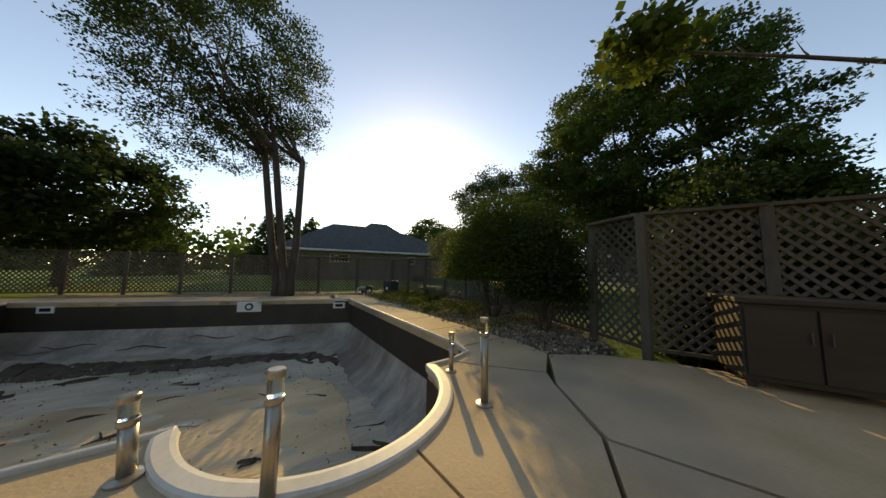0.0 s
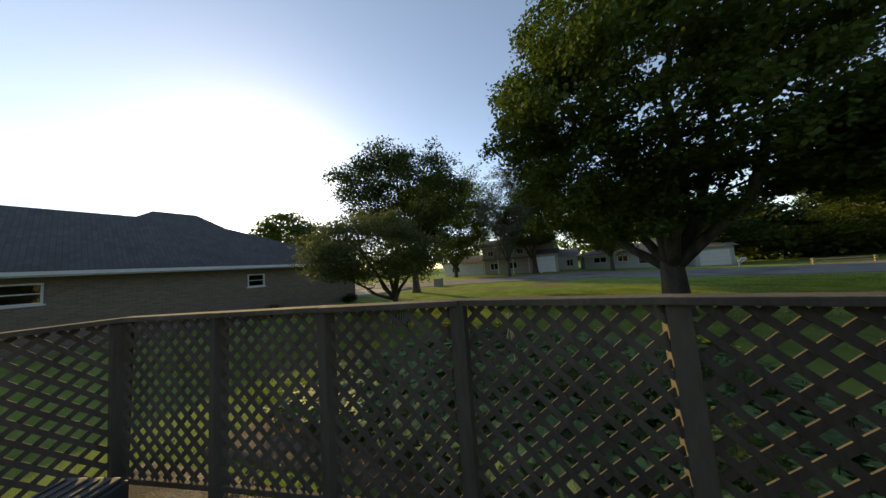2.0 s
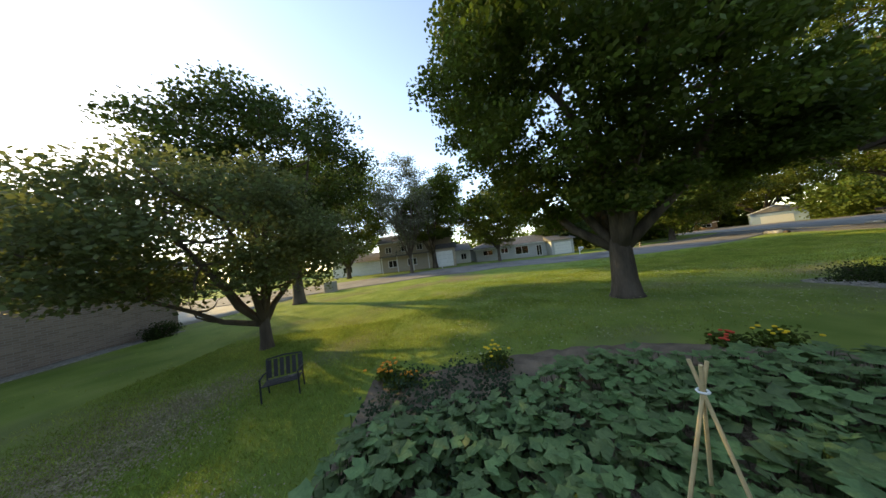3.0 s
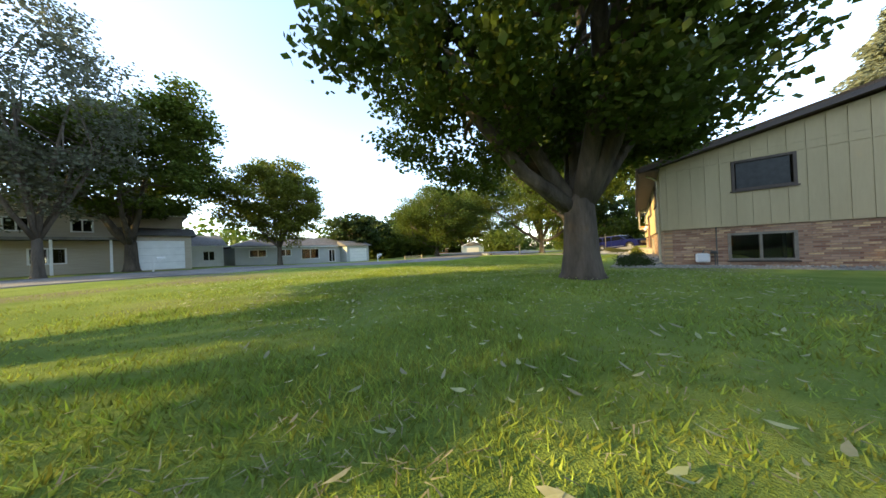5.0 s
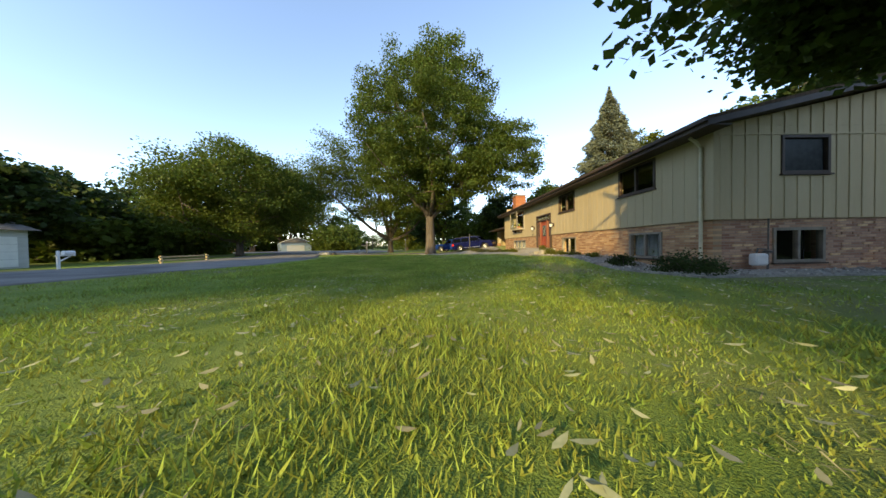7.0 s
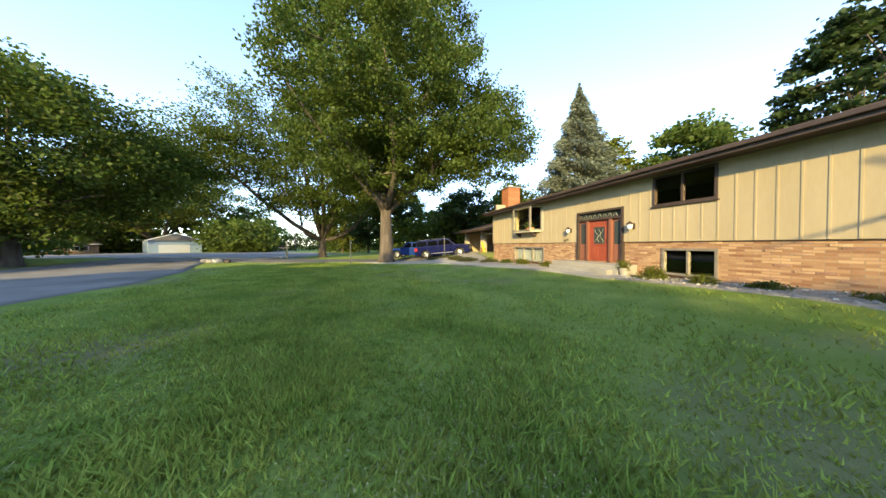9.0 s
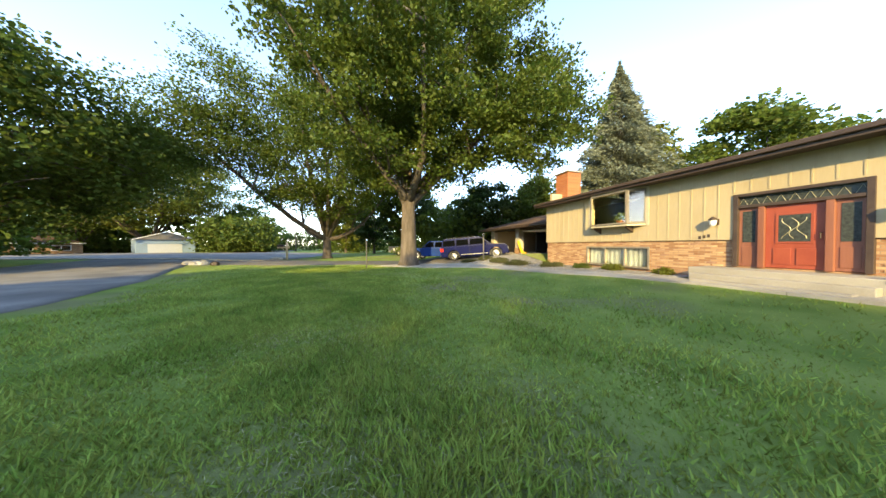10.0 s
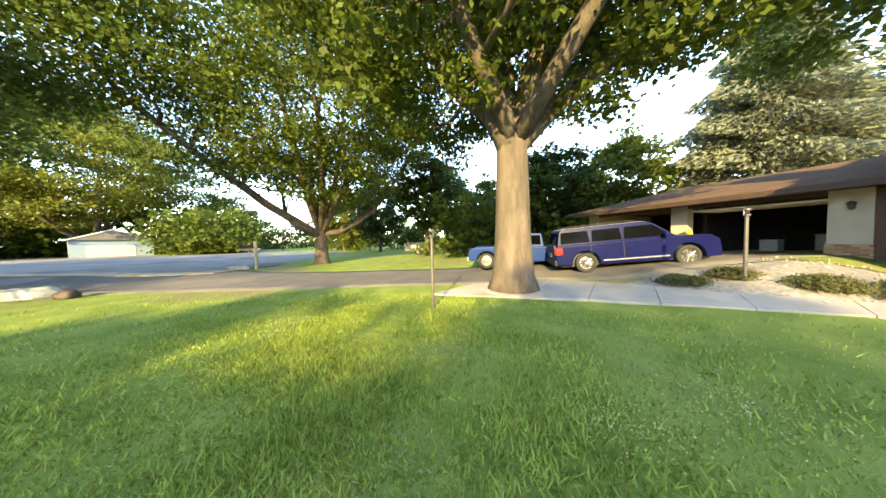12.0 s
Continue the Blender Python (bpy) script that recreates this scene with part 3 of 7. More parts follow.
for k in range(1, 32):
    x = k * 0.4 + 0.1
    top = SOFFIT + 0.12 + min(x, H_D - x) * 0.21
    spans = [(BRICK_TOP, top)]
    for h in gable_holes:
        if h[0] - 0.06 < x < h[1] + 0.06:
            spans = [s for a, b in spans for s in ((a, min(b, h[2] - 0.06)), (max(a, h[3] + 0.06), b)) if s[1] - s[0] > 0.1]
    for a, b in spans:
        part("batten", cube((x - 0.022, -0.088, a + 0.01), (x + 0.022, -0.066, b)), SIDING, house)
part("corner_board", cube((-0.075, -0.071, BRICK_TOP + 0.006), (0.05, 0.05, SOFFIT)), SIDING, house)
part("siding_band", cube((0.05, -0.092, 3.32), (H_D - 0.6, -0.067, 3.37)), SIDING, house)
# roof: two planes with thickness, fascia boards, soffit and gutter
RS, OV, RAKE = 0.225, 0.78, 0.55
EZ = SOFFIT + 0.22


def roof_plane(parent, x0, z0, x1, z1, y0, y1, th, material, name="roof"):
    bm = bmesh.new()
    v = [bm.verts.new(p) for p in ((x0, y0, z0), (x1, y0, z1), (x1, y1, z1), (x0, y1, z0), (x0, y0, z0 - th), (x1, y0, z1 - th), (x1, y1, z1 - th), (x0, y1, z0 - th))]
    for f in ((0, 1, 2, 3), (7, 6, 5, 4), (0, 4, 5, 1), (1, 5, 6, 2), (2, 6, 7, 3), (3, 7, 4, 0)):
        bm.faces.new([v[k] for k in f])
    bmesh.ops.recalc_face_normals(bm, faces=bm.faces)
    return part(name, bm, material, parent)


roof_plane(house, -OV, EZ, 6.5, EZ + (6.5 + OV) * RS, -RAKE, H_L + 0.5, 0.09, ROOF)
roof_plane(house, H_D + OV, EZ, 6.5, EZ + (6.5 + OV) * RS, -RAKE, H_L + 0.5, 0.09, ROOF)
part("fascia", cube((-OV + 0.01, -RAKE, EZ - 0.27), (-OV + 0.04, H_L + 0.5, EZ - 0.085)), BROWN, house)
part("gutter", cube((-OV - 0.1, -RAKE, EZ - 0.16), (-OV + 0.008, H_L + 0.5, EZ - 0.03), 0.02), BROWN, house)
part("soffit", cube((-OV + 0.04, -RAKE + 0.02, EZ - 0.25), (-0.08, H_L + 0.48, EZ - 0.22)), BROWN, house)
for y in (-RAKE, H_L + 0.47):
    for x0, x1 in ((-OV, 6.5), (H_D + OV, 6.5)):
        roof_plane(house, x0, EZ - 0.095, x1, EZ - 0.095 + abs(x1 - x0) * RS, y, y + 0.03, 0.17, BROWN, "rake_board")
roof_plane(house, -OV + 0.05, EZ - 0.2, 6.5, EZ - 0.2 + (6.5 + OV - 0.05) * RS, -RAKE + 0.035, -0.07, 0.03, BROWN, "rake_soffit")
part("downspout", tube(bmesh.new(), [(-0.5, 0.22, EZ - 0.3), (-0.3, 0.22, EZ - 0.42), (-0.14, 0.22, EZ - 0.6), (-0.14, 0.22, 1.2), (-0.14, 0.22, -0.55), (-0.4, 0.22, -0.68)], [0.045] * 6, 8), mat("downspout_paint", (0.42, 0.37, 0.25), rough=0.6), house)
bm = cube((1.1, 21.7, 3.6), (2.3, 22.85, 5.95))
part("chimney", bm, brick_mat("chimney_brick", (0.31, 0.085, 0.025), (0.40, 0.145, 0.045), (0.32, 0.18, 0.10)), house)
part("chimney_cap", cube((1.0, 21.6, 5.953), (2.4, 22.95, 6.05), 0.02), CONCRETE, house)
part("flue", lathe(bmesh.new(), [(0.13, 6.05), (0.13, 6.22), (0.2, 6.24), (0.2, 6.27), (0.05, 6.33)], 12, (1.7, 22.3, 0)), WHITE, house)


def window(parent, u0, u1, z0, z1, panes, dress, to3d, name="window", wood=BROWN, glass=GLASS):
    """A framed window with mullions, sill and glass; to3d(u, d, z) with d from the wall's face inwards."""
    w = thing(name, "", "", 0, 0, 0)
    w.parent = parent

    def bx(a, b):
        p, r = to3d(*a), to3d(*b)
        return cube([min(s, t) for s, t in zip(p, r)], [max(s, t) for s, t in zip(p, r)], 0.006)

    fw = 0.085
    bm = bmesh.new()
    for a, b in (((u0, -0.03, z0), (u0 + fw, 0.12, z1)), ((u1 - fw, -0.03, z0), (u1, 0.12, z1)), ((u0 + fw, -0.03, z1 - fw), (u1 - fw, 0.12, z1)), ((u0 + fw, -0.03, z0), (u1 - fw, 0.12, z0 + fw))):
        p, r = to3d(*a), to3d(*b)
        box(bm, [min(s, t) for s, t in zip(p, r)], [max(s, t) for s, t in zip(p, r)], 0.006)
    part("window_frame", bm, wood, w)
    part("sill", bx((u0 - 0.04, -0.07, z0 - 0.05), (u1 + 0.04, 0.02, z0 - 0.003)), BROWN, w)
    step_ = (u1 - u0 - 2 * fw) / panes
    for k in range(panes):
        a = u0 + fw + k * step_
        if k:
            part("mullion", bx((a - 0.035, -0.02, z0 + fw), (a + 0.035, 0.11, z1 - fw)), wood, w)
        g = part("pane", bx((a + 0.04, 0.045, z0 + fw), (a + step_ - 0.04, 0.052, z1 - fw)), glass, w)
        g.visible_shadow = False
    if dress == "curtain":
        bm = bmesh.new()
        n = 60
        v = []
        for k in range(n + 1):
            u = u0 + 0.1 + (u1 - u0 - 0.2) * k / n
            d = 0.2 + 0.012 * math.sin(k * 1.35) + 0.008 * math.sin(k * 0.61)
            v.append((bm.verts.new(to3d(u, d, z0 + 0.02)), bm.verts.new(to3d(u, d, z1))))
        for p, r in zip(v, v[1:]):
            bm.faces.new((p[0], r[0], r[1], p[1]))
        part("curtain", bm, CURTAIN, w)
    return w


# Opaque pane: the dark room and dim reflection are put into its colour.
DULL_PANE = mat("dark_dull_pane", (0.012, 0.014, 0.016), (0.03, 0.034, 0.036), rough=0.25, scale=6, spec=0.12)
for u0, u1, z0, z1, n, dress in F_WINS:
    window(house, u0, u1, z0, z1, n, dress, on_front(-0.075 if z0 > 1 else -0.01), wood=BROWN if z0 > 1 else GREYWOOD)
for u0, u1, z0, z1, n, dress in S_WINS:
    window(house, u0, u1, z0, z1, n, dress, on_gable(-0.071 if z0 > 1 else -0.006), wood=BROWN if z0 > 1 else GREYWOOD, glass=DULL_PANE if z0 > 1 else GLASS)
# the bay window
oriel = thing("bay_window", "", "")
oriel.parent = house
oy0, oy1, oz0, oz1 = ORIEL
plan = [(-0.07, oy0 - 0.06), (-0.62, oy0 + 0.42), (-0.62, oy1 - 0.42), (-0.07, oy1 + 0.06)]
for z0, z1 in ((oz0 - 0.1, oz0 - 0.02), (oz1 + 0.02, oz1 + 0.1)):
    part("bay_board", slab(bmesh.new(), plan, z0, z1), CREAM, oriel)
for a, b in zip(plan, plan[1:]):
    a, b = Vector((*a, 0)), Vector((*b, 0))
    d = (b - a).normalized()
    nrm = Vector((-d.y, d.x, 0))
    L = (b - a).length
    mtx = Matrix.Translation(a) @ Matrix((d, nrm, Vector((0, 0, 1)))).transposed().to_4x4()
    bm = bmesh.new()
    for lo, hi in (((0, -0.03, oz0), (0.07, 0.05, oz1)), ((L - 0.07, -0.03, oz0), (L, 0.05, oz1)), ((0.07, -0.03, oz0), (L - 0.07, 0.05, oz0 + 0.08)), ((0.07, -0.03, oz1 - 0.08), (L - 0.07, 0.05, oz1))):
        box(bm, lo, hi, 0.005)
    bmesh.ops.transform(bm, matrix=mtx, verts=bm.verts)
    part("window_frame", bm, GREYWOOD, oriel)
    bm = cube((0.07, 0.01, oz0 + 0.08), (L - 0.07, 0.016, oz1 - 0.08))
    bmesh.ops.transform(bm, matrix=mtx, verts=bm.verts)
    g = part("pane", bm, GLASS, oriel)
    g.visible_shadow = False
for y in (oy0 + 0.55, oy1 - 0.55):
    bm = bmesh.new()
    vs = [bm.verts.new((x, y + s, z)) for s in (-0.05, 0.05) for x, z in ((-0.07, oz0 - 0.102), (-0.5, oz0 - 0.102), (-0.5, oz0 - 0.2), (-0.07, oz0 - 0.42))]
    for f in ((0, 1, 2, 3), (7, 6, 5, 4), (0, 4, 5, 1), (1, 5, 6, 2), (2, 6, 7, 3), (3, 7, 4, 0)):
        bm.faces.new([vs[k] for k in f])
    part("bracket", bm, BROWN, oriel)
part("window_trim", cube((-0.1, oy0 - 0.2, oz0 - 0.1), (-0.072, oy0 - 0.08, oz1 + 0.1)), CREAM, oriel)
part("window_trim", cube((-0.1, oy1 + 0.08, oz0 - 0.1), (-0.072, oy1 + 0.2, oz1 + 0.1)), CREAM, oriel)
# the entrance
DOORWOOD = mat("stained_door_wood", (0.19, 0.07, 0.04), (0.27, 0.105, 0.06), rough=0.5, scale=2.5, fine=9, stretch=(1, 1, 0.1))
GOLD = mat("pale_brass_leading", (0.34, 0.32, 0.20), (0.46, 0.43, 0.28), rough=0.4, metal=0.4, scale=8)
LEADGLASS = mat("leaded_glass_dark", (0.03, 0.035, 0.035), (0.07, 0.08, 0.075), rough=0.15, scale=14)
door = thing("front_door", "", "")
door.parent = house
dy0, dy1, dz0, dz1 = DOOR
bm = bmesh.new()
for lo, hi in (((-0.12, dy0, dz0), (0.16, dy0 + 0.12, dz1)), ((-0.12, dy1 - 0.12, dz0), (0.16, dy1, dz1)), ((-0.12, dy0 + 0.12, dz1 - 0.1), (0.16, dy1 - 0.12, dz1)), ((-0.11, dy0 + 0.12, dz1 - 0.5), (0.16, dy1 - 0.12, dz1 - 0.4))):
    box(bm, lo, hi, 0.008)
part("door_frame", bm, BROWN, door)
cy, dw = (dy0 + dy1) / 2, 0.56
for y in (cy - dw - 0.14, cy + dw):
    part("door_post", cube((-0.1, y, dz0), (0.14, y + 0.14, dz1 - 0.5), 0.008), DOORWOOD, door)
part("transom_glass", cube((0.02, dy0 + 0.12, dz1 - 0.4), (0.04, dy1 - 0.12, dz1 - 0.1)), LEADGLASS, door)
bm = bmesh.new()
for k in range(9):
    y = dy0 + 0.2 + k * (dy1 - dy0 - 0.4) / 8
    tube(bm, [(0.012, y - 0.1, dz1 - 0.38), (0.012, y, dz1 - 0.16), (0.012, y + 0.1, dz1 - 0.38)], [0.006] * 3, 5)
part("transom_leading", bm, GOLD, door)
leaf = part("door_leaf", cube((0.0, cy - dw, dz0 + 0.02), (0.055, cy + dw, dz1 - 0.5), 0.004), REDDOOR, door, "red painted panel door")
gz = dz0 + 1.28
part("oval_glass", cube((-0.014, cy - 0.3, gz - 0.42), (0.0, cy + 0.3, gz + 0.42), 0.006), LEADGLASS, leaf)
bm = bmesh.new()
for s in (-0.12, 0, 0.12):
    tube(bm, [(-0.02, cy + s * 1.2 + 0.09 * math.sin(a * 0.75 + s * 14), gz - 0.32 + 0.64 * a / 9) for a in range(10)], [0.008] * 10, 5)
part("leading", bm, GOLD, leaf)
bm = bmesh.new()
for lo, hi in (((-0.016, cy - 0.36, gz - 0.48), (0.0, cy - 0.3, gz + 0.48)), ((-0.016, cy + 0.3, gz - 0.48), (0.0, cy + 0.36, gz + 0.48)), ((-0.016, cy - 0.3, gz + 0.42), (0.0, cy + 0.3, gz + 0.48)), ((-0.016, cy - 0.3, gz - 0.48), (0.0, cy + 0.3, gz - 0.42)),
               ((-0.02, cy - 0.4, dz0 + 0.15), (0.0, cy - 0.05, dz0 + 0.65)), ((-0.02, cy + 0.05, dz0 + 0.15), (0.0, cy + 0.4, dz0 + 0.65))):
    box(bm, lo, hi, 0.006)
part("moulding", bm, REDDOOR, leaf)
part("handle", tube(bmesh.new(), [(-0.01, cy - 0.48, dz0 + 0.95), (-0.07, cy - 0.48, dz0 + 0.96), (-0.07, cy - 0.48, dz0 + 1.1), (-0.01, cy - 0.48, dz0 + 1.12)], [0.014] * 4, 6), BROWN, leaf)
for a, b in ((dy0 + 0.12, cy - dw - 0.14), (cy + dw + 0.14, dy1 - 0.12)):
    side = part("side_panel", cube((0.0, a, dz0 + 0.02), (0.05, b, dz1 - 0.5)), DOORWOOD, door)
    part("side_glass", cube((-0.01, a + 0.08, dz0 + 0.85), (0.0, b - 0.08, dz1 - 0.62), 0.004), LEADGLASS, side)
    part("lower_panel", cube((-0.015, a + 0.07, dz0 + 0.12), (0.0, b - 0.07, dz0 + 0.7), 0.006), DOORWOOD, side)
for k in range(3):
    part("number_bar", cube((-0.083, 13.42 + k * 0.13, 0.93 - 0.03 * k), (-0.0715, 13.5 + k * 0.13, 1.05 - 0.03 * k), 0.003), BROWN, house)
# landing and steps
steps = thing("steps", "concrete front steps and landing", "steps", kind="structure")
part("landing", cube((-1.15, 9.7, -1.3), (-0.01, 13.5, -0.17), 0.02), CONCRETE, steps)
part("step", cube((-1.5, 9.9, -1.3), (-1.153, 13.3, -0.36), 0.02), CONCRETE, steps)
part("step", cube((-1.85, 10.1, -1.4), (-1.503, 13.1, -0.54), 0.02), CONCRETE, steps)


def wall_lamp(y, z):
    l = thing("wall_lamp", "dark metal carriage lamp with frosted glass", "wall lamp", -0.075, y, z, group="lamps beside the door")
    part("back_plate", cube((-0.03, -0.09, -0.12), (0.0, 0.09, 0.12), 0.01), BROWN, l)
    part("arm", tube(bmesh.new(), [(-0.02, 0, 0.05), (-0.1, 0, 0.14), (-0.2, 0, 0.12)], [0.016] * 3, 6), BROWN, l)
    part("hood", lathe(bmesh.new(), [(0.13, 0.06), (0.12, 0.1), (0.06, 0.17), (0.02, 0.2)], 12, (-0.2, 0, 0)), BROWN, l)
    part("shade", lathe(bmesh.new(), [(0.05, -0.15), (0.09, -0.1), (0.11, 0.055)], 12, (-0.2, 0, 0)), WHITE, l)


wall_lamp(9.85, 1.5)
wall_lamp(13.25, 1.5)

# ---- the garage wing ----
garage = thing("garage", "open double garage with brown shingled hip roof", "garage")
STUCCO = mat("tan_stucco", (0.40, 0.35, 0.26), (0.48, 0.42, 0.32), rough=0.9, scale=2, bump=0.2, fine=20)
GX, GF = 2.2, -0.28
for y0, y1 in ((24.1, 25.0), (29.25, 30.0), (34.6, 35.4)):
    part("pillar", cube((GX, y0, GF), (GX + 0.5, y1, 2.35)), STUCCO, garage)
    part("pillar_base", cube((GX - 0.06, y0 - 0.04, GF - 0.4), (GX + 0.4, y1 + 0.04, GF + 0.62), 0.01), BRICK, garage)
part("header", cube((GX + 0.02, 24.1, 2.2), (GX + 0.4, 35.4, 2.62)), BROWN, garage)
part("side_wall", cube((GX + 0.1, H_L + 0.003, GF - 0.5), (GX + 0.3, 24.1, 2.3)), mat("russet_boards", (0.10, 0.045, 0.03), (0.15, 0.07, 0.045), rough=0.7, scale=3, stretch=(1, 1, 0.1)), garage)
# Back wall, ceiling and partition carry the garage's inner shade in their colour.
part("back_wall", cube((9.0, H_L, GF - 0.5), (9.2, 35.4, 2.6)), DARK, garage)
part("north_wall", cube((GX + 0.5, 35.2, GF - 0.6), (9.0, 35.4, 2.6)), SIDING, garage)
part("floor", cube((GX - 0.3, H_L + 0.01, GF - 0.6), (9.0, 35.2, GF)), CONCRETE, garage)
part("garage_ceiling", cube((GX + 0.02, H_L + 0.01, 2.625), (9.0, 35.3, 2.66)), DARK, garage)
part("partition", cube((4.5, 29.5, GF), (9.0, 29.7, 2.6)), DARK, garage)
part("half_open_door", cube((GX + 0.35, 25.02, 2.02), (4.9, 29.23, 2.1)), WHITE, garage)
bm = bmesh.new()
e0, e1, n0, n1, zz, rz = 0.9, 11.0, H_L - 1.3, 36.6, 2.52, 3.95
vs = [bm.verts.new(p) for p in ((e0, n0, zz), (e1, n0, zz), (e1, n1, zz), (e0, n1, zz), (6.0, n0, rz), (6.0, n1 - 5.0, rz), (e0, n0, zz - 0.14), (e1, n0, zz - 0.14), (e1, n1, zz - 0.14), (e0, n1, zz - 0.14))]
for f in ((0, 4, 5, 3), (3, 5, 2), (2, 5, 4, 1), (0, 1, 4), (0, 3, 9, 6), (3, 2, 8, 9), (2, 1, 7, 8), (6, 9, 8, 7)):
    bm.faces.new([vs[k] for k in f])
bmesh.ops.recalc_face_normals(bm, faces=bm.faces)
part("roof", bm, ROOF, garage)
part("fascia", cube((e0 - 0.03, n0, zz - 0.22), (e0 - 0.002, n1, zz + 0.01)), BROWN, garage)
part("garage_lamp", lathe(bmesh.new(), [(0.03, -0.16), (0.07, -0.12), (0.09, 0.06), (0.12, 0.08), (0.03, 0.16)], 10, (GX - 0.1, 24.5, 1.75)), BROWN, garage)

# ---- the empty pool and its deck ----
pool = thing("swimming_pool", "empty swimming pool with peeling pale liner and debris", "swimming pool")
PX1, STEP_C, STEP_R = 20.3, (13.62, POOL_N), 1.04
outline = [(POOL_R, POOL_S), (PX1, pool_south(PX1)), (PX1, POOL_N), (STEP_C[0] + STEP_R, POOL_N)]
outline += [(STEP_C[0] + STEP_R * math.cos(a), STEP_C[1] + STEP_R * math.sin(a)) for a in np.linspace(0.06, math.pi - 0.06, 40)]
outline += [(STEP_C[0] - STEP_R, POOL_N), (POOL_R + 0.45, POOL_N), (POOL_R + 0.1, POOL_N - 0.1), (POOL_R, POOL_N - 0.45)]


def ring(bm, line, z0, z1, in0, in1):
    """An upright band along the pool's outline, from one inset and height to another."""
    c = Vector((16, -10.5))
    def put(p, inset, z):
        d = (c - Vector(p)).normalized()
        return bm.verts.new((p[0] + d.x * inset, p[1] + d.y * inset, z))
    a, b = [put(p, in0, z0) for p in line], [put(p, in1, z1) for p in line]
    n = len(line)
    for k in range(n):
        bm.faces.new((a[k], a[(k + 1) % n], b[(k + 1) % n], b[k]))


bm = bmesh.new()
ring(bm, outline, 0.02, -0.82, 0.0, 0.0)
part("tile_band", bm, POOLBAND, pool, "dark brown band below the coping")
bm = bmesh.new()
ring(bm, outline, -0.82, -1.3, -0.004, 0.3)
ring(bm, outline, -1.3, -1.6, 0.3, 1.0)
bmesh.ops.subdivide_edges(bm, edges=bm.edges, cuts=3, use_grid_fill=True)
for v in bm.verts:
    if v.co.z < -0.85:
        v.co += Vector((noise.noise(v.co * 1.3), noise.noise(v.co * 1.3 + Vector((9, 0, 0))), noise.noise(v.co * 2.1) * 0.6)) * 0.12
part("liner_wall", bm, LINER, pool, "peeling pale grey pool liner", smooth=True)
def floor_z(x, y):
    return -1.52 + 0.04 * np.sin(x * 1.7 + y) * np.cos(y * 1.3) + 0.018 * np.sin(x * 5) * np.sin(y * 4.4) + 0.012 * np.sin(x * 2.3 + y * 13)


gx, gy = np.meshgrid(np.linspace(POOL_R, PX1, 90), np.linspace(-17, -5.2, 150))
V = np.stack([gx, gy, floor_z(gx, gy)], -1).reshape(-1, 3)
i, j = np.meshgrid(np.arange(89), np.arange(149))
q = (j * 90 + i).ravel()
raw_mesh("liner_floor", V, np.stack([q, q + 1, q + 91, q + 90], 1), LINER_F, pool, smooth=True)


def floor_sheet(name, line_a, line_b, material, label, up, ragged, nu=70, nv=10):
    """A thin ragged sheet on the pool's floor between two lines."""
    pa, pb = along(line_a, nu), along(line_b, nu)
    pa = pa + ragged * np.array([[noise.noise(Vector((k * 0.31, 1.0, 0))), noise.noise(Vector((k * 0.31, 5.0, 0)))] for k in range(nu)])
    pb = pb + ragged * np.array([[noise.noise(Vector((k * 0.31, 9.0, 0))), noise.noise(Vector((k * 0.31, 13.0, 0)))] for k in range(nu)])
    w = np.linspace(0, 1, nv)[:, None, None]
    P = pa[None] * (1 - w) + pb[None] * w
    z = floor_z(P[..., 0], P[..., 1]) + up + up * 0.8 * np.sin(P[..., 0] * 6 + P[..., 1] * 5)
    z[0] -= up * 2
    z[-1] -= up * 2
    V = np.concatenate([P, z[..., None]], -1).reshape(-1, 3)
    i, j = np.meshgrid(np.arange(nu - 1), np.arange(nv - 1))
    q = (j * nu + i).ravel()
    raw_mesh(name, V, np.stack([q, q + 1, q + nu + 1, q + nu], 1), material, pool, label, smooth=True)


# The first sheet is painted sunlight; the band below it is real dirt.
floor_sheet("sunlit_floor_sheet", [(19.5, -12.3), (16.2, -11.5), (14.4, -11.0), (13.4, -10.75), (12.95, -10.3)], [(19.5, -7.6), (16.2, -7.5), (14.0, -7.5), (13.0, -7.7), (12.75, -8.8)], SUNLIT_TAN, "tan sheet for the sunlit part of the pool floor", 0.022, 0.12)
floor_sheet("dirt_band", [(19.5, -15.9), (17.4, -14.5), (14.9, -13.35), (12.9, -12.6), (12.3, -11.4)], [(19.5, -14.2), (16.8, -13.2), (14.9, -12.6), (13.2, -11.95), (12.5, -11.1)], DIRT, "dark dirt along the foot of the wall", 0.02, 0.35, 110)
for k in range(60):
    x, y = rng.uniform(12.3, 19), rng.uniform(-13.4, -6.9)
    L_, wd, an = rng.uniform(0.15, 0.7), rng.uniform(0.02, 0.07), rng.normal(0.35, 0.35)
    d = np.array([math.cos(an), -math.sin(an)])
    nrm = np.array([-d[1], d[0]])
    pts = [np.array([x, y]) + d * L_ * u for u in (-0.5, -0.15, 0.2, 0.5)]
    floor_sheet("dirt_streak", [p + nrm * wd * f for p, f in zip(pts, (0.1, 1, 0.7, 0.1))], [p - nrm * wd * f for p, f in zip(pts, (0.1, 0.6, 1, 0.1))], DIRT, "", 0.034, 0.03, 12, 3)
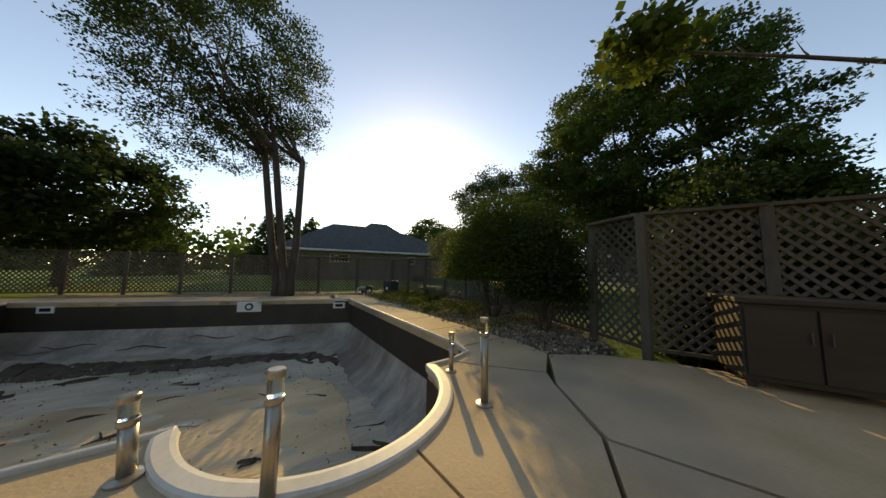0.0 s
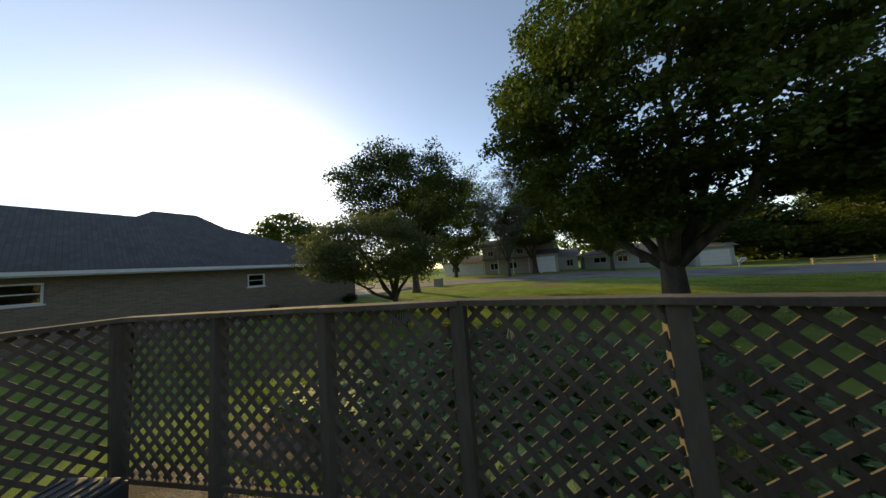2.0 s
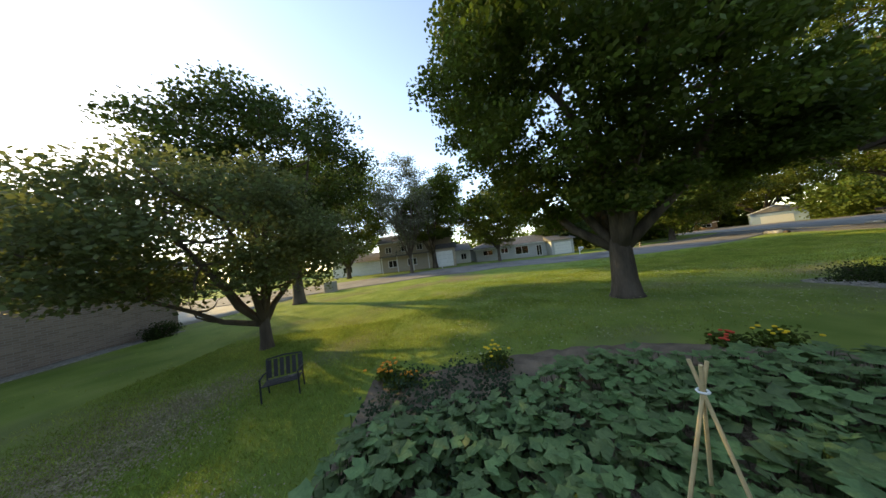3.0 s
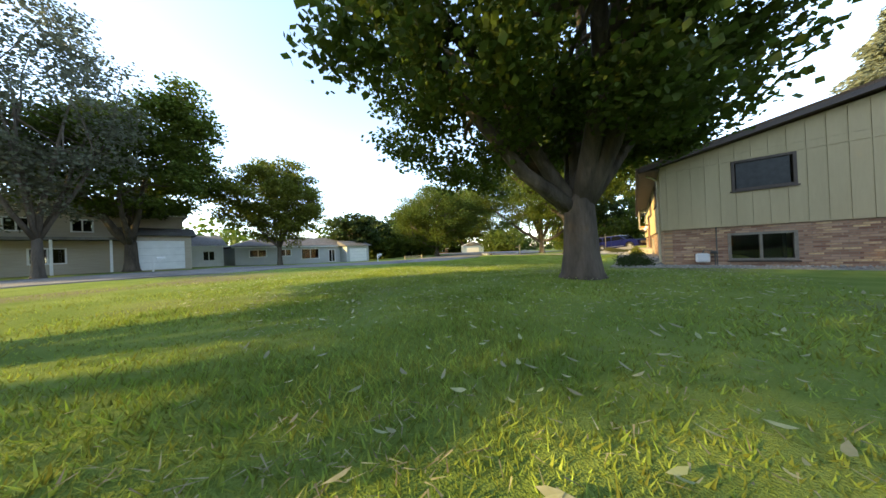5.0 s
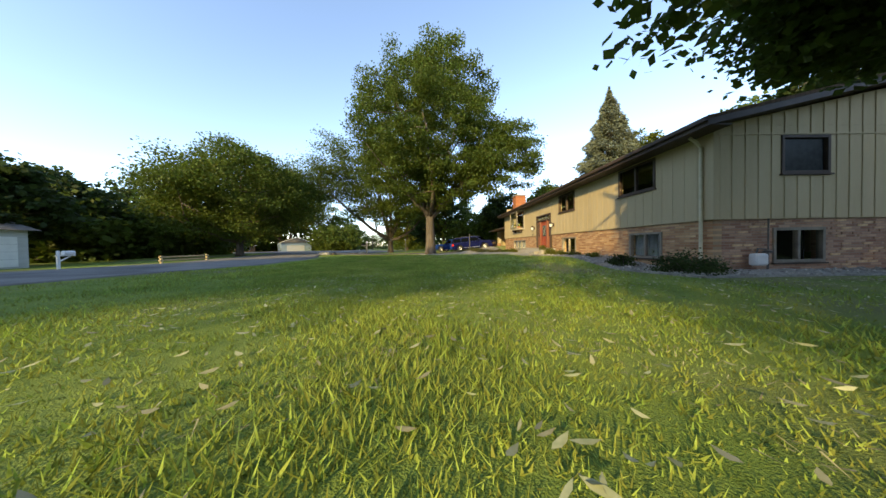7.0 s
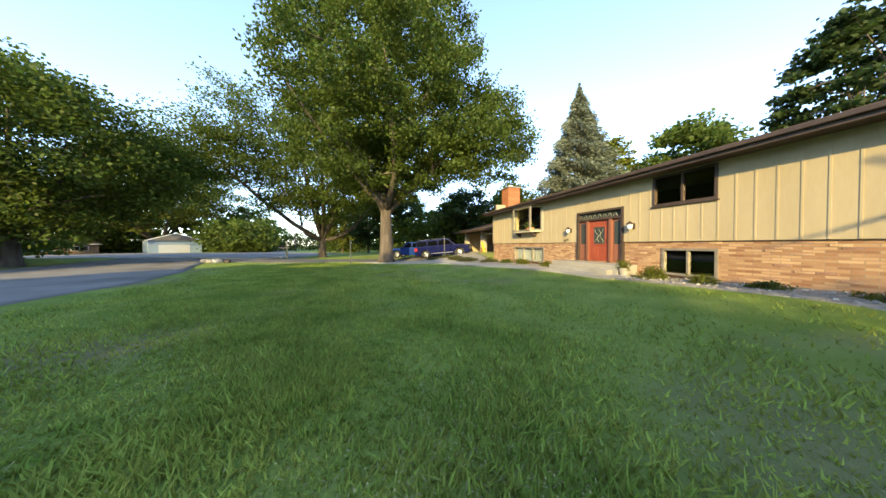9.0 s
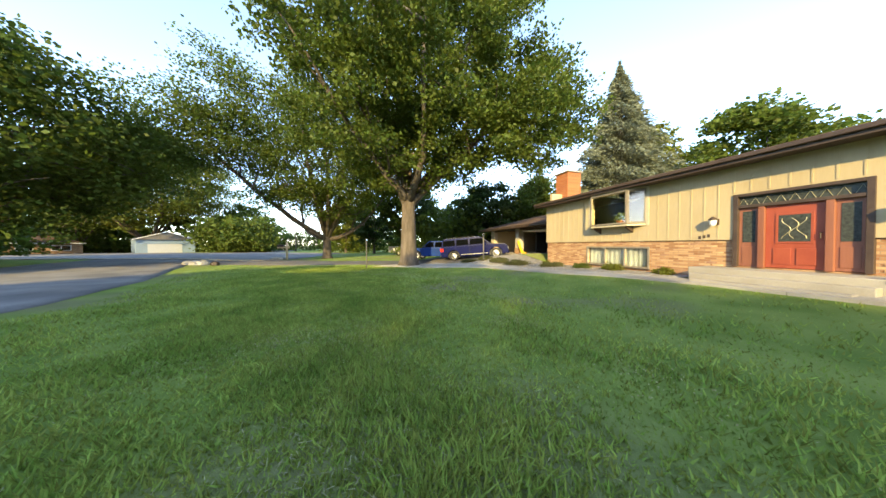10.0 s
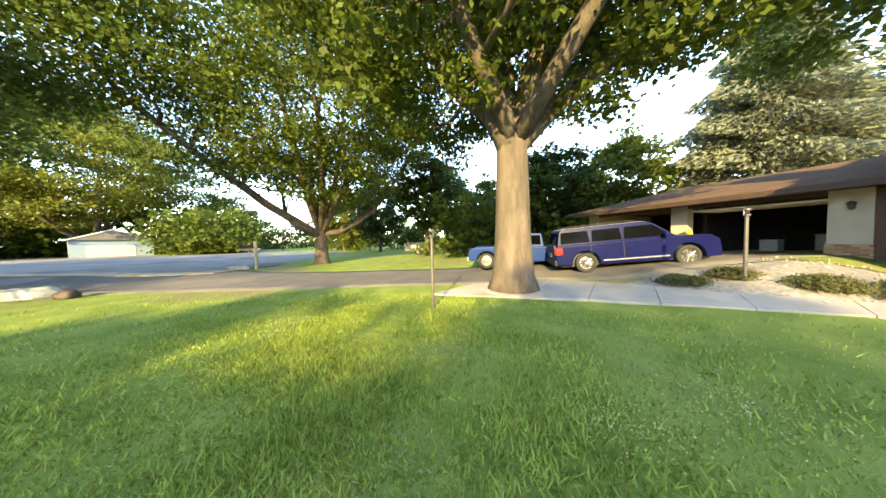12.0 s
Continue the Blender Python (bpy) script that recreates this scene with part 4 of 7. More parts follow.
# torn folds of the liner on the sloping walls
for k in range(9):
    x = 12.6 + k * 0.8
    y = pool_south(x) + 0.3
    bm = tube(bmesh.new(), [(x + u, y - 0.42 * u + 0.03 * math.sin(u * 9 + k), -1.08 - 0.12 * (k % 3) + 0.05 * math.sin(u * 5 + k)) for u in np.linspace(0, 0.9 + 0.3 * (k % 2), 9)], [0.008, 0.014, 0.02, 0.016, 0.022, 0.014, 0.018, 0.012, 0.006], 5)
    part("torn_fold", bm, DIRT if k % 2 else LINER, pool)


def outline_offset(line, off):
    """The outline moved outwards by off, with mitred corners."""
    n, res = len(line), []
    for k in range(n):
        a, b, c = (Vector(line[(k + s) % n]) for s in (-1, 0, 1))
        d0, d1 = (b - a).normalized(), (c - b).normalized()
        m = Vector((d0.y + d1.y, -d0.x - d1.x)).normalized()
        res.append(b + m * off / max(0.5, m.dot(Vector((d1.y, -d1.x)))))
    return res


bm = bmesh.new()
broad = [1.0 if k > 3 and math.hypot(p[0] - STEP_C[0], p[1] - STEP_C[1]) < STEP_R + 0.02 and p[1] > POOL_N + 0.01 else 0.3 for k, p in enumerate(outline)]
rows_ = [[bm.verts.new((a[0] + (p.x - a[0]) * w_, a[1] + (p.y - a[1]) * w_, z)) for a, p, w_ in zip(outline, outline_offset(outline, off), broad)] for off, z in ((-0.035, -0.03), (-0.042, 0.02), (-0.03, 0.042), (0.0, 0.048), (0.075, 0.044), (0.095, 0.036), (0.1, 0.005))]
for a, b in zip(rows_, rows_[1:]):
    for k in range(len(outline)):
        bm.faces.new((a[k], b[k], b[(k + 1) % len(outline)], a[(k + 1) % len(outline)]))
bmesh.ops.recalc_face_normals(bm, faces=bm.faces)
part("coping", bm, COPING, pool, "pale rounded coping", smooth=False)


def pool_fitting(s, w, h, hole):
    x = POOL_R + s * math.cos(math.atan(-0.42))
    f = thing("fitting", "", "")
    f.parent = pool
    f.matrix_basis = Matrix.Translation((x, pool_south(x) + 0.01, -0.19)) @ pose(0, 0, 0, 0, 0, math.degrees(math.atan(-0.42)))
    part("plate", cube((-w / 2, 0.0, -h / 2), (w / 2, 0.025, h / 2), 0.006), WHITE, f)
    if hole == "round":
        bm = bmesh.new()
        lathe(bm, [(h * 0.36, 0), (h * 0.36, 0.02), (h * 0.26, 0.025), (h * 0.24, 0.008)], 18)
        bmesh.ops.transform(bm, matrix=pose(0, 0.025, 0, -90), verts=bm.verts)
        part("light_ring", bm, POOLBAND, f)
        bm = lathe(bmesh.new(), [(h * 0.2, 0), (h * 0.2, 0.03), (0.01, 0.04)], 14)
        bmesh.ops.transform(bm, matrix=pose(0, 0.026, 0, -90), verts=bm.verts)
        part("lens", bm, WHITE, f)
    else:
        # The slot is a near-black block with its inner shade in the colour.
        part("opening", cube((-w * 0.32, 0.018, -h * 0.25), (w * 0.32, 0.028, h * 0.25)), DARK, f)


pool_fitting(3.2, 0.72, 0.34, "round")
pool_fitting(0.35, 0.4, 0.2, "slot")
pool_fitting(8.4, 0.4, 0.2, "slot")

# Dark rim colour standing in for the shaded mouths of the deck holes.
HOLE_RIM = mat("hole_rim_dark", (0.07, 0.05, 0.03), (0.12, 0.09, 0.055), rough=0.7, metal=0.2)
deck = thing("deck", "tan concrete pool deck with open joints and cracks", "pool deck", kind="structure")


def deck_slab(poly):
    part("slab", slab(bmesh.new(), poly, -0.12, 0.012), DECK, deck)


ed = [POOL_S - 0.1, -12.1, -11.03, -9.92, -8.87, -7.75, -6.66]
for a, b in zip(ed, ed[1:]):
    deck_slab([(10.83, a + 0.01), (POOL_R + 0.03, a + 0.01), (POOL_R + 0.03, b - 0.01), (10.83, b - 0.01)])
deck_slab([(10.83, POOL_S - 0.12), (10.84, -13.7), (10.9, -14.2), (11.1, -14.65), (11.45, -14.95), (11.95, -14.98), (12.2, POOL_S - 0.2), (11.76, POOL_S - 0.05)])
for k in range(6):
    x0, x1 = 12.22 + k * 1.55, 12.2 + (k + 1) * 1.55
    deck_slab([(x0, pool_south(x0) + 0.03), (x0, pool_south(x0) - 1.3), (x1, pool_south(x1) - 1.3), (x1, pool_south(x1) + 0.03)])
# north side, round the entry steps, with open joints and cracks between the slabs
arc = [(STEP_C[0] + STEP_R * math.cos(a), STEP_C[1] + STEP_R * math.sin(a)) for a in np.linspace(0, math.pi, 22)]
deck_slab([(10.75, -6.5), (10.83, -6.64), (POOL_R + 0.02, -6.64), (POOL_R + 0.1, POOL_N - 0.1), (12.2, POOL_N + 0.02), (11.98, -5.97), (11.5, -5.42), (10.92, -5.76)])
deck_slab([(12.01, -5.96), (12.23, POOL_N + 0.02), (12.58, POOL_N + 0.02)] + arc[13:21][::-1] + [(13.33, -5.27), (13.27, -4.5), (12.62, -4.31), (12.2, -4.57), (11.71, -5.2), (11.52, -5.4)])
deck_slab([(13.35, -5.24)] + arc[1:12][::-1] + [(14.66, POOL_N + 0.02), (17, POOL_N + 0.02), (17, -2.9), (13.0, -2.9), (12.64, -4.28), (13.29, -4.48)])
deck_slab([(17.02, POOL_N + 0.02), (22, POOL_N + 0.02), (22, -1.2), (17.02, -1.2)])
deck_slab([(12.2, -4.53), (12.61, -4.28), (12.98, -2.88), (17, -2.88), (17, -1.2), (11.0, -1.2), (11.93, -3.83)])
deck_slab([(10.93, -5.73), (11.69, -5.18), (12.17, -4.53), (11.9, -3.84), (10.97, -1.2), (8.35, -1.2), (9.85, -4.6), (10.3, -5.3)])
for k in range(3):
    deck_slab([(20.33, -7 - k * 3.3 - 3.28), (22, -7 - k * 3.3 - 3.28), (22, -7 - k * 3.3 + 0.3), (20.33, -7 - k * 3.3 + 0.3)])

# ---- fences ----


def lattice_panel(parent, a, b, z0, z1, pieces):
    """A framed lattice panel between two posts, of crossed slats."""
    a, b = Vector((*a, 0)), Vector((*b, 0))
    d = (b - a)
    L = d.length
    d.normalize()
    nrm = Vector((-d.y, d.x, 0))
    H = z1 - z0
    mtx = Matrix.Translation((a.x, a.y, z0)) @ Matrix((d, nrm, Vector((0, 0, 1)))).transposed().to_4x4()
    joined = None if pieces else bmesh.new()
    for sgn, off in ((1, 0.006), (-1, -0.006)):
        c = -H
        while c < L:
            u0, u1 = max(0, c), min(L, c + H)
            c += 0.155
            if u1 - u0 < 0.08:
                continue
            w0, w1 = u0 - (c - 0.155), u1 - (c - 0.155)
            if sgn < 0:
                w0, w1 = H - w0, H - w1
            p, r = Vector((u0, off, w0)), Vector((u1, off, w1))
            t = (r - p).normalized()
            s = Vector((-t.z, 0, t.x)) * 0.021
            bm = bmesh.new() if pieces else joined
            vs = [bm.verts.new(k + Vector((0, o, 0))) for o in (-0.005, 0.005) for k in (p - s, p + s, r + s, r - s)]
            for f in ((0, 1, 2, 3), (7, 6, 5, 4), (0, 4, 5, 1), (1, 5, 6, 2), (2, 6, 7, 3), (3, 7, 4, 0)):
                bm.faces.new([vs[k] for k in f])
            if pieces:
                bmesh.ops.transform(bm, matrix=mtx, verts=bm.verts)
                part("slat", bm, WOODGREY, parent)
    if not pieces:
        bmesh.ops.transform(joined, matrix=mtx, verts=joined.verts)
        tagged(part("lattice", joined, WOODGREY, parent), kind="stuff")


def fence(label, posts, top, near=()):
    f = thing("fence", label, "fence")
    for k, (x, y) in enumerate(posts):
        g = float(G(x, y))
        bm = cube((-0.055, -0.055, g - 0.2), (0.055, 0.055, top - 0.03), 0.006)
        bmesh.ops.transform(bm, matrix=pose(x, y, 0, rng.normal(0, 0.5), rng.normal(0, 0.5), rng.uniform(-4, 4)), verts=bm.verts)
        part("post", bm, WOODGREY, f)
    for k, (a, b) in enumerate(zip(posts, posts[1:])):
        va, vb = Vector((*a, 0)), Vector((*b, 0))
        d = (vb - va).normalized()
        ang = math.degrees(math.atan2(d.y, d.x))
        L = (vb - va).length
        for z, h, w in ((top, 0.045, 0.07), (0.12, 0.05, 0.02)):
            bm = cube((-0.01, -w, z - h), (L + 0.01, w, z), 0.005)
            bmesh.ops.transform(bm, matrix=pose(a[0], a[1], 0, rng.normal(0, 0.6), 0, ang), verts=bm.verts)
            part("rail", bm, WOODGREY, f)
        lattice_panel(f, (va + d * 0.05).xy, (vb - d * 0.05).xy, 0.13, top - 0.05, k in near)
    return f


TOP = 1.68
fence("weathered grey wooden lattice fence round the pool", [(9.0, -15.6), (8.68, -14.45), (8.38, -13.32), (8.1, -12.18), (8.08, -10.85), (8.2, -9.6), (8.45, -8.35), (8.85, -7.05), (9.38, -5.78)], TOP, (1, 2, 3, 4))
fence("weathered grey lattice fence in front of the brick house", [(9.0, -15.6)] + [(9.0 + 1.65 * k, -15.6 - 0.55 * k) for k in range(1, 9)], TOP)
fence("tall lattice screen at the pool gate", [(9.38, -5.78), (9.73, -4.94), (9.2, -3.83), (8.66, -2.7), (8.12, -1.57), (7.6, -0.5)], TOP + 0.38)

DARKWOOD = mat("dark_stained_wood", (0.035, 0.024, 0.016), (0.06, 0.042, 0.03), rough=0.7, scale=3, stretch=(0.15, 1, 1))
MULCH = mat("mulch_and_gravel", (0.10, 0.08, 0.058), (0.30, 0.26, 0.21), rough=1.0, scale=7, bump=1.0, fine=7, c=(0.10, 0.085, 0.06))
sheet("mulch_bed", [(8.7, -15.9), (8.0, -12), (8.2, -9), (9.3, -5.5)], [(10.95, -15.9), (10.9, -12), (10.88, -9), (10.6, -5.3)], MULCH, "gravel and mulch bed along the fence", "mulch bed", 40, 14, 0.03, rough=0.012)
sheet("mulch_bed", [(9.2, -15.95), (12.2, -17.0), (21, -19.9)], [(10.9, -14.2), (13, -15.0), (21, -18.2)], MULCH, "gravel and mulch strip along the fence", "mulch bed", 40, 10, 0.034, rough=0.01)
# Flat dark rims and discs with the holes' shade in their colour.
for x, y in ((11.24, -10.78), (11.24, -10.34)):
    sk = part("deck_hole", lathe(bmesh.new(), [(0.055, 0.0), (0.055, 0.006), (0.038, 0.007)], 16, (x, y, 0.012)), HOLE_RIM, deck)
    part("hole", lathe(bmesh.new(), [(0.036, 0.0), (0.036, 0.003)], 14, (x, y, 0.0165)), DARK, sk)

# ---- houses around ----
def hip_roof(bm, w, d, z, h, over, ridge_in, ridge_out=None):
    """A hipped roof over a w by d plan that starts at the origin."""
    x0, x1, y0, y1 = -over, w + over, -over, d + over
    v = [bm.verts.new(p) for p in ((x0, y0, z), (x1, y0, z), (x1, y1, z), (x0, y1, z), (x0 + ridge_in, (y0 + y1) / 2, z + h), (x1 - (ridge_out or ridge_in), (y0 + y1) / 2, z + h),
                                   (x0, y0, z - 0.16), (x1, y0, z - 0.16), (x1, y1, z - 0.16), (x0, y1, z - 0.16))]
    for f in ((0, 1, 5, 4), (1, 2, 5), (2, 3, 4, 5), (3, 0, 4), (0, 6, 7, 1), (1, 7, 8, 2), (2, 8, 9, 3), (3, 9, 6, 0), (9, 8, 7, 6)):
        bm.faces.new([v[k] for k in f])
    bmesh.ops.recalc_face_normals(bm, faces=bm.faces)


BRICK_N = brick_mat("neighbour_brick", (0.19, 0.135, 0.10), (0.29, 0.22, 0.165), (0.27, 0.235, 0.20), axis="y")
nb = thing("house", "low brick house with grey hipped roof and white fascia", "house", -5.0, -26.5, 0.42, -7.35)
NW, ND = 18.7, 9.0
NWINS = [(6.36, 7.2, 1.28, 2.0, 1, "none"), (13.2, 14.9, 1.35, 2.1, 1, "none")]
# its long wall faces north: local y from 0 down to -ND
wall("wall", BRICK_N, nb, 0, NW, -0.6, 2.3, [w[:4] for w in NWINS], lambda u, d, z: (u, -d, z), 0.25)
part("side_wall", cube((0.004, -ND, -0.6), (0.25, -0.254, 2.3)), BRICK_N, nb)
part("side_wall", cube((NW - 0.25, -ND, -0.6), (NW - 0.004, -0.254, 2.3)), BRICK_N, nb)
part("back_wall", cube((0.25, -ND, -0.6), (NW - 0.25, -ND + 0.25, 2.3)), BRICK_N, nb)
# Near-black backing puts the unlit room into the colour.
part("inner_wall", cube((0.3, -1.6, -0.5), (NW - 0.3, -1.5, 2.25)), DARK, nb)
bm = bmesh.new()
hip_roof(bm, NW, ND, 2.5, 3.2, 0.6, 8.9, 4.8)
bmesh.ops.translate(bm, vec=(0, -ND, 0), verts=bm.verts)
back = bmesh.new()
hip_roof(back, 12.0, 9.0, 2.5, 4.35, 0.6, 5.6, 5.5)
bmesh.ops.translate(back, vec=(2.6, -ND - 3.5, 0), verts=back.verts)
part("back_roof", back, ROOF_N, nb)
part("back_wing", cube((2.8, -ND - 3.3, -0.6), (14.4, -ND - 0.004, 2.34)), BRICK_N, nb)
part("roof", bm, ROOF_N, nb)
part("fascia", cube((-0.62, 0.6, 2.34), (NW + 0.62, 0.63, 2.48)), WHITE, nb)
part("fascia", cube((NW + 0.603, -ND - 0.6, 2.34), (NW + 0.63, 0.598, 2.48)), WHITE, nb)
part("fascia", cube((-0.63, -ND - 0.6, 2.34), (-0.603, 0.598, 2.48)), WHITE, nb)
part("soffit", cube((-0.59, -0.0, 2.3), (NW + 0.59, 0.59, 2.33)), WHITE, nb)
for u0, u1, z0, z1, n, dr in NWINS:
    w = thing("window", "", "")
    w.parent = nb
    bm = bmesh.new()
    for lo, hi in (((u0, -0.1, z0), (u0 + 0.06, 0.03, z1)), ((u1 - 0.06, -0.1, z0), (u1, 0.03, z1)), ((u0 + 0.06, -0.1, z0), (u1 - 0.06, 0.03, z0 + 0.06)), ((u0 + 0.06, -0.1, z1 - 0.06), (u1 - 0.06, 0.03, z1)), ((u0 + 0.06, -0.08, (z0 + z1) / 2 - 0.02), (u1 - 0.06, 0.0, (z0 + z1) / 2 + 0.02))):
        box(bm, lo, hi, 0.004)
    part("window_frame", bm, WHITE, w)
    part("sill", cube((u0 - 0.05, -0.02, z0 - 0.06), (u1 + 0.05, 0.06, z0 - 0.003)), WHITE, w)
    g = part("pane", cube((u0 + 0.06, -0.05, z0 + 0.06), (u1 - 0.06, -0.045, z1 - 0.06)), GLASS, w)
    g.visible_shadow = False


def far_house(label, x, y, w, d, z, walls, roof, eave, rise, wins, garage_=None, storeys=1, gable=False):
    """A house across the street, its front towards +x, running w along y."""
    h = thing("house", label, "house", x, y, z)
    wall("wall", walls, h, 0, w, -0.5, eave, [q[:4] for q in wins], lambda u, dd, zz: (-dd, u, zz), 0.3)
    part("side_wall", cube((-d, 0, -0.5), (-0.303, 0.25, eave)), walls, h)
    part("side_wall", cube((-d, w - 0.25, -0.5), (-0.303, w, eave)), walls, h)
    # Inside faces are near-black, room darkness put into the colour.
    part("inner_wall", cube((-2.2, 0.25, -0.4), (-2.0, w - 0.25, eave)), DARK, h)
    part("back_wall", cube((-d, 0.253, -0.5), (-d + 0.25, w - 0.253, eave)), walls, h)
    part("floor", cube((-d + 0.26, 0.26, -0.45), (-0.31, w - 0.26, -0.41)), DARK, h)
    part("room_ceiling", cube((-d + 0.26, 0.26, eave - 0.06), (-0.31, w - 0.26, eave - 0.003)), DARK, h)
    bm = bmesh.new()
    if gable:
        v = [bm.verts.new(p) for p in ((0.5, -0.4, eave), (0.5, w + 0.4, eave), (-d - 0.5, w + 0.4, eave), (-d - 0.5, -0.4, eave), (-d / 2, -0.4, eave + rise), (-d / 2, w + 0.4, eave + rise))]
        for f in ((0, 1, 5, 4), (2, 3, 4, 5), (0, 4, 3), (1, 2, 5), (3, 2, 1, 0)):
            bm.faces.new([v[k] for k in f])
    else:
        hip_roof(bm, w, d, eave + 0.15, rise, 0.5, d * 0.5)
        bmesh.ops.transform(bm, matrix=pose(0, 0, 0, 0, 0, 90), verts=bm.verts)
    bmesh.ops.recalc_face_normals(bm, faces=bm.faces)
    part("roof", bm, roof, h)
    part("fascia", cube((0.5, -0.45, eave - 0.1), (0.53, w + 0.45, eave + 0.06)), WHITE, h)
    for u0, u1, z0, z1 in wins:
        o = thing("window", "", "")
        o.parent = h
        bm = bmesh.new()
        for lo, hi in (((-0.1, u0, z0), (0.04, u0 + 0.1, z1)), ((-0.1, u1 - 0.1, z0), (0.04, u1, z1)), ((-0.1, u0 + 0.1, z1 - 0.1), (0.04, u1 - 0.1, z1)), ((-0.1, u0 + 0.1, z0), (0.04, u1 - 0.1, z0 + 0.1)), ((-0.08, (u0 + u1) / 2 - 0.04, z0 + 0.1), (0.02, (u0 + u1) / 2 + 0.04, z1 - 0.1))):
            box(bm, lo, hi)
        part("window_frame", bm, WHITE, o)
        g = part("pane", cube((-0.05, u0 + 0.1, z0 + 0.1), (-0.045, u1 - 0.1, z1 - 0.1)), GLASS, o)
        g.visible_shadow = False
    if garage_:
        g0, g1, gh = garage_
        part("garage_block", cube((-0.1, g0 - 0.5, -0.5), (2.4, g1 + 0.5, gh + 0.5)), walls, h)
        gd = part("garage_door", cube((2.4, g0, -0.3), (2.44, g1, gh), 0.005), WHITE, h)
        # Thin grey strips paint the shadow lines of the door's grooves.
        for k in range(1, 4):
            part("groove_shadow_strip", cube((2.438, g0 + 0.02, -0.3 + (gh + 0.3) * k / 4 - 0.015), (2.446, g1 - 0.02, -0.3 + (gh + 0.3) * k / 4 + 0.015)), mat("door_shadow_line", (0.45, 0.45, 0.44)) if k == 1 else bpy.data.materials["door_shadow_line"], gd)
        bm = bmesh.new()
        v = [bm.verts.new(p) for p in ((2.9, g0 - 0.9, gh + 0.5), (2.9, g1 + 0.9, gh + 0.5), (-0.1, g1 + 0.9, gh + 0.5 + 1.0), (-0.1, g0 - 0.9, gh + 1.5), (-0.1, g0 - 0.9, gh + 0.5), (-0.1, g1 + 0.9, gh + 0.5))]
        for f in ((0, 1, 2, 3), (0, 3, 4), (1, 5, 2), (0, 4, 5, 1), (2, 5, 4, 3)):
            bm.faces.new([v[k] for k in f])
        bmesh.ops.recalc_face_normals(bm, faces=bm.faces)
        part("garage_roof", bm, roof, h)
    return h


TAN = mat("tan_clapboard", (0.40, 0.34, 0.26), (0.46, 0.40, 0.31), rough=0.8, scale=1, stretch=(1, 1, 12))
GREYS = mat("grey_clapboard", (0.42, 0.43, 0.42), (0.50, 0.51, 0.50), rough=0.8, scale=1, stretch=(1, 1, 12))
BLUES = mat("blue_grey_clapboard", (0.20, 0.27, 0.33), (0.25, 0.32, 0.38), rough=0.8, scale=1, stretch=(1, 1, 12))
h2 = far_house("tan two-storey house with attached white garage", -40, -25.5, 14, 9, 0.0, TAN, ROOF_F, 5.3, 1.9, [(1.2, 2.4, 3.4, 4.6), (4.2, 5.4, 3.4, 4.6), (7.2, 8.4, 3.4, 4.6), (1.5, 3.2, 0.6, 2.0), (5.2, 7.0, 0.6, 2.0)], (10.6, 13.9, 2.5), gable=True)
part("porch_roof", cube((0.0, 0.3, 2.62), (1.9, 9.8, 2.85)), ROOF_F, h2)
for k in range(4):
    part("porch_post", cube((1.65, 0.6 + k * 2.9, -0.5), (1.8, 0.75 + k * 2.9, 2.62)), WHITE, h2)
far_house("long grey ranch house with white window trim", -43, -6.6, 18.6, 9, -0.6, GREYS, ROOF_F, 2.55, 1.6, [(1.5, 3.6, 1.1, 2.2), (5.2, 6.8, 1.1, 2.2), (8.2, 11.0, 0.5, 2.2), (12.6, 13.8, -0.2, 2.0)], (15.2, 18.6, 2.0))
far_house("white gabled house under tall trees", -44, -13.0, 5.4, 9, -0.5, WHITE, ROOF_F, 2.7, 1.7, [(0.6, 1.8, 0.8, 2.1), (3.4, 4.6, 0.8, 2.1)], None, gable=True)
far_house("pale house with a wide garage", -43, -36, 16, 9, -0.3, WHITE, ROOF_F, 2.8, 1.6, [(2, 4, 0.8, 2.1)], (6.5, 11, 2.2))
blue = far_house("small blue-grey gabled house between trees", -58.5, 89.0, 9, 10, -1.2, BLUES, ROOF_F, 3.3, 2.0, [(1.5, 3.5, 0.8, 2.0), (6, 8, 0.8, 2.0)], None, gable=True)
part("garage_door", cube((-8.2, -0.04, -0.3), (-2.4, -0.003, 2.2), 0.01), GREYS, blue)
for s_ in (-1, 1):
    part("bargeboard", tube(bmesh.new(), [(-5 - s_ * 5.5, -0.42, 3.25), (-5, -0.42, 5.32)], [0.13, 0.13], 4), WHITE, blue)
part("gable_wall", slab(bmesh.new(), [(-9.9, 0.0), (-0.1, 0.0), (-0.1, 0.25), (-9.9, 0.25)], lambda x, y: 3.29, lambda x, y: 3.3 + 1.8 * (1 - abs(x + 5) / 5.5)), BLUES, blue)
blue.matrix_basis = blue.matrix_basis @ pose(0, 0, 0, 0, 0, 40)
low_house = far_house("low brown house with a dark roof behind trees", -86, 80, 10, 9, -1.3, BRICK, ROOF, 2.5, 1.6, [(2, 4, 0.8, 2.0), (6, 8.5, 0.8, 2.0)], None)
low_house.matrix_basis = low_house.matrix_basis @ pose(0, 0, 0, 0, 0, -45)

# ---- trees ----
LEAF_J = leaf_mat("leaf_juniper", (0.085, 0.095, 0.032), (0.16, 0.16, 0.06))
LEAF_SP = leaf_mat("spruce_needles", (0.13, 0.145, 0.09), (0.19, 0.205, 0.13), 0.3)
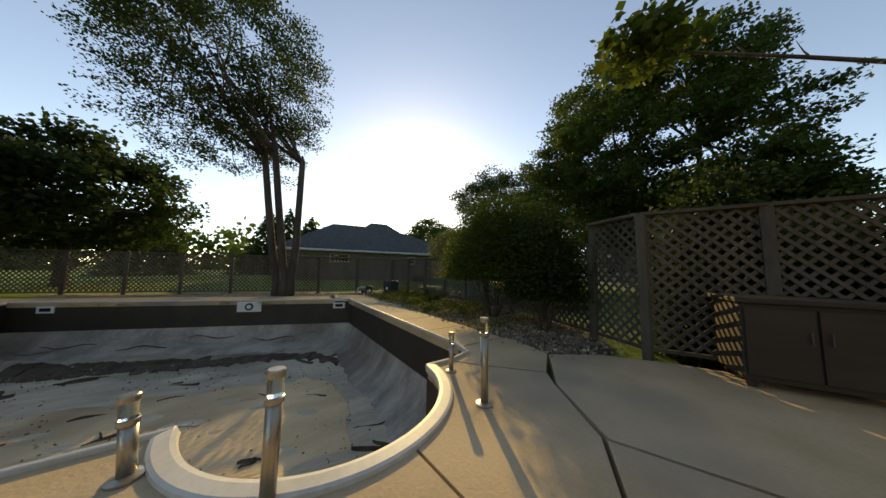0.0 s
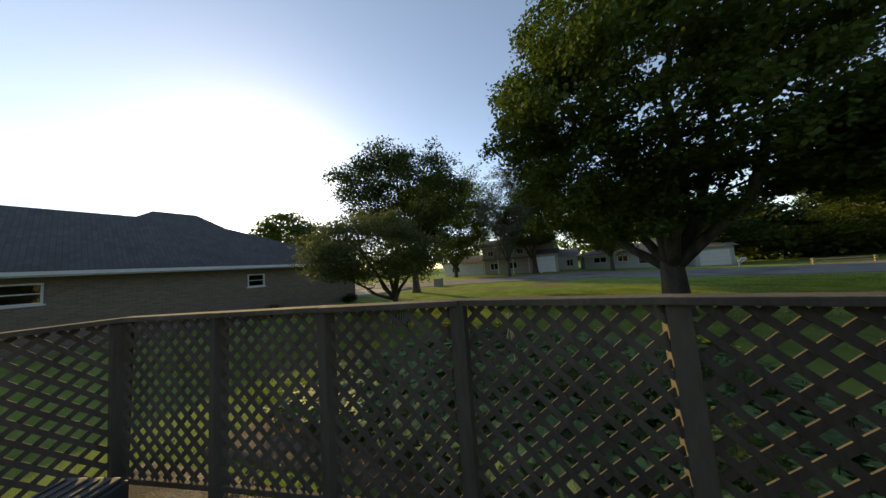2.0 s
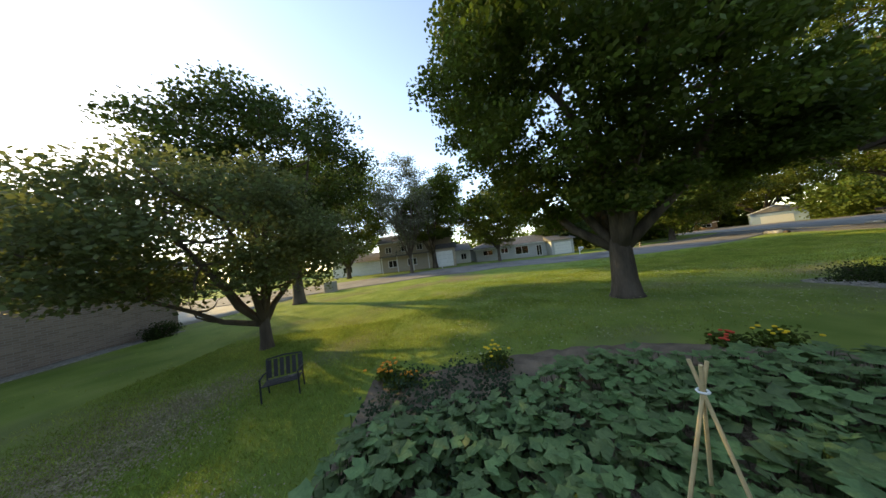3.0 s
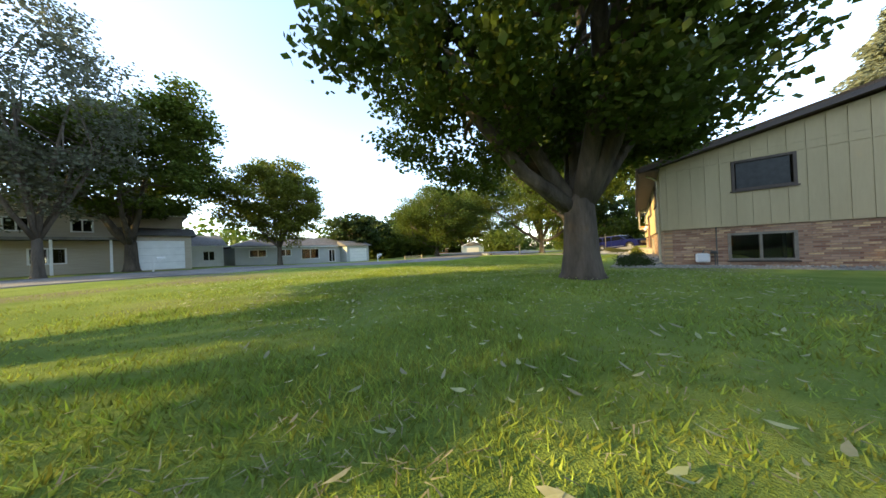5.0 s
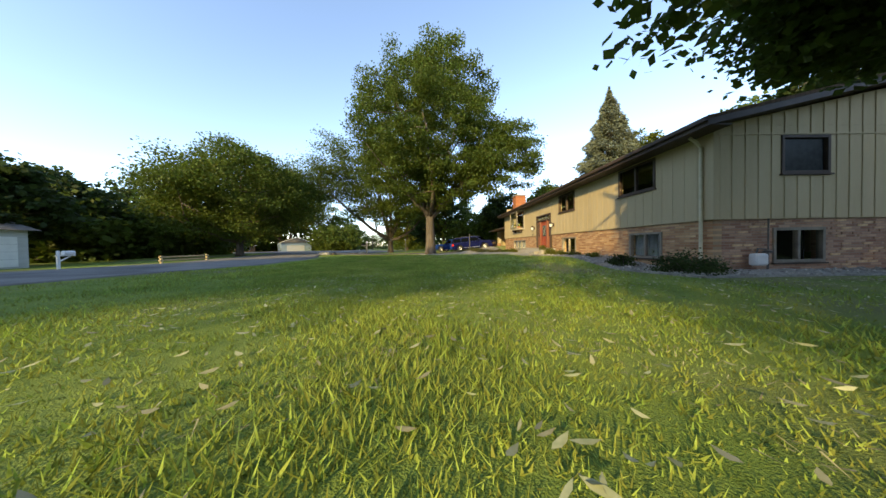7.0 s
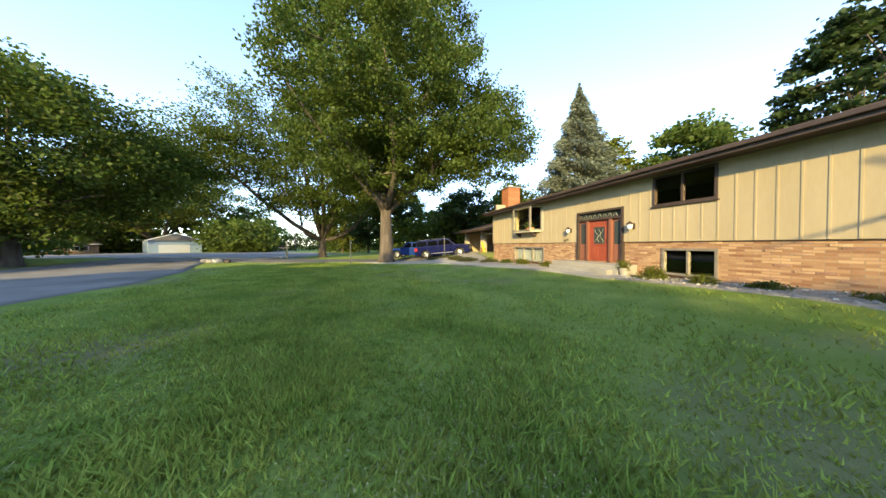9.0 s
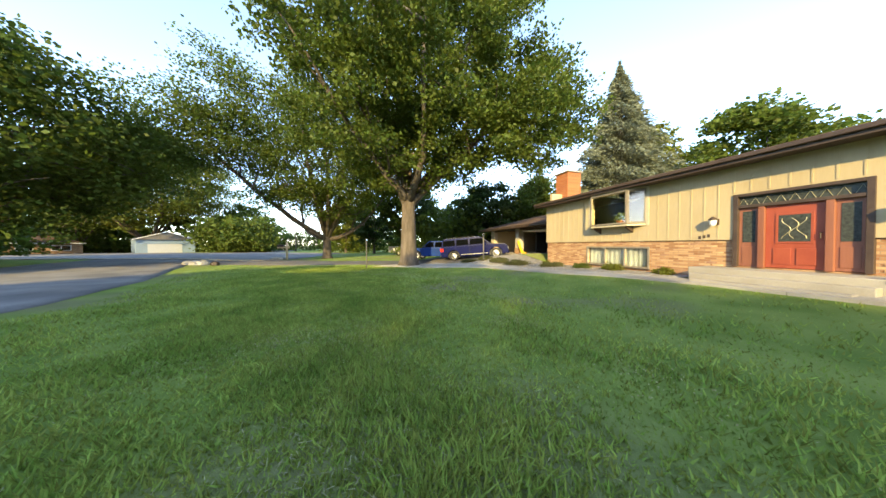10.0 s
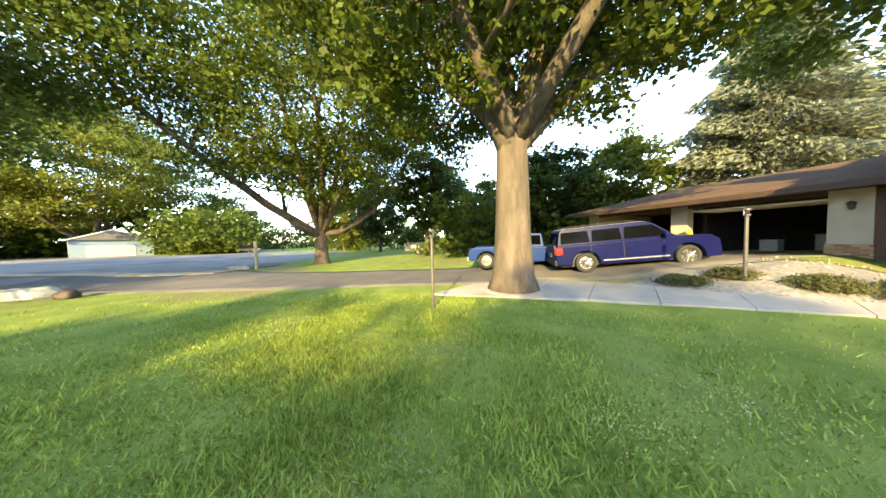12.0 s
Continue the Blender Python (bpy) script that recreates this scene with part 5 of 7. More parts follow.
def sunny(x, y, *spots):
    """Keeps the clumps of a tree at x, y whose shadows miss round spots (x, y, radius) of sunlit ground."""
    kx, ky = SUN_DIR.x / SUN_DIR.z, SUN_DIR.y / SUN_DIR.z

    def ok(c):
        res = np.ones(len(c), bool)
        for sx, sy, sr in spots:
            h = c[:, 2] + float(G(x, y)) - float(G(sx, sy))
            res &= np.hypot(x + c[:, 0] - kx * h - sx, y + c[:, 1] - ky * h - sy) > sr
        return res
    return ok


GLADE = ((-5.6, -20.2, 2.0), (-3.8, -18.0, 2.0), (-2.2, -16.2, 1.7), (-0.4, -15.0, 1.8), (1.3, -15.2, 1.3))
FRONT = ((-17.4, 26.9, 1.6), (-15.4, 26.1, 1.8), (-9.4, 28.5, 1.3), (-7.6, 31.8, 1.3), (-5.4, 35.8, 1.3), (-23.4, 44, 1.0))
VERGE = ((-25.0, 42.3, 1.6), (-28, 42.2, 1.6), (-31, 42.4, 1.6), (-34, 43.2, 1.6), (-38, 44.6, 1.6), (-43, 46, 1.6), (-23.4, 44, 1.2))
tree("big maple with a dark dense crown and flared trunk", -2.06, -7.5, 14.8, 6.5, 0.42, 2.0, LEAF_M, BARK, n=140000, size=0.15, clumps=400, limbs=10, low=0.14, spread=0.036, hang=0.35, floor=2.5, off=(-0.5, -0.5), shape=0.1,
     trim=lambda c: ~((c[:, 1] - 1.8 * c[:, 0] > 6.3) & (c[:, 2] > 1.2 - 0.73 * c[:, 0])),
     lobes=((-4.2, 1.7, 4.6, 1.6, 26), (-4.2, -0.8, 5.4, 1.7, 22), (-0.5, 4.4, 4.9, 1.3, 16), (-2.3, 4.6, 5.5, 1.3, 18), (-3.2, 5.2, 6.4, 1.2, 16), (1.4, 4.4, 5.0, 1.4, 18), (3.0, 3.6, 5.0, 1.4, 16), (-3.2, 3.2, 4.1, 0.9, 14), (-1.6, 3.9, 4.3, 0.8, 14), (0.6, 4.4, 4.5, 0.8, 14), (2.2, 4.6, 4.5, 0.8, 14)))
tree("small crabapple with low spreading limbs", -1.05, -19.6, 5.8, 4.3, 0.17, 0.95, LEAF_C, BARK, n=52000, size=0.1, clumps=210, limbs=9, low=0.24, spread=0.05, floor=1.1, off=(0.7, -0.5), trim=sunny(-1.05, -19.6, *GLADE))
# Crown lobes are added to shade the lawn; the trim lets sun through.
tree("dark street maple casting long shadows", -10.2, -23.9, 15.4, 8.0, 0.36, 2.2, LEAF_D, BARK, n=46000, size=0.22, clumps=200, limbs=6, low=0.34, spread=0.05, floor=4.5, off=(-1.2, -1.6), shape=0.4, lobes=((1.0, -0.85, 5.4, 1.2, 18), (0.2, -2.0, 6.2, 1.2, 14), (-3.0, 0.5, 5.4, 1.0, 14), (-4.4, -2.0, 6.4, 1.0, 14)),
     trim=lambda c: sunny(-10.2, -23.9, *GLADE)(c) & ~((c[:, 1] - 1.8 * c[:, 0] > 7.2) & (c[:, 2] > 6.9 - 0.73 * c[:, 0])))
tree("three-stemmed ash with a thin crown by the pool", 13.75, -15.75, 15.5, 4.8, 0.145, 6.0, LEAF_D, BARK, n=50000, size=0.1, clumps=170, limbs=5, low=0.3, stems=3, stem_at=((0.32, -0.15, 0.95, -0.2), (0.0, 0.05, 0.6, 0.3), (-0.33, 0.12, -0.4, -0.1)), spread=0.045, name="ash_tree", off=(2.5, -1.6))
tree("huge silver maple with a pale trunk and ragged crown", -9.45, 28.55, 31.5, 13.0, 0.68, 6.0, LEAF, BARK_L, n=190000, size=0.24, clumps=380, limbs=9, low=0.12, spread=0.034, gap=0.1, hang=0.5, floor=6.2,
     boughs=((8.5, -2.6, 14.0, 0.4), (-0.8, 1.0, 14.0, 0.5)), lobes=((10.8, -3.0, 13.5, 5.0, 80), (7.5, -6.0, 10.5, 3.2, 36), (-0.5, -3.5, 13.0, 4.2, 40), (0.5, -2.0, 19.0, 5.0, 36)))
tree("wide street maple with leaning pale limbs", -19.0, 47.0, 26.0, 14.5, 0.6, 3.4, LEAF, BARK, n=125000, size=0.26, clumps=310, limbs=9, low=0.16, spread=0.046, gap=0.03, floor=5.4,
     lobes=((-13.0, -6.3, 14.5, 5.0, 60), (-9.0, -8.0, 18.0, 5.0, 46), (-17.0, -4.0, 11.5, 4.0, 34)), boughs=((-10.4, -5.1, 12.0, 0.42), (3.5, -3.0, 10.0, 0.3), (-1.0, 2.0, 12.0, 0.4)))
tree("rounded maple across the street", -38.8, 30.5, 18.0, 11.6, 0.5, 2.5, LEAF, BARK, n=76000, size=0.29, clumps=260, limbs=7, low=0.08, spread=0.06, trim=sunny(-38.8, 30.5, *VERGE))
tree("rounded maple beyond the side street", -66.5, 87.0, 34.0, 19.0, 0.7, 3.0, LEAF_Y, BARK, n=90000, size=0.46, clumps=330, limbs=7, low=0.12, spread=0.05, floor=5.5)
tree("golden-green lawn tree before the ranch house", -36.5, -3.4, 14.5, 6.8, 0.28, 2.4, LEAF_Y, BARK_L, n=46000, size=0.25, clumps=190, limbs=7, low=0.14, spread=0.05, floor=2.0, trim=sunny(-36.5, -3.4, *FRONT))
# The extra lobe is added to shade the front lawn.
tree("tall dark maple across the street", -37.5, -15.0, 16.5, 8.3, 0.45, 2.8, LEAF, BARK, n=52000, size=0.29, clumps=190, limbs=7, low=0.2, spread=0.05, floor=5.2, trim=sunny(-37.5, -15.0, *FRONT), lobes=((6.0, 3.4, 13.8, 2.3, 40),))
tree("pale thin-leaved tree before the two-storey house", -30.5, -18.5, 19.5, 5.6, 0.24, 2.6, LEAF_S, BARK_L, n=17000, size=0.22, clumps=110, limbs=8, low=0.15, spread=0.07, trim=sunny(-30.5, -18.5, *FRONT[2:]))
# Height and added lobes shade lawn and walk; the trim keeps the wall lit.
tree("broad maple near the two-storey house", -36.0, -30.2, 22.6, 9.8, 0.4, 2.0, LEAF, BARK, n=56000, size=0.33, clumps=220, low=0.1, spread=0.06, shape=-0.6,
     lobes=((8.0, -4.3, 15.2, 2.3, 44), (6.5, -2.5, 16.2, 2.2, 40)), trim=lambda c: c[:, 2] - (36 - c[:, 0]) * 0.73 < -0.9)
tree("rounded tree beyond the brick house", -15, -50, 13.5, 7.4, 0.4, 2.0, LEAF, BARK, n=18000, size=0.4, clumps=90, low=0.1, spread=0.07)
conifer("tall grey-green spruce behind the house", 20.7, 33, 26.5, 13.5, LEAF_SP, n=76000, size=0.5, name="spruce")
tree("yellow-green tree behind the house", 27, 34, 21, 5.0, 0.35, 5, LEAF_Y, BARK, n=14000, size=0.45, clumps=90, low=0.2, spread=0.07)
tree("tall tree behind the house", 36, 27, 21, 9.5, 0.45, 5, LEAF, BARK, n=18000, size=0.55, clumps=100, low=0.15, spread=0.07)
tree("dark pine-like tree behind the house", 22.5, 10.5, 19.5, 4.4, 0.4, 5, LEAF_D, BARK, n=16000, size=0.35, clumps=110, low=0.25, spread=0.06)
tree("dark tree behind the garage", 6, 44, 13, 6.0, 0.35, 3, LEAF_D, BARK, n=14000, size=0.4, clumps=90, low=0.1, spread=0.07)
tree("dark tree behind the garage", 14, 41, 14, 6.0, 0.35, 3, LEAF, BARK, n=14000, size=0.4, clumps=90, low=0.1, spread=0.07)
tree("thin dark street tree beyond the driveway", -7, 52, 15, 5.0, 0.3, 4, LEAF_D, BARK, n=11000, size=0.38, clumps=80, low=0.2, spread=0.07)
tree("thin dark street tree beyond the driveway", -2, 58, 15, 5.5, 0.3, 4, LEAF, BARK, n=11000, size=0.38, clumps=80, low=0.2, spread=0.07)
tree("leafy tree beyond the pool fence", 22.5, -24.0, 8.2, 5.0, 0.22, 2.5, LEAF_D, BARK, n=20000, size=0.24, clumps=90, low=0.12, spread=0.07)
tree("leafy tree beyond the pool fence", 27.0, -20.5, 7.6, 5.0, 0.22, 2.5, LEAF_D, BARK, n=34000, size=0.26, clumps=150, low=0.12, spread=0.07)
for k, (x, y, h) in enumerate(((14.8, -46, 9.6), (12.4, -47, 10.2), (9.4, -47.5, 9.6), (25, -44, 9))):
    conifer("dark conifer beyond the brick house", x, y, h, h * 0.62, LEAF_D, n=6000, size=0.5)
shrub("tall dense green shrub by the pool", 9.5, -8.1, 1.0, 1.7, 3.2, LEAF_M, n=84000, size=0.055, clumps=330, clear=1.0, stems=9)
shrub("tall dense green shrub by the gate screen", 9.75, -6.55, 0.75, 0.75, 2.5, LEAF_D, n=22000, size=0.065, clumps=110, clear=0.7)

# The first two, unseen, are added to darken the gable window's reflection.
for x, y, h, r, lf in ((31, -14, 13, 6, LEAF_D), (36, -6, 13, 6, LEAF), (-47, 13, 10.5, 6.5, LEAF_D), (-55, 22, 12, 7, LEAF_D), (-52, 38, 15, 7, LEAF), (-82, 90, 21, 9, LEAF), (-66, 40, 15, 8, LEAF_D), (-20, 84, 17, 8, LEAF_Y), (-12, 72, 16, 7, LEAF_D), (-50, 98, 17, 9, LEAF), (8, 62, 15, 7, LEAF_D), (20, 52, 15, 7, LEAF)):
    tree("leafy shade tree in the neighbourhood beyond, two added out of view", x, y, h, r, 0.35, 2.5, lf, BARK, n=11000, size=0.52, clumps=110, low=0.08, spread=0.06)
tree("small tree overhanging the lattice screen", 7.2, -1.4, 5.6, 0.8, 0.1, 3.9, LEAF, BARK, n=2600, size=0.13, clumps=14, limbs=4, low=0.7, spread=0.16, floor=3.2, boughs=((3.1, -3.3, 4.95, 0.035),), lobes=((3.1, -3.3, 4.95, 0.35, 16),),
     trim=lambda c: (c[:, 0] < 0.7) | (c[:, 0] > 2.6))
shrub("dark shrub behind the lattice screen", 8.35, -4.4, 0.65, 0.9, 3.2, LEAF_D, n=34000, size=0.08, clumps=170)
shrub("dark shrub behind the lattice screen", 7.8, -3.0, 0.7, 1.2, 2.9, LEAF_D, n=24000, size=0.075, clumps=120)
shrub("dark shrub behind the lattice screen", 7.2, -1.6, 0.8, 1.1, 2.3, LEAF_D, n=12000, size=0.075, clumps=70)
# far woods all round, too far to count
cs = []
for k in range(150):
    an = 2 * math.pi * k / 150 + rng.uniform(-0.02, 0.02)
    rr = rng.uniform(95, 165)
    x, y = rr * math.cos(an) - 10, rr * math.sin(an) + 12
    if -75 < x < -18 and y > 60 and abs(x + 30 + (y - 80) * 0.16) < 14:
        continue
    hh = rng.uniform(9, 17)
    d = rng.normal(0, 1, (26, 3))
    d /= np.linalg.norm(d, axis=1, keepdims=True)
    cs.append(np.array([x, y, float(G(x, y)) + hh * 0.48]) + d * np.array([hh * 0.45, hh * 0.45, hh * 0.5]))
v, f = leaves(np.concatenate(cs), 55000, 1.6, 1.6)
v[:, 2] = np.maximum(v[:, 2], -3.2)
tagged(raw_mesh("far_woods", v, f, LEAF), "distant belt of green trees round the suburb", "trees", kind="stuff")
cs = []
for a, b, n in (((-52, 18), (-53, 44), 30), ((-104, 104), (-78, 97), 22), ((-88, 62), (-80, 74), 18), ((-52, 84.5), (-40, 80.5), 20), ((-54, 92), (-48, 112), 20), ((-24, 92), (34, 66), 40), ((-66, 118), (-16, 126), 34), ((-6, 46), (12, 50), 12)):
    for k in range(n):
        u = (k + rng.uniform(0, 1)) / n
        x, y = a[0] + (b[0] - a[0]) * u + rng.normal(0, 2), a[1] + (b[1] - a[1]) * u + rng.normal(0, 2)
        hh = rng.uniform(5.0, 11.0)
        d = rng.normal(0, 1, (14, 3))
        d /= np.linalg.norm(d, axis=1, keepdims=True)
        cs.append(np.array([x, y, float(G(x, y)) + hh * 0.45]) + d * np.array([hh * 0.5, hh * 0.5, hh * 0.42]))
v, f = leaves(np.concatenate(cs), 80000, 0.9, 0.7)
tagged(raw_mesh("hedges", v, f, LEAF), "green hedges and bushes between the far gardens", "hedges", kind="stuff")

# ---- cars on the driveway ----
BLUEPAINT = mat("dark_blue_car_paint", (0.003, 0.005, 0.042), (0.004, 0.006, 0.052), rough=0.3, scale=1, coat=0.05, spec=0.12)
SKYPAINT = mat("bright_blue_car_paint", (0.003, 0.022, 0.125), (0.004, 0.028, 0.15), rough=0.4, scale=1, coat=0.04, spec=0.15)
CARGLASS = mat("tinted_car_glass", (0.002, 0.0025, 0.003), (0.004, 0.0045, 0.005), rough=0.12, scale=1, spec=0.02)
RUBBER = mat("tyre_rubber", (0.02, 0.02, 0.02), (0.03, 0.03, 0.03), rough=0.9, scale=6)
ALLOY = mat("alloy", (0.26, 0.26, 0.26), (0.36, 0.36, 0.36), rough=0.35, metal=0.9, scale=4)
REDLAMP = mat("red_lamp_glass", (0.45, 0.02, 0.015), (0.5, 0.03, 0.02), rough=0.15, scale=3)
BLACKP = mat("black_plastic", (0.012, 0.012, 0.012), (0.02, 0.02, 0.02), rough=0.5, scale=4)
# Pale roof tone: the sky's reflection on dark blue paint, put into colour.
ROOF_SHEEN = mat("roof_sky_sheen", (0.16, 0.17, 0.22), (0.20, 0.21, 0.26), rough=0.35, scale=2, coat=0.1, spec=0.3)


def extrude_profile(pts, y0, y1, bevel=0.04, tumble=0.0, zt=None):
    """A side profile pulled across the car; tumble leans the upper part inwards."""
    bm = bmesh.new()
    a = [bm.verts.new((x, y0, z)) for x, z in pts]
    b = [bm.verts.new((x, y1, z)) for x, z in pts]
    bm.faces.new(a[::-1]), bm.faces.new(b)
    n = len(pts)
    for k in range(n):
        bm.faces.new((a[k], a[(k + 1) % n], b[(k + 1) % n], b[k]))
    bmesh.ops.recalc_face_normals(bm, faces=bm.faces)
    if bevel:
        bmesh.ops.bevel(bm, geom=bm.edges[:], offset=bevel, segments=3, affect="EDGES", profile=0.6)
    if tumble:
        zs = [z for _, z in pts]
        lo, hi = min(zs), max(zs)
        for v in bm.verts:
            v.co.y *= 1 - tumble * (v.co.z - lo) / (hi - lo)
    return bm


def wheel(car, x, y, r, side):
    w = thing("wheel", "", "", x, y, r)
    w.parent = car
    bm = lathe(bmesh.new(), [(r * 0.66, -0.12), (r * 0.93, -0.13), (r, -0.09), (r, 0.09), (r * 0.93, 0.13), (r * 0.66, 0.12), (r * 0.64, 0.0)], 32, cap=False)
    bmesh.ops.transform(bm, matrix=pose(0, 0, 0, 90), verts=bm.verts)
    part("tyre", bm, RUBBER, w, smooth=True)
    bm = lathe(bmesh.new(), [(r * 0.66, -0.02), (r * 0.68, 0.08), (r * 0.62, 0.085), (r * 0.6, 0.01)], 32, cap=False)
    lathe(bm, [(r * 0.62, -0.02), (0.02, -0.01)], 24)
    for k in range(10):
        an = 2 * math.pi * k / 10
        tube(bm, [(0.05 * math.cos(an), 0.05 * math.sin(an), 0.075), (r * 0.63 * math.cos(an), r * 0.63 * math.sin(an), 0.07)], [0.034, 0.022], 5)
    lathe(bm, [(0.09, 0.02), (0.09, 0.08), (0.02, 0.09)], 14)
    bmesh.ops.transform(bm, matrix=pose(0, 0, 0, 90 if side < 0 else -90), verts=bm.verts)
    part("rim", bm, ALLOY, w, smooth=False)


def suv():
    L, W, B, r, H = 6.3, 2.3, 3.95, 0.45, 2.12
    c = thing("car", "dark blue boxy family car parked on the driveway", "car")
    xr, xf = -B / 2, B / 2
    x0, x1 = xr - 1.25, xf + 1.1
    body = [(x0, 0.42), (x0 - 0.04, 0.75), (x0 + 0.02, 1.32), (xf - 0.55, 1.36), (x1 - 0.3, 1.3), (x1 - 0.02, 1.1), (x1 + 0.04, 0.6), (x1 - 0.05, 0.38)]

    def arch(cx):
        return [(cx + 0.58 * math.cos(a), 0.45 + 0.56 * math.sin(a)) for a in np.linspace(-0.15, math.pi + 0.15, 12)]

    body += [p for p in arch(xf)] + [p for p in arch(xr)]
    part("body", extrude_profile(body, -W / 2, W / 2, 0.05), BLUEPAINT, c, smooth=False)
    part("underbody", cube((x0 + 0.25, -W / 2 + 0.25, 0.3), (x1 - 0.25, W / 2 - 0.25, 0.9)), BLACKP, c)
    cab = [(x0 + 0.06, 1.3), (x0 + 0.2, H - 0.12), (x0 + 0.4, H), (xf - 1.55, H), (xf - 1.2, H - 0.1), (xf - 0.35, 1.34)]
    part("cabin", extrude_profile(cab, -W / 2 + 0.04, W / 2 - 0.04, 0.05, 0.08), BLUEPAINT, c)
    part("roof", extrude_profile([(x0 + 0.3, H - 0.05), (x0 + 0.38, H + 0.012), (xf - 1.55, H + 0.012), (xf - 1.35, H - 0.05)], -W / 2 + 0.16, W / 2 - 0.16, 0.02), ROOF_SHEEN, c, "roof panel paled by a sky reflection in its colour")
    for s in (-1, 1):
        for a, b in ((x0 + 0.22, x0 + 1.45), (x0 + 1.55, x0 + 2.75), (x0 + 2.85, xf - 0.62)):
            top = b - (0.62 if b > xf - 1 else 0.05)
            bm = bmesh.new()
            vs = [bm.verts.new((x, s * (W / 2 - 0.035 - 0.09 * (z - 1.34)), z)) for x, z in ((a, 1.42), (b, 1.42), (top, H - 0.17), (a + 0.05, H - 0.17))]
            bm.faces.new(vs if s < 0 else vs[::-1])
            r_ = bmesh.ops.extrude_face_region(bm, geom=bm.faces[:])
            bmesh.ops.translate(bm, vec=(0, s * 0.012, 0), verts=[v for v in r_["geom"] if isinstance(v, bmesh.types.BMVert)])
            bmesh.ops.recalc_face_normals(bm, faces=bm.faces)
            part("side_window", bm, CARGLASS, c)
        for a in (x0 + 1.5, x0 + 2.8):
            part("door_seam", cube((a - 0.008, s * (W / 2) - 0.004, 0.55), (a + 0.008, s * (W / 2) + 0.003, 1.32)), BLACKP, c)
            part("door_handle", cube((a + 0.12, s * (W / 2 + 0.015) - 0.015, 1.1), (a + 0.36, s * (W / 2 + 0.015) + 0.015, 1.15), 0.01), BLUEPAINT, c)
        part("roof_rail", tube(bmesh.new(), [(x0 + 0.5, s * (W / 2 - 0.26), H + 0.01), (x0 + 0.6, s * (W / 2 - 0.26), H + 0.09), (xf - 1.9, s * (W / 2 - 0.26), H + 0.09), (xf - 1.8, s * (W / 2 - 0.26), H + 0.01)], [0.022] * 4, 6), BLACKP, c)
        part("mirror", cube((xf - 0.95, s * (W / 2 + 0.13) - 0.12, 1.34), (xf - 0.75, s * (W / 2 + 0.13) + 0.12, 1.52), 0.04), BLUEPAINT, c)
        part("tail_light", cube((x0 - 0.06, s * (W / 2 - 0.13) - 0.14, 0.92), (x0 + 0.28, s * (W / 2 - 0.13) + 0.14, 1.24), 0.03), REDLAMP, c)
        part("headlight", cube((x1 - 0.2, s * (W / 2 - 0.3) - 0.26, 0.9), (x1 + 0.03, s * (W / 2 - 0.3) + 0.26, 1.08), 0.03), GLASS, c)
        part("side_moulding", cube((xr + 0.7, s * W / 2 - 0.012, 0.5), (xf - 0.7, s * W / 2 + 0.014, 0.56), 0.005), ALLOY, c)
        wheel(c, xr, s * (W / 2 - 0.14), r, s)
        wheel(c, xf, s * (W / 2 - 0.14), r, s)
    part("tailgate", cube((x0 - 0.05, -W / 2 + 0.28, 0.7), (x0 + 0.05, W / 2 - 0.28, 1.36), 0.02), BLACKP, c, "black tailgate panel")
    bm = bmesh.new()
    vs = [bm.verts.new((x, s * (W / 2 - 0.28), z)) for s in (-1, 1) for x, z in ((x0 + 0.03, 1.42), (x0 + 0.17, H - 0.2))]
    bm.faces.new((vs[0], vs[1], vs[3], vs[2]))
    bmesh.ops.solidify(bm, geom=bm.faces[:], thickness=0.02)
    part("rear_window", bm, CARGLASS, c)
    bm = bmesh.new()
    vs = [bm.verts.new((x, s * (W / 2 - 0.22), z)) for s in (-1, 1) for x, z in ((xf - 0.4, 1.4), (xf - 1.14, H - 0.12))]
    bm.faces.new((vs[0], vs[1], vs[3], vs[2]))
    bmesh.ops.solidify(bm, geom=bm.faces[:], thickness=-0.02)
    part("windscreen", bm, CARGLASS, c)
    part("bumper", cube((x0 - 0.1, -W / 2 + 0.06, 0.38), (x0 + 0.12, W / 2 - 0.06, 0.68), 0.05), BLACKP, c)
    part("bumper", cube((x1 - 0.1, -W / 2 + 0.1, 0.36), (x1 + 0.1, W / 2 - 0.1, 0.6), 0.05), BLUEPAINT, c)
    part("grille", cube((x1 - 0.02, -W / 2 + 0.6, 0.7), (x1 + 0.06, W / 2 - 0.6, 1.02), 0.02), ALLOY, c)
    plate = part("number_plate", cube((x0 - 0.075, -0.28, 0.78), (x0 - 0.052, 0.28, 0.96), 0.005), WHITE, c)
    part("plate_bar", cube((x0 - 0.08, -0.2, 0.84), (x0 - 0.074, 0.2, 0.9)), BLACKP, plate)
    return c


c = suv()
c.matrix_basis = Matrix.Translation((-2.72, 29.15, -0.70)) @ Matrix.Rotation(math.atan2(-2.18, 3.54), 4, "Z") @ Matrix.Rotation(radians(-4.8), 4, "Y")


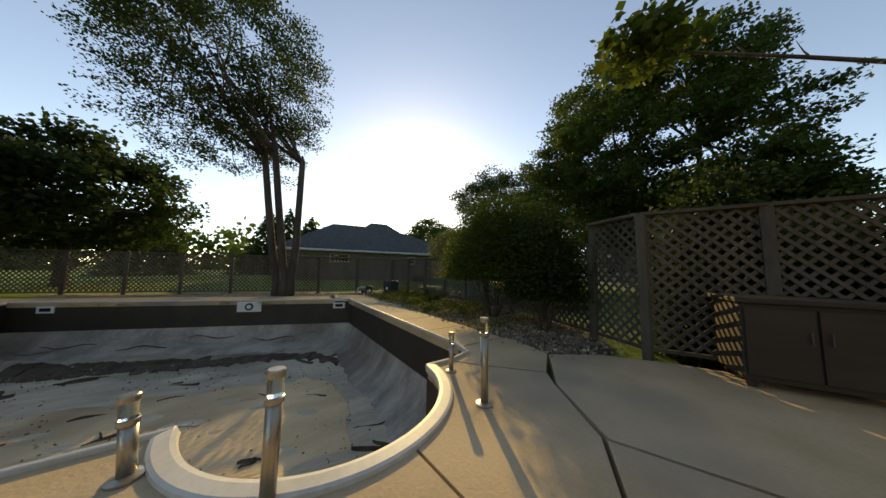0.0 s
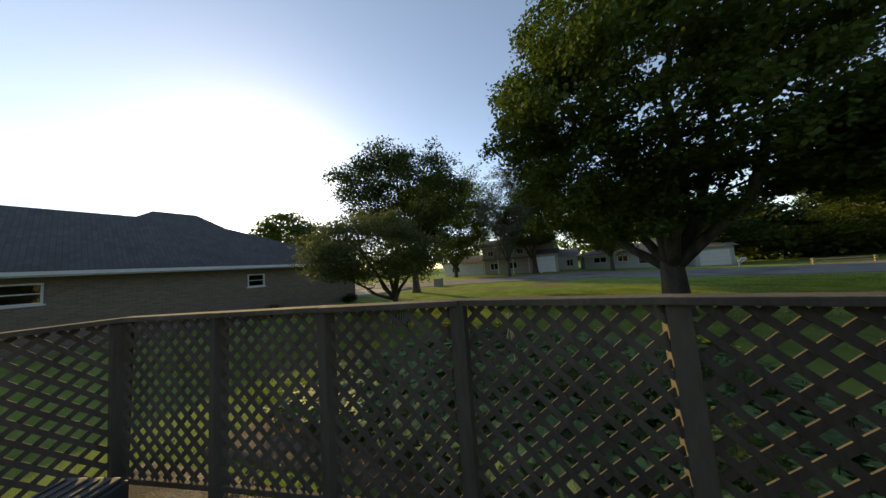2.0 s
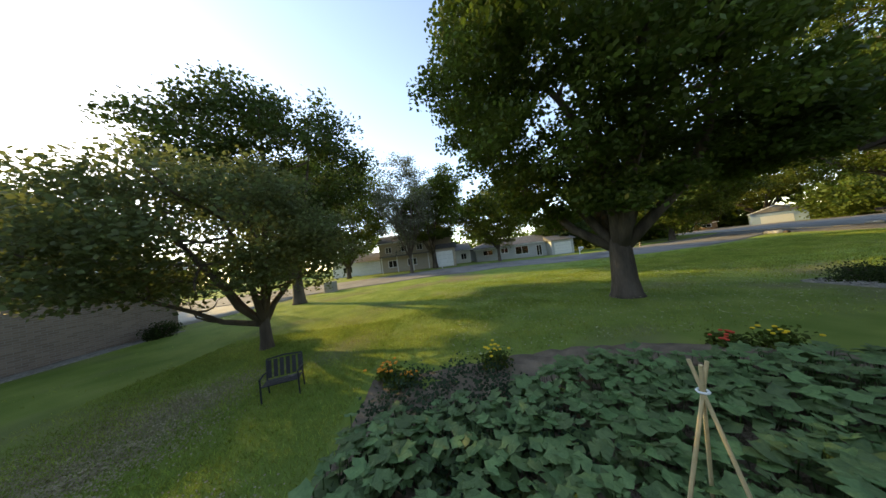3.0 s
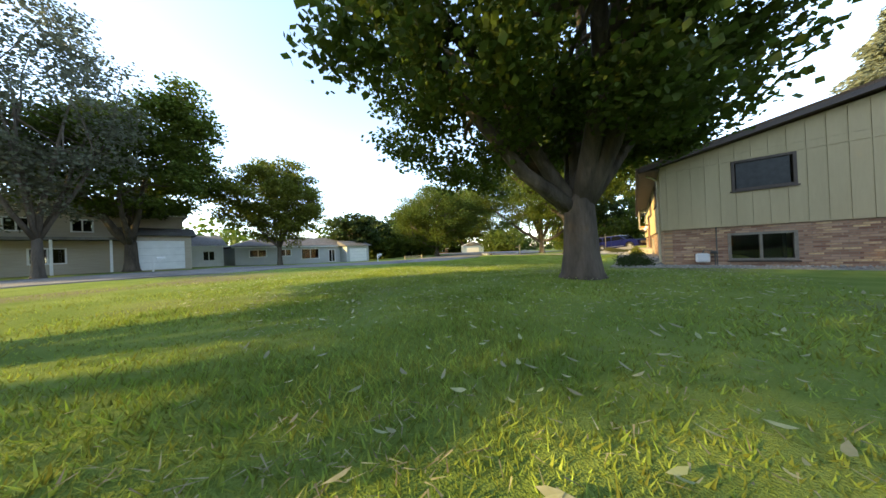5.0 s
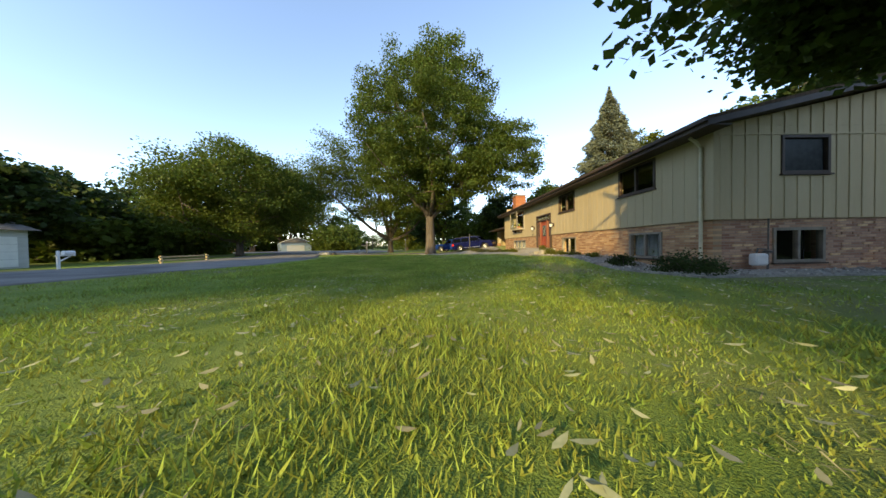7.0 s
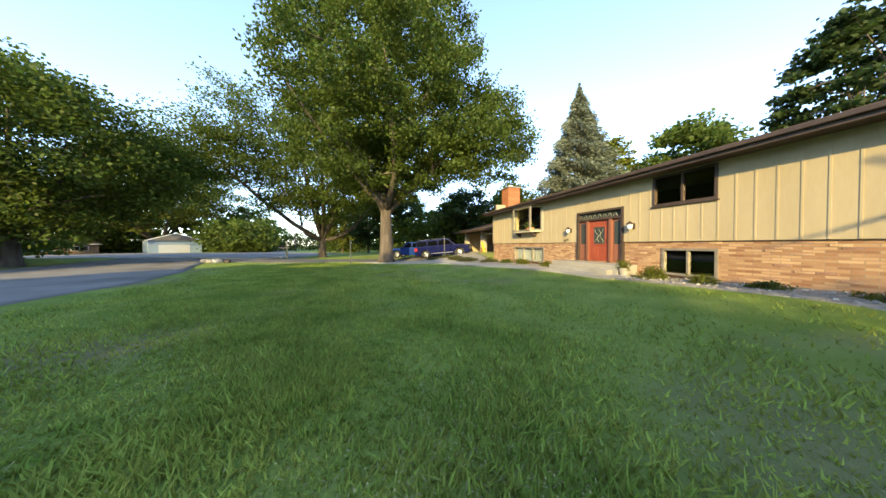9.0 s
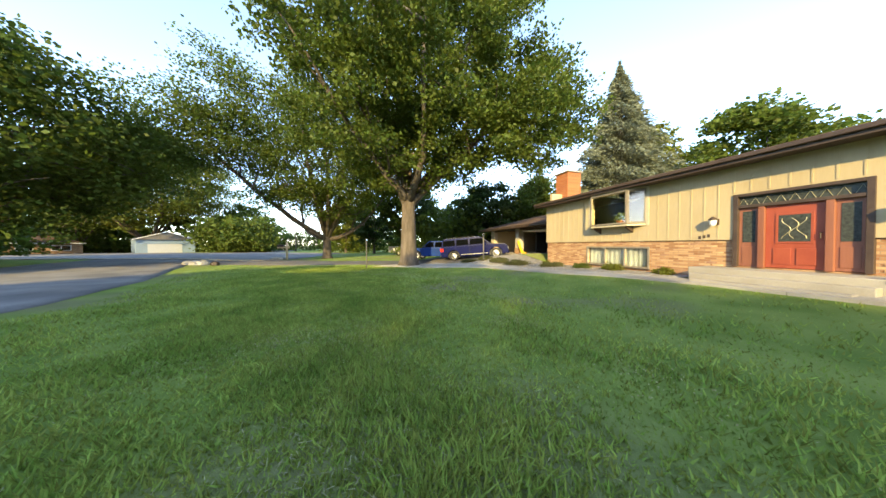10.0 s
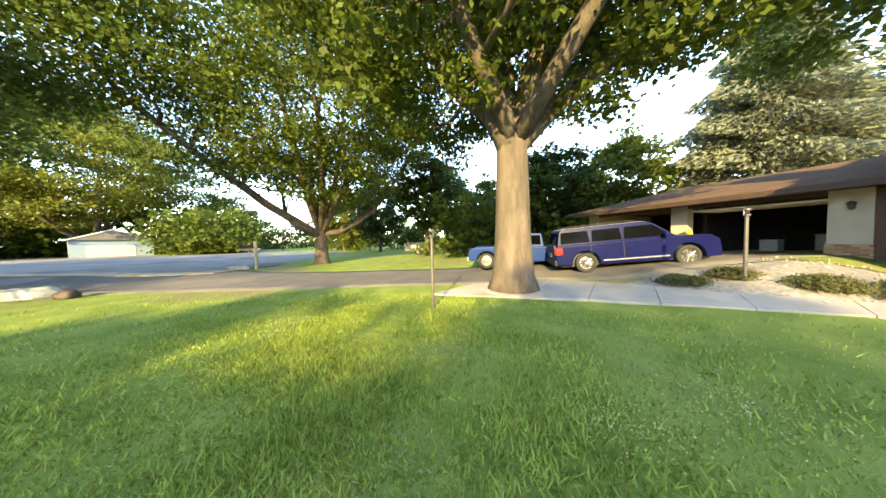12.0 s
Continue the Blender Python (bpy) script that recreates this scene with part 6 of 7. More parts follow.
def pickup():
    c = thing("pickup_truck", "bright blue pickup truck facing the street", "truck")
    W = 2.25
    body = [(-3.2, 0.55), (-3.25, 1.25), (0.7, 1.3), (2.7, 1.28), (3.05, 1.1), (3.1, 0.5)]
    body += [(2.0 + 0.58 * math.cos(a), 0.48 + 0.56 * math.sin(a)) for a in np.linspace(-0.1, math.pi + 0.1, 10)]
    body += [(-2.1 + 0.58 * math.cos(a), 0.48 + 0.56 * math.sin(a)) for a in np.linspace(-0.1, math.pi + 0.1, 10)]
    part("body", extrude_profile(body, -W / 2, W / 2, 0.05), SKYPAINT, c)
    part("cab", extrude_profile([(-1.3, 1.25), (-1.15, 2.05), (0.55, 2.08), (1.45, 1.28)], -W / 2 + 0.06, W / 2 - 0.06, 0.06, 0.1), SKYPAINT, c)
    for s in (-1, 1):
        for a, b, t in ((-1.1, -0.1, -0.15), (0.0, 1.15, 0.5)):
            bm = bmesh.new()
            vs = [bm.verts.new((x, s * (W / 2 - 0.05 - 0.12 * (z - 1.3)), z)) for x, z in ((a, 1.4), (b, 1.4), (t, 1.95), (a + 0.04, 1.95))]
            bm.faces.new(vs)
            bmesh.ops.solidify(bm, geom=bm.faces[:], thickness=0.02)
            part("side_window", bm, CARGLASS, c)
        wheel(c, 2.0, s * (W / 2 - 0.14), 0.46, s)
        wheel(c, -2.1, s * (W / 2 - 0.14), 0.46, s)
        part("headlight", cube((2.85, s * (W / 2 - 0.28) - 0.22, 0.92), (3.12, s * (W / 2 - 0.28) + 0.22, 1.16), 0.03), GLASS, c)
        part("mirror", cube((0.9, s * (W / 2 + 0.14) - 0.12, 1.36), (1.08, s * (W / 2 + 0.14) + 0.12, 1.6), 0.04), BLACKP, c)
    bm = bmesh.new()
    vs = [bm.verts.new((x, s * (W / 2 - 0.25), z)) for s in (-1, 1) for x, z in ((1.38, 1.36), (0.68, 2.0))]
    bm.faces.new((vs[0], vs[1], vs[3], vs[2]))
    bmesh.ops.solidify(bm, geom=bm.faces[:], thickness=-0.03)
    part("windscreen", bm, CARGLASS, c)
    gr = part("grille", cube((3.02, -W / 2 + 0.5, 0.72), (3.14, W / 2 - 0.5, 1.16), 0.02), BLACKP, c)
    for k in range(3):
        part("grille_bar", cube((3.135, -W / 2 + 0.52, 0.78 + k * 0.13), (3.155, W / 2 - 0.52, 0.82 + k * 0.13)), ALLOY, gr)
    part("bumper", cube((2.95, -W / 2 + 0.04, 0.42), (3.2, W / 2 - 0.04, 0.68), 0.05), ALLOY, c)
    return c


c = pickup()
c.matrix_basis = Matrix.Translation((-5.6, 33.6, float(G(-5.6, 33.6)) + 0.03)) @ Matrix.Rotation(radians(150), 4, "Z")

PALEPLASTIC = mat("pale_plastic", (0.45, 0.45, 0.43), (0.55, 0.55, 0.52), rough=0.5, scale=4)

# ---- front garden: lamp posts, shrubs, stones ----
STEEL = mat("weathered_steel", (0.085, 0.08, 0.072), (0.14, 0.13, 0.12), rough=0.5, metal=0.4, scale=5)


def lamp_post(x, y, h):
    z = float(G(x, y))
    l = thing("lamp_post", "slim grey garden lamp post with small lantern", "lamp post", x, y, z, group="lamp posts along the walk")
    part("pole", tube(bmesh.new(), [(0, 0, -0.1), (0, 0, h * 0.5), (0, 0, h - 0.22)], [0.045, 0.045, 0.042], 10), STEEL, l)
    part("collar", lathe(bmesh.new(), [(0.05, h - 0.24), (0.085, h - 0.22), (0.085, h - 0.19), (0.06, h - 0.18)], 14), STEEL, l)
    part("glass", lathe(bmesh.new(), [(0.06, h - 0.178), (0.07, h - 0.06)], 14), GLASS, l)
    part("cap", lathe(bmesh.new(), [(0.095, h - 0.058), (0.09, h - 0.03), (0.03, h)], 14), STEEL, l)


lamp_post(-12.95, 27.4, 2.35)
lamp_post(-4.14, 24.66, 2.2)
for x, y, rx, ry, h, lf, n in ((-1.15, -0.35, 0.75, 0.75, 0.75, LEAF_D, 4500), (-1.05, 2.3, 0.5, 0.55, 0.5, LEAF_D, 2500), (-0.95, 4.3, 0.32, 0.5, 0.3, LEAF_Y, 1100), (-0.9, 5.8, 0.35, 0.5, 0.34, LEAF, 1300), (-0.95, 7.1, 0.36, 0.45, 0.36, LEAF_Y, 1400),
                                (-0.95, 8.5, 0.4, 0.45, 0.5, LEAF_Y, 2000), (-0.6, 14.65, 0.36, 0.36, 0.42, LEAF_Y, 2600), (-0.9, 16.7, 0.5, 0.6, 0.5, LEAF_Y, 2400), (-1.1, 18.3, 0.5, 0.5, 0.4, LEAF, 2000), (-1.2, 21.0, 0.35, 0.4, 0.45, LEAF_Y, 1400)):
    shrub("low rounded evergreen shrub in the gravel bed", x, y, rx, ry, h, lf, n=n, size=0.06, clumps=40, group="shrubs along the house")
for x, y, rx, ry in ((-2.5, 22.6, 0.95, 0.9), (-1.6, 20.0, 0.8, 0.6), (-4.75, 25.7, 0.75, 0.65), (-3.3, 23.6, 0.8, 0.7), (-3.6, 25.0, 0.8, 0.6)):
    shrub("spreading brownish-green juniper on pale gravel", x, y, rx, ry, 0.34, LEAF_J, n=7000, size=0.055, clumps=70, name="juniper", group="junipers by the garage")
bm = bmesh.new()
for k in range(1400):
    x, y = (rng.uniform(-1.75, -0.05), rng.uniform(-1.4, 9.0)) if k < 550 else (rng.uniform(0, 12), rng.uniform(-1.7, -0.1)) if k < 900 else (rng.uniform(-5, -0.1), rng.uniform(14, 25.5))
    if k >= 900 and x < -1.2 - (y - 13.7) * 0.36:
        continue
    s = rng.uniform(0.02, 0.055)
    bmesh.ops.create_icosphere(bm, subdivisions=1, radius=s, matrix=Matrix.Translation((x, y, float(G(x, y)) + 0.045)) @ pose(0, 0, 0, *rng.uniform(0, 90, 3)) @ Matrix.Diagonal((1.3, 1, 0.6, 1)))
STONE = mat("pale_stone", (0.22, 0.20, 0.17), (0.42, 0.385, 0.335), rough=0.9, scale=5, island=0.3)
tagged(part("stones", bm, STONE), "pale loose stones in the foundation bed", "stones", kind="stuff")
edging = thing("edging", "grey stone edging of the gravel bed", "edging", kind="structure")
for k in range(26):
    y = -1.4 + k * 0.41
    part("edge_stone", cube((-1.9, y, float(G(-1.85, y)) - 0.08), (-1.78, y + 0.39, float(G(-1.85, y)) + 0.045), 0.015), GRAVEL, edging)

meter = thing("gas_meter", "grey gas meter with pipes on the brick wall", "gas meter", 1.15, -0.12, 0)
part("body", cube((-0.25, -0.2, -0.56), (0.15, 0.0, -0.2), 0.06), mat("meter_grey", (0.55, 0.56, 0.55), (0.62, 0.62, 0.61), rough=0.5), meter)
part("regulator", lathe(bmesh.new(), [(0.02, -0.2), (0.1, -0.19), (0.11, -0.14), (0.05, -0.1)], 14, (0.28, -0.06, 0)), STEEL, meter)
part("pipe", tube(bmesh.new(), [(0.3, -0.05, -0.85), (0.3, -0.05, -0.2), (0.22, -0.05, -0.08), (0.0, -0.05, -0.06), (-0.05, -0.05, -0.22)], [0.022] * 5, 8), STEEL, meter)
part("conduit", tube(bmesh.new(), [(0.36, -0.02, -0.8), (0.36, -0.02, 0.82)], [0.02, 0.02], 8), STEEL, meter)
vent = thing("roof_vent_pipe", "thin white vent pipe above the roof", "vent pipe", 4.2, 3.0, 4.6)
part("pipe", tube(bmesh.new(), [(0, 0, 0), (0, 0, 0.9)], [0.05, 0.05], 10), WHITE, vent)
ladder = thing("slide", "yellow plastic slide leaning in the garage opening", "slide", 2.0, 28.8, GF)
part("chute", tube(bmesh.new(), [(0.0, 0.35, 1.3), (0.0, 0.15, 0.95), (0.0, -0.1, 0.5), (-0.05, -0.45, 0.12), (-0.05, -0.9, 0.05)], [0.12, 0.13, 0.14, 0.16, 0.16], 10), mat("yellow_plastic", (0.75, 0.42, 0.02), (0.8, 0.5, 0.03), rough=0.4), ladder)
plant = thing("potted_plant", "fern in a terracotta bowl on the bay window sill", "potted plant", -0.35, 16.6, ORIEL[2] + 0.0)
part("pot", lathe(bmesh.new(), [(0.13, 0), (0.24, 0.1), (0.26, 0.2), (0.22, 0.2), (0.1, 0.12)], 16), mat("terracotta", (0.40, 0.13, 0.05), (0.46, 0.17, 0.07), rough=0.8), plant)
v, f = leaves([(0, 0, 0.3)], 160, (0.16, 0.16, 0.12), 0.16)
raw_mesh("fronds", v, f, LEAF, plant)
planter = thing("potted_plant", "flower pot beside the front steps", "potted plant", -1.0, 9.55, float(G(-1, 9.5)) + 0.05)
part("pot", lathe(bmesh.new(), [(0.14, 0), (0.2, 0.3), (0.22, 0.32), (0.18, 0.32), (0.15, 0.2)], 16), CONCRETE, planter)
v, f = leaves([(0, 0, 0.42)], 300, (0.13, 0.13, 0.1), 0.07)
raw_mesh("foliage", v, f, LEAF_Y, planter)
rock = thing("boulder", "flat-topped pale boulder at the driveway edge", "boulder", -27.9, 34.9, float(G(-27.9, 34.9)) + 0.03)
bm = bmesh.new()
bmesh.ops.create_icosphere(bm, subdivisions=3, radius=1)
for v in bm.verts:
    v.co = Vector((v.co.x * 1.05, v.co.y * 0.55, max(-0.2, min(0.36, v.co.z * 0.5)))) * (1 + 0.25 * noise.noise(v.co * 1.7))
part("stone", bm, mat("pale_boulder", (0.30, 0.27, 0.22), (0.46, 0.42, 0.35), rough=0.95, scale=2.5, bump=0.6), rock, smooth=True)
rock = thing("boulder", "small dark round boulder at the driveway edge", "boulder", -26.2, 34.3, float(G(-26.2, 34.3)) + 0.1)
bm = bmesh.new()
bmesh.ops.create_icosphere(bm, subdivisions=3, radius=1)
for v in bm.verts:
    v.co = Vector((v.co.x * 0.34, v.co.y * 0.3, v.co.z * 0.26)) * (1 + 0.25 * noise.noise(v.co * 1.7))
part("stone", bm, DARKWOOD, rock, smooth=True)
ring_ = thing("tree_ring", "pale concrete ring round the big trunk", "tree ring", -9.45, 28.55, float(G(-9.45, 28.55)), kind="structure")
part("kerb", lathe(bmesh.new(), [(1.15, -0.1), (1.15, 0.1), (0.98, 0.12), (0.95, -0.1)], 14), CONCRETE, ring_)

trailer = thing("utility_trailer", "low grey utility trailer parked beyond the driveway", "trailer", -7.2, 56.5, float(G(-7.2, 56.5)), -15)
trailer.scale = (1.35, 1.35, 1.35)
TGREY = mat("trailer_grey", (0.10, 0.10, 0.10), (0.15, 0.15, 0.145), rough=0.6, scale=3)
part("bed", cube((-1.5, -0.8, 0.45), (1.5, 0.8, 1.25), 0.03), TGREY, trailer)
part("rim", cube((-1.54, -0.84, 1.253), (1.54, 0.84, 1.32), 0.01), STEEL, trailer)
for k in range(3):
    part("lettering_bar", cube((-0.75 + k * 0.3, -0.812, 0.75), (-0.55 + k * 0.3, -0.802, 1.05)), WHITE, trailer)
part("tow_bar", tube(bmesh.new(), [(1.5, 0, 0.55), (2.5, 0, 0.5)], [0.05, 0.04], 8), STEEL, trailer)
for s_ in (-1, 1):
    wheel(trailer, 0.0, s_ * 0.9, 0.34, s_)
for x, y, w_, h_ in ((7.6, 25.6, 0.5, 0.45), (8.2, 26.5, 0.6, 0.9), (8.1, 28.3, 0.7, 0.6)):
    bin_ = thing("storage_bin", "pale plastic storage bin inside the garage", "storage bin", x, y, GF, group="bins in the garage")
    part("tub", cube((-w_ / 2, -w_ / 2, 0.0), (w_ / 2, w_ / 2, h_), 0.03), PALEPLASTIC, bin_)
    part("lid", cube((-w_ / 2 - 0.02, -w_ / 2 - 0.02, h_ + 0.002), (w_ / 2 + 0.02, w_ / 2 + 0.02, h_ + 0.05), 0.01), PALEPLASTIC, bin_)

# ---- street furniture across the road ----
rail = thing("rail_fence", "short pale wooden split-rail fence beside the street", "fence", -34, 15.7, float(G(-34, 17)) - 0.15)
YWOOD = mat("pale_new_wood", (0.48, 0.36, 0.18), (0.58, 0.45, 0.25), rough=0.8, scale=4)
for y in (0, 4.4):
    part("post", cube((-0.08, y - 0.08, -0.2), (0.08, y + 0.08, 0.85), 0.01), YWOOD, rail)
for z in (0.35, 0.66):
    part("rail", cube((-0.05, -0.2, z), (0.05, 4.6, z + 0.13), 0.02), YWOOD, rail)


def mailbox(x, y, label, wood):
    m = thing("mailbox", label, "mailbox", x, y, float(G(x, y)))
    part("post", cube((-0.06, -0.06, -0.2), (0.06, 0.06, 1.25), 0.01), wood, m)
    part("arm", cube((-0.05, -0.1, 0.88), (0.05, 0.75, 0.98), 0.01), wood, m)
    part("brace", tube(bmesh.new(), [(0, 0, 0.5), (0, 0.55, 0.88)], [0.04, 0.04], 6), wood, m)
    bm = extrude_profile([(0.0, 0.0), (0.0, 0.16), (0.05, 0.24), (0.13, 0.26), (0.21, 0.24), (0.26, 0.16), (0.26, 0.0)], 0, 0.5, 0.008)
    bmesh.ops.translate(bm, vec=(-0.13, 0.2, 0.985), verts=bm.verts)
    part("box", bm, wood, m)


mailbox(-33.6, 9.4, "white wooden mailbox on a post", WHITE)
cross = thing("mailbox_post", "pale timber cross post with a dark mailbox on its arm", "mailbox", -23.4, 44.0, float(G(-23.4, 44)) + 0.02, -17)
part("post", cube((-0.1, -0.09, -0.2), (0.1, 0.09, 2.3), 0.015), YWOOD, cross)
part("arm", cube((-1.2, -0.112, 1.55), (0.45, -0.092, 1.72), 0.008), YWOOD, cross)
part("brace", tube(bmesh.new(), [(-0.09, -0.1, 1.1), (-0.6, -0.1, 1.54)], [0.04, 0.04], 6), YWOOD, cross)
bm = extrude_profile([(-1.1, 1.725), (-1.1, 1.93), (-1.0, 2.02), (-0.42, 2.02), (-0.32, 1.93), (-0.32, 1.725)], -0.28, 0.06, 0.02)
part("box", bm, BROWN, cross, "dark brown mailbox")
rock = thing("boulder", "low pale flat stone beside the cross post", "boulder", -24.5, 43.7, float(G(-24.5, 43.7)) + 0.12)
bm = bmesh.new()
bmesh.ops.create_icosphere(bm, subdivisions=3, radius=1)
for v in bm.verts:
    v.co = Vector((v.co.x * 0.75, v.co.y * 0.4, max(-0.2, min(0.24, v.co.z * 0.35)))) * (1 + 0.15 * noise.noise(v.co * 1.9))
part("stone", bm, bpy.data.materials["pale_boulder"], rock, smooth=True)
mailbox(-33.5, -13.8, "white mailbox before the two-storey house", WHITE)
block = thing("utility_box", "grey utility box on the grass", "utility box", -16.3, -24.5, float(G(-16, -24)))
part("cabinet", cube((-0.5, -0.4, 0.0), (0.5, 0.4, 0.95), 0.04), mat("utility_tan", (0.25, 0.23, 0.19), (0.3, 0.28, 0.23), rough=0.7), block)
part("base", cube((-0.6, -0.5, -0.1), (0.6, 0.5, 0.05)), CONCRETE, block)
pole = thing("utility_pole", "wooden utility pole far down the street", "utility pole", -36, 95, -2.8)
part("pole", tube(bmesh.new(), [(0, 0, -0.2), (0, 0, 9.5)], [0.16, 0.11], 10), WOODGREY, pole)
part("crossarm", cube((-1.1, -0.06, 8.6), (1.1, 0.06, 8.75)), WOODGREY, pole)

# ---- pool lights, equipment, bench ----
BRUSHED = mat("brushed_steel", (0.42, 0.38, 0.31), (0.52, 0.47, 0.39), rough=0.38, metal=0.85, scale=6, stretch=(1, 1, 0.1))
CLEARP = glass_mat("clear_lamp_plastic", (0.85, 0.9, 0.86), 0.15)


def bollard(x, y, h, r, lean=(0, 0), label="brushed steel solar bollard light on the deck"):
    b = thing("bollard_light", label, "bollard light", x, y, 0.012, group="bollard lights round the pool")
    b.matrix_basis = pose(x, y, 0.012, *lean)
    part("foot", lathe(bmesh.new(), [(r * 2.1, 0), (r * 2.1, 0.012), (r * 1.1, 0.022)], 22), BRUSHED, b)
    part("post", lathe(bmesh.new(), [(r, 0.02), (r, h - 0.16)], 22), BRUSHED, b, smooth=True)
    part("collar", lathe(bmesh.new(), [(r * 1.22, h - 0.16), (r * 1.22, h - 0.135), (r, h - 0.13)], 22), BRUSHED, b)
    part("lens", lathe(bmesh.new(), [(r * 1.05, h - 0.129), (r * 1.12, h - 0.04)], 22), CLEARP, b)
    part("solar_cap", lathe(bmesh.new(), [(r * 1.2, h - 0.039), (r * 1.2, h - 0.008), (r * 1.05, h)], 22), BRUSHED, b)


bollard(12.59, -5.33, 0.74, 0.034)
bollard(12.42, -6.03, 0.44, 0.028)
bollard(14.12, -5.27, 0.65, 0.036)
bollard(14.75, -5.9, 0.44, 0.038, (3, 4), "short steel solar bollard light, slightly tilted")

heater = thing("pool_heater", "dark metal pool heater by the lattice fence", "pool heater", 9.5, -14.62, -0.05, 20)
heater.scale = (0.72, 0.72, 0.85)
part("cabinet", cube((-0.33, -0.36, 0.05), (0.33, 0.36, 0.72), 0.02), mat("heater_grey", (0.035, 0.04, 0.042), (0.06, 0.065, 0.068), rough=0.5, scale=3), heater)
part("top_grille", cube((-0.3, -0.33, 0.722), (0.3, 0.33, 0.76), 0.015), STEEL, heater)
part("label_plate", cube((0.33, -0.1, 0.28), (0.334, 0.08, 0.42)), WHITE, heater)
for k in range(5):
    part("vent_slat", cube((-0.25, -0.28 + k * 0.13, 0.76), (0.25, -0.25 + k * 0.13, 0.775)), STEEL, heater)
part("foot_rail", cube((-0.3, -0.3, 0.0), (0.3, 0.3, 0.05)), CONCRETE, heater)
pump = thing("pool_pump", "pool pump and filter with white plastic pipes", "pool pump", 10.3, -15.35, -0.05, 20)
pump.scale = (0.75, 0.75, 0.75)
PVC = mat("white_pvc", (0.5, 0.49, 0.45), (0.62, 0.6, 0.55), rough=0.5, scale=6)
part("filter_tank", lathe(bmesh.new(), [(0.2, 0.0), (0.22, 0.05), (0.22, 0.42), (0.17, 0.5), (0.06, 0.53)], 18), BLACKP, pump, smooth=True)
bm = tube(bmesh.new(), [(0.25, 0.1, 0.18), (0.6, 0.15, 0.18)], [0.12, 0.12], 14)
part("motor", bm, BLACKP, pump)
part("strainer", lathe(bmesh.new(), [(0.09, 0.0), (0.1, 0.22), (0.12, 0.23), (0.12, 0.27), (0.07, 0.3)], 14, (0.35, 0.45, 0)), PVC, pump)
part("pipe", tube(bmesh.new(), [(0.35, 0.45, 0.1), (0.2, 0.8, 0.1), (-0.1, 0.85, 0.12), (-0.3, 0.75, 0.3)], [0.035] * 4, 8), PVC, pump)
part("pipe", tube(bmesh.new(), [(0.15, -0.1, 0.4), (0.3, -0.35, 0.42), (0.45, -0.5, 0.36), (0.5, -0.55, 0.15), (0.5, -0.55, -0.02)], [0.05] * 5, 8), PVC, pump)
part("pipe", tube(bmesh.new(), [(0.5, 0.2, 0.12), (0.85, 0.6, 0.08), (1.2, 1.1, 0.05)], [0.03] * 3, 8), PVC, pump)
cab_ = thing("storage_cabinet", "dark brown wooden cabinet before the lattice screen", "cabinet", 9.62, -3.72, 0.012, 115.5)
part("body", cube((-0.5, -0.28, 0.08), (0.5, 0.28, 0.86), 0.01), DARKWOOD, cab_)
part("lid", cube((-0.54, -0.32, 0.863), (0.54, 0.32, 0.92), 0.012), DARKWOOD, cab_)
for x0 in (-0.48, 0.01):
    dr_ = part("door", cube((x0, -0.305, 0.14), (x0 + 0.47, -0.283, 0.82), 0.006), DARKWOOD, cab_)
    part("handle", tube(bmesh.new(), [(x0 + (0.42 if x0 < 0 else 0.05), -0.33, 0.5), (x0 + (0.42 if x0 < 0 else 0.05), -0.33, 0.62)], [0.009, 0.009], 6), STEEL, dr_)
for x0, y0 in ((-0.46, -0.24), (0.4, -0.24), (-0.46, 0.18), (0.4, 0.18)):
    part("foot", cube((x0, y0, 0.0), (x0 + 0.06, y0 + 0.06, 0.08)), DARKWOOD, cab_)
planks = thing("timber_edging", "grey board lying along the bed", "board", 10.85, -14.85, -0.02, -27)
part("board", cube((-0.9, -0.04, 0.0), (0.9, 0.04, 0.06), 0.006), WOODGREY, planks)

bench = thing("garden_bench", "small black metal slatted bench under the crabapple", "bench", 1.95, -17.15, float(G(2, -17)), 18)
bench.scale = (0.67, 0.67, 0.67)
IRON = mat("black_iron", (0.018, 0.02, 0.024), (0.03, 0.034, 0.04), rough=0.45, metal=0.3, scale=6)
BW = 0.44
for s in (-1, 1):
    y = s * BW
    part("leg", tube(bmesh.new(), [(0.27, y, 0.0), (0.25, y, 0.58), (0.2, y, 0.6)], [0.022] * 3, 8), IRON, bench)
    part("leg", tube(bmesh.new(), [(-0.3, y, 0.0), (-0.24, y, 0.4), (-0.34, y, 0.92)], [0.022] * 3, 8), IRON, bench)
    part("armrest", tube(bmesh.new(), [(0.27, y, 0.6), (0.0, y, 0.63), (-0.27, y, 0.6)], [0.024] * 3, 8), IRON, bench)
for k in range(6):
    part("seat_slat", cube((-0.22 + k * 0.078, -BW, 0.38), (-0.16 + k * 0.078, BW, 0.4), 0.004), IRON, bench)
for k in range(6):
    y = -BW + 0.06 + k * (2 * BW - 0.12) / 5
    bm = cube((-0.012, y - 0.05, 0.0), (0.0, y + 0.05, 0.48), 0.003)
    bmesh.ops.transform(bm, matrix=pose(-0.25, 0, 0.43, 0, -11, 0), verts=bm.verts)
    part("back_slat", bm, IRON, bench)
part("top_rail", tube(bmesh.new(), [(-0.345, -BW, 0.93), (-0.35, 0, 0.97), (-0.345, BW, 0.93)], [0.022] * 3, 8), IRON, bench)

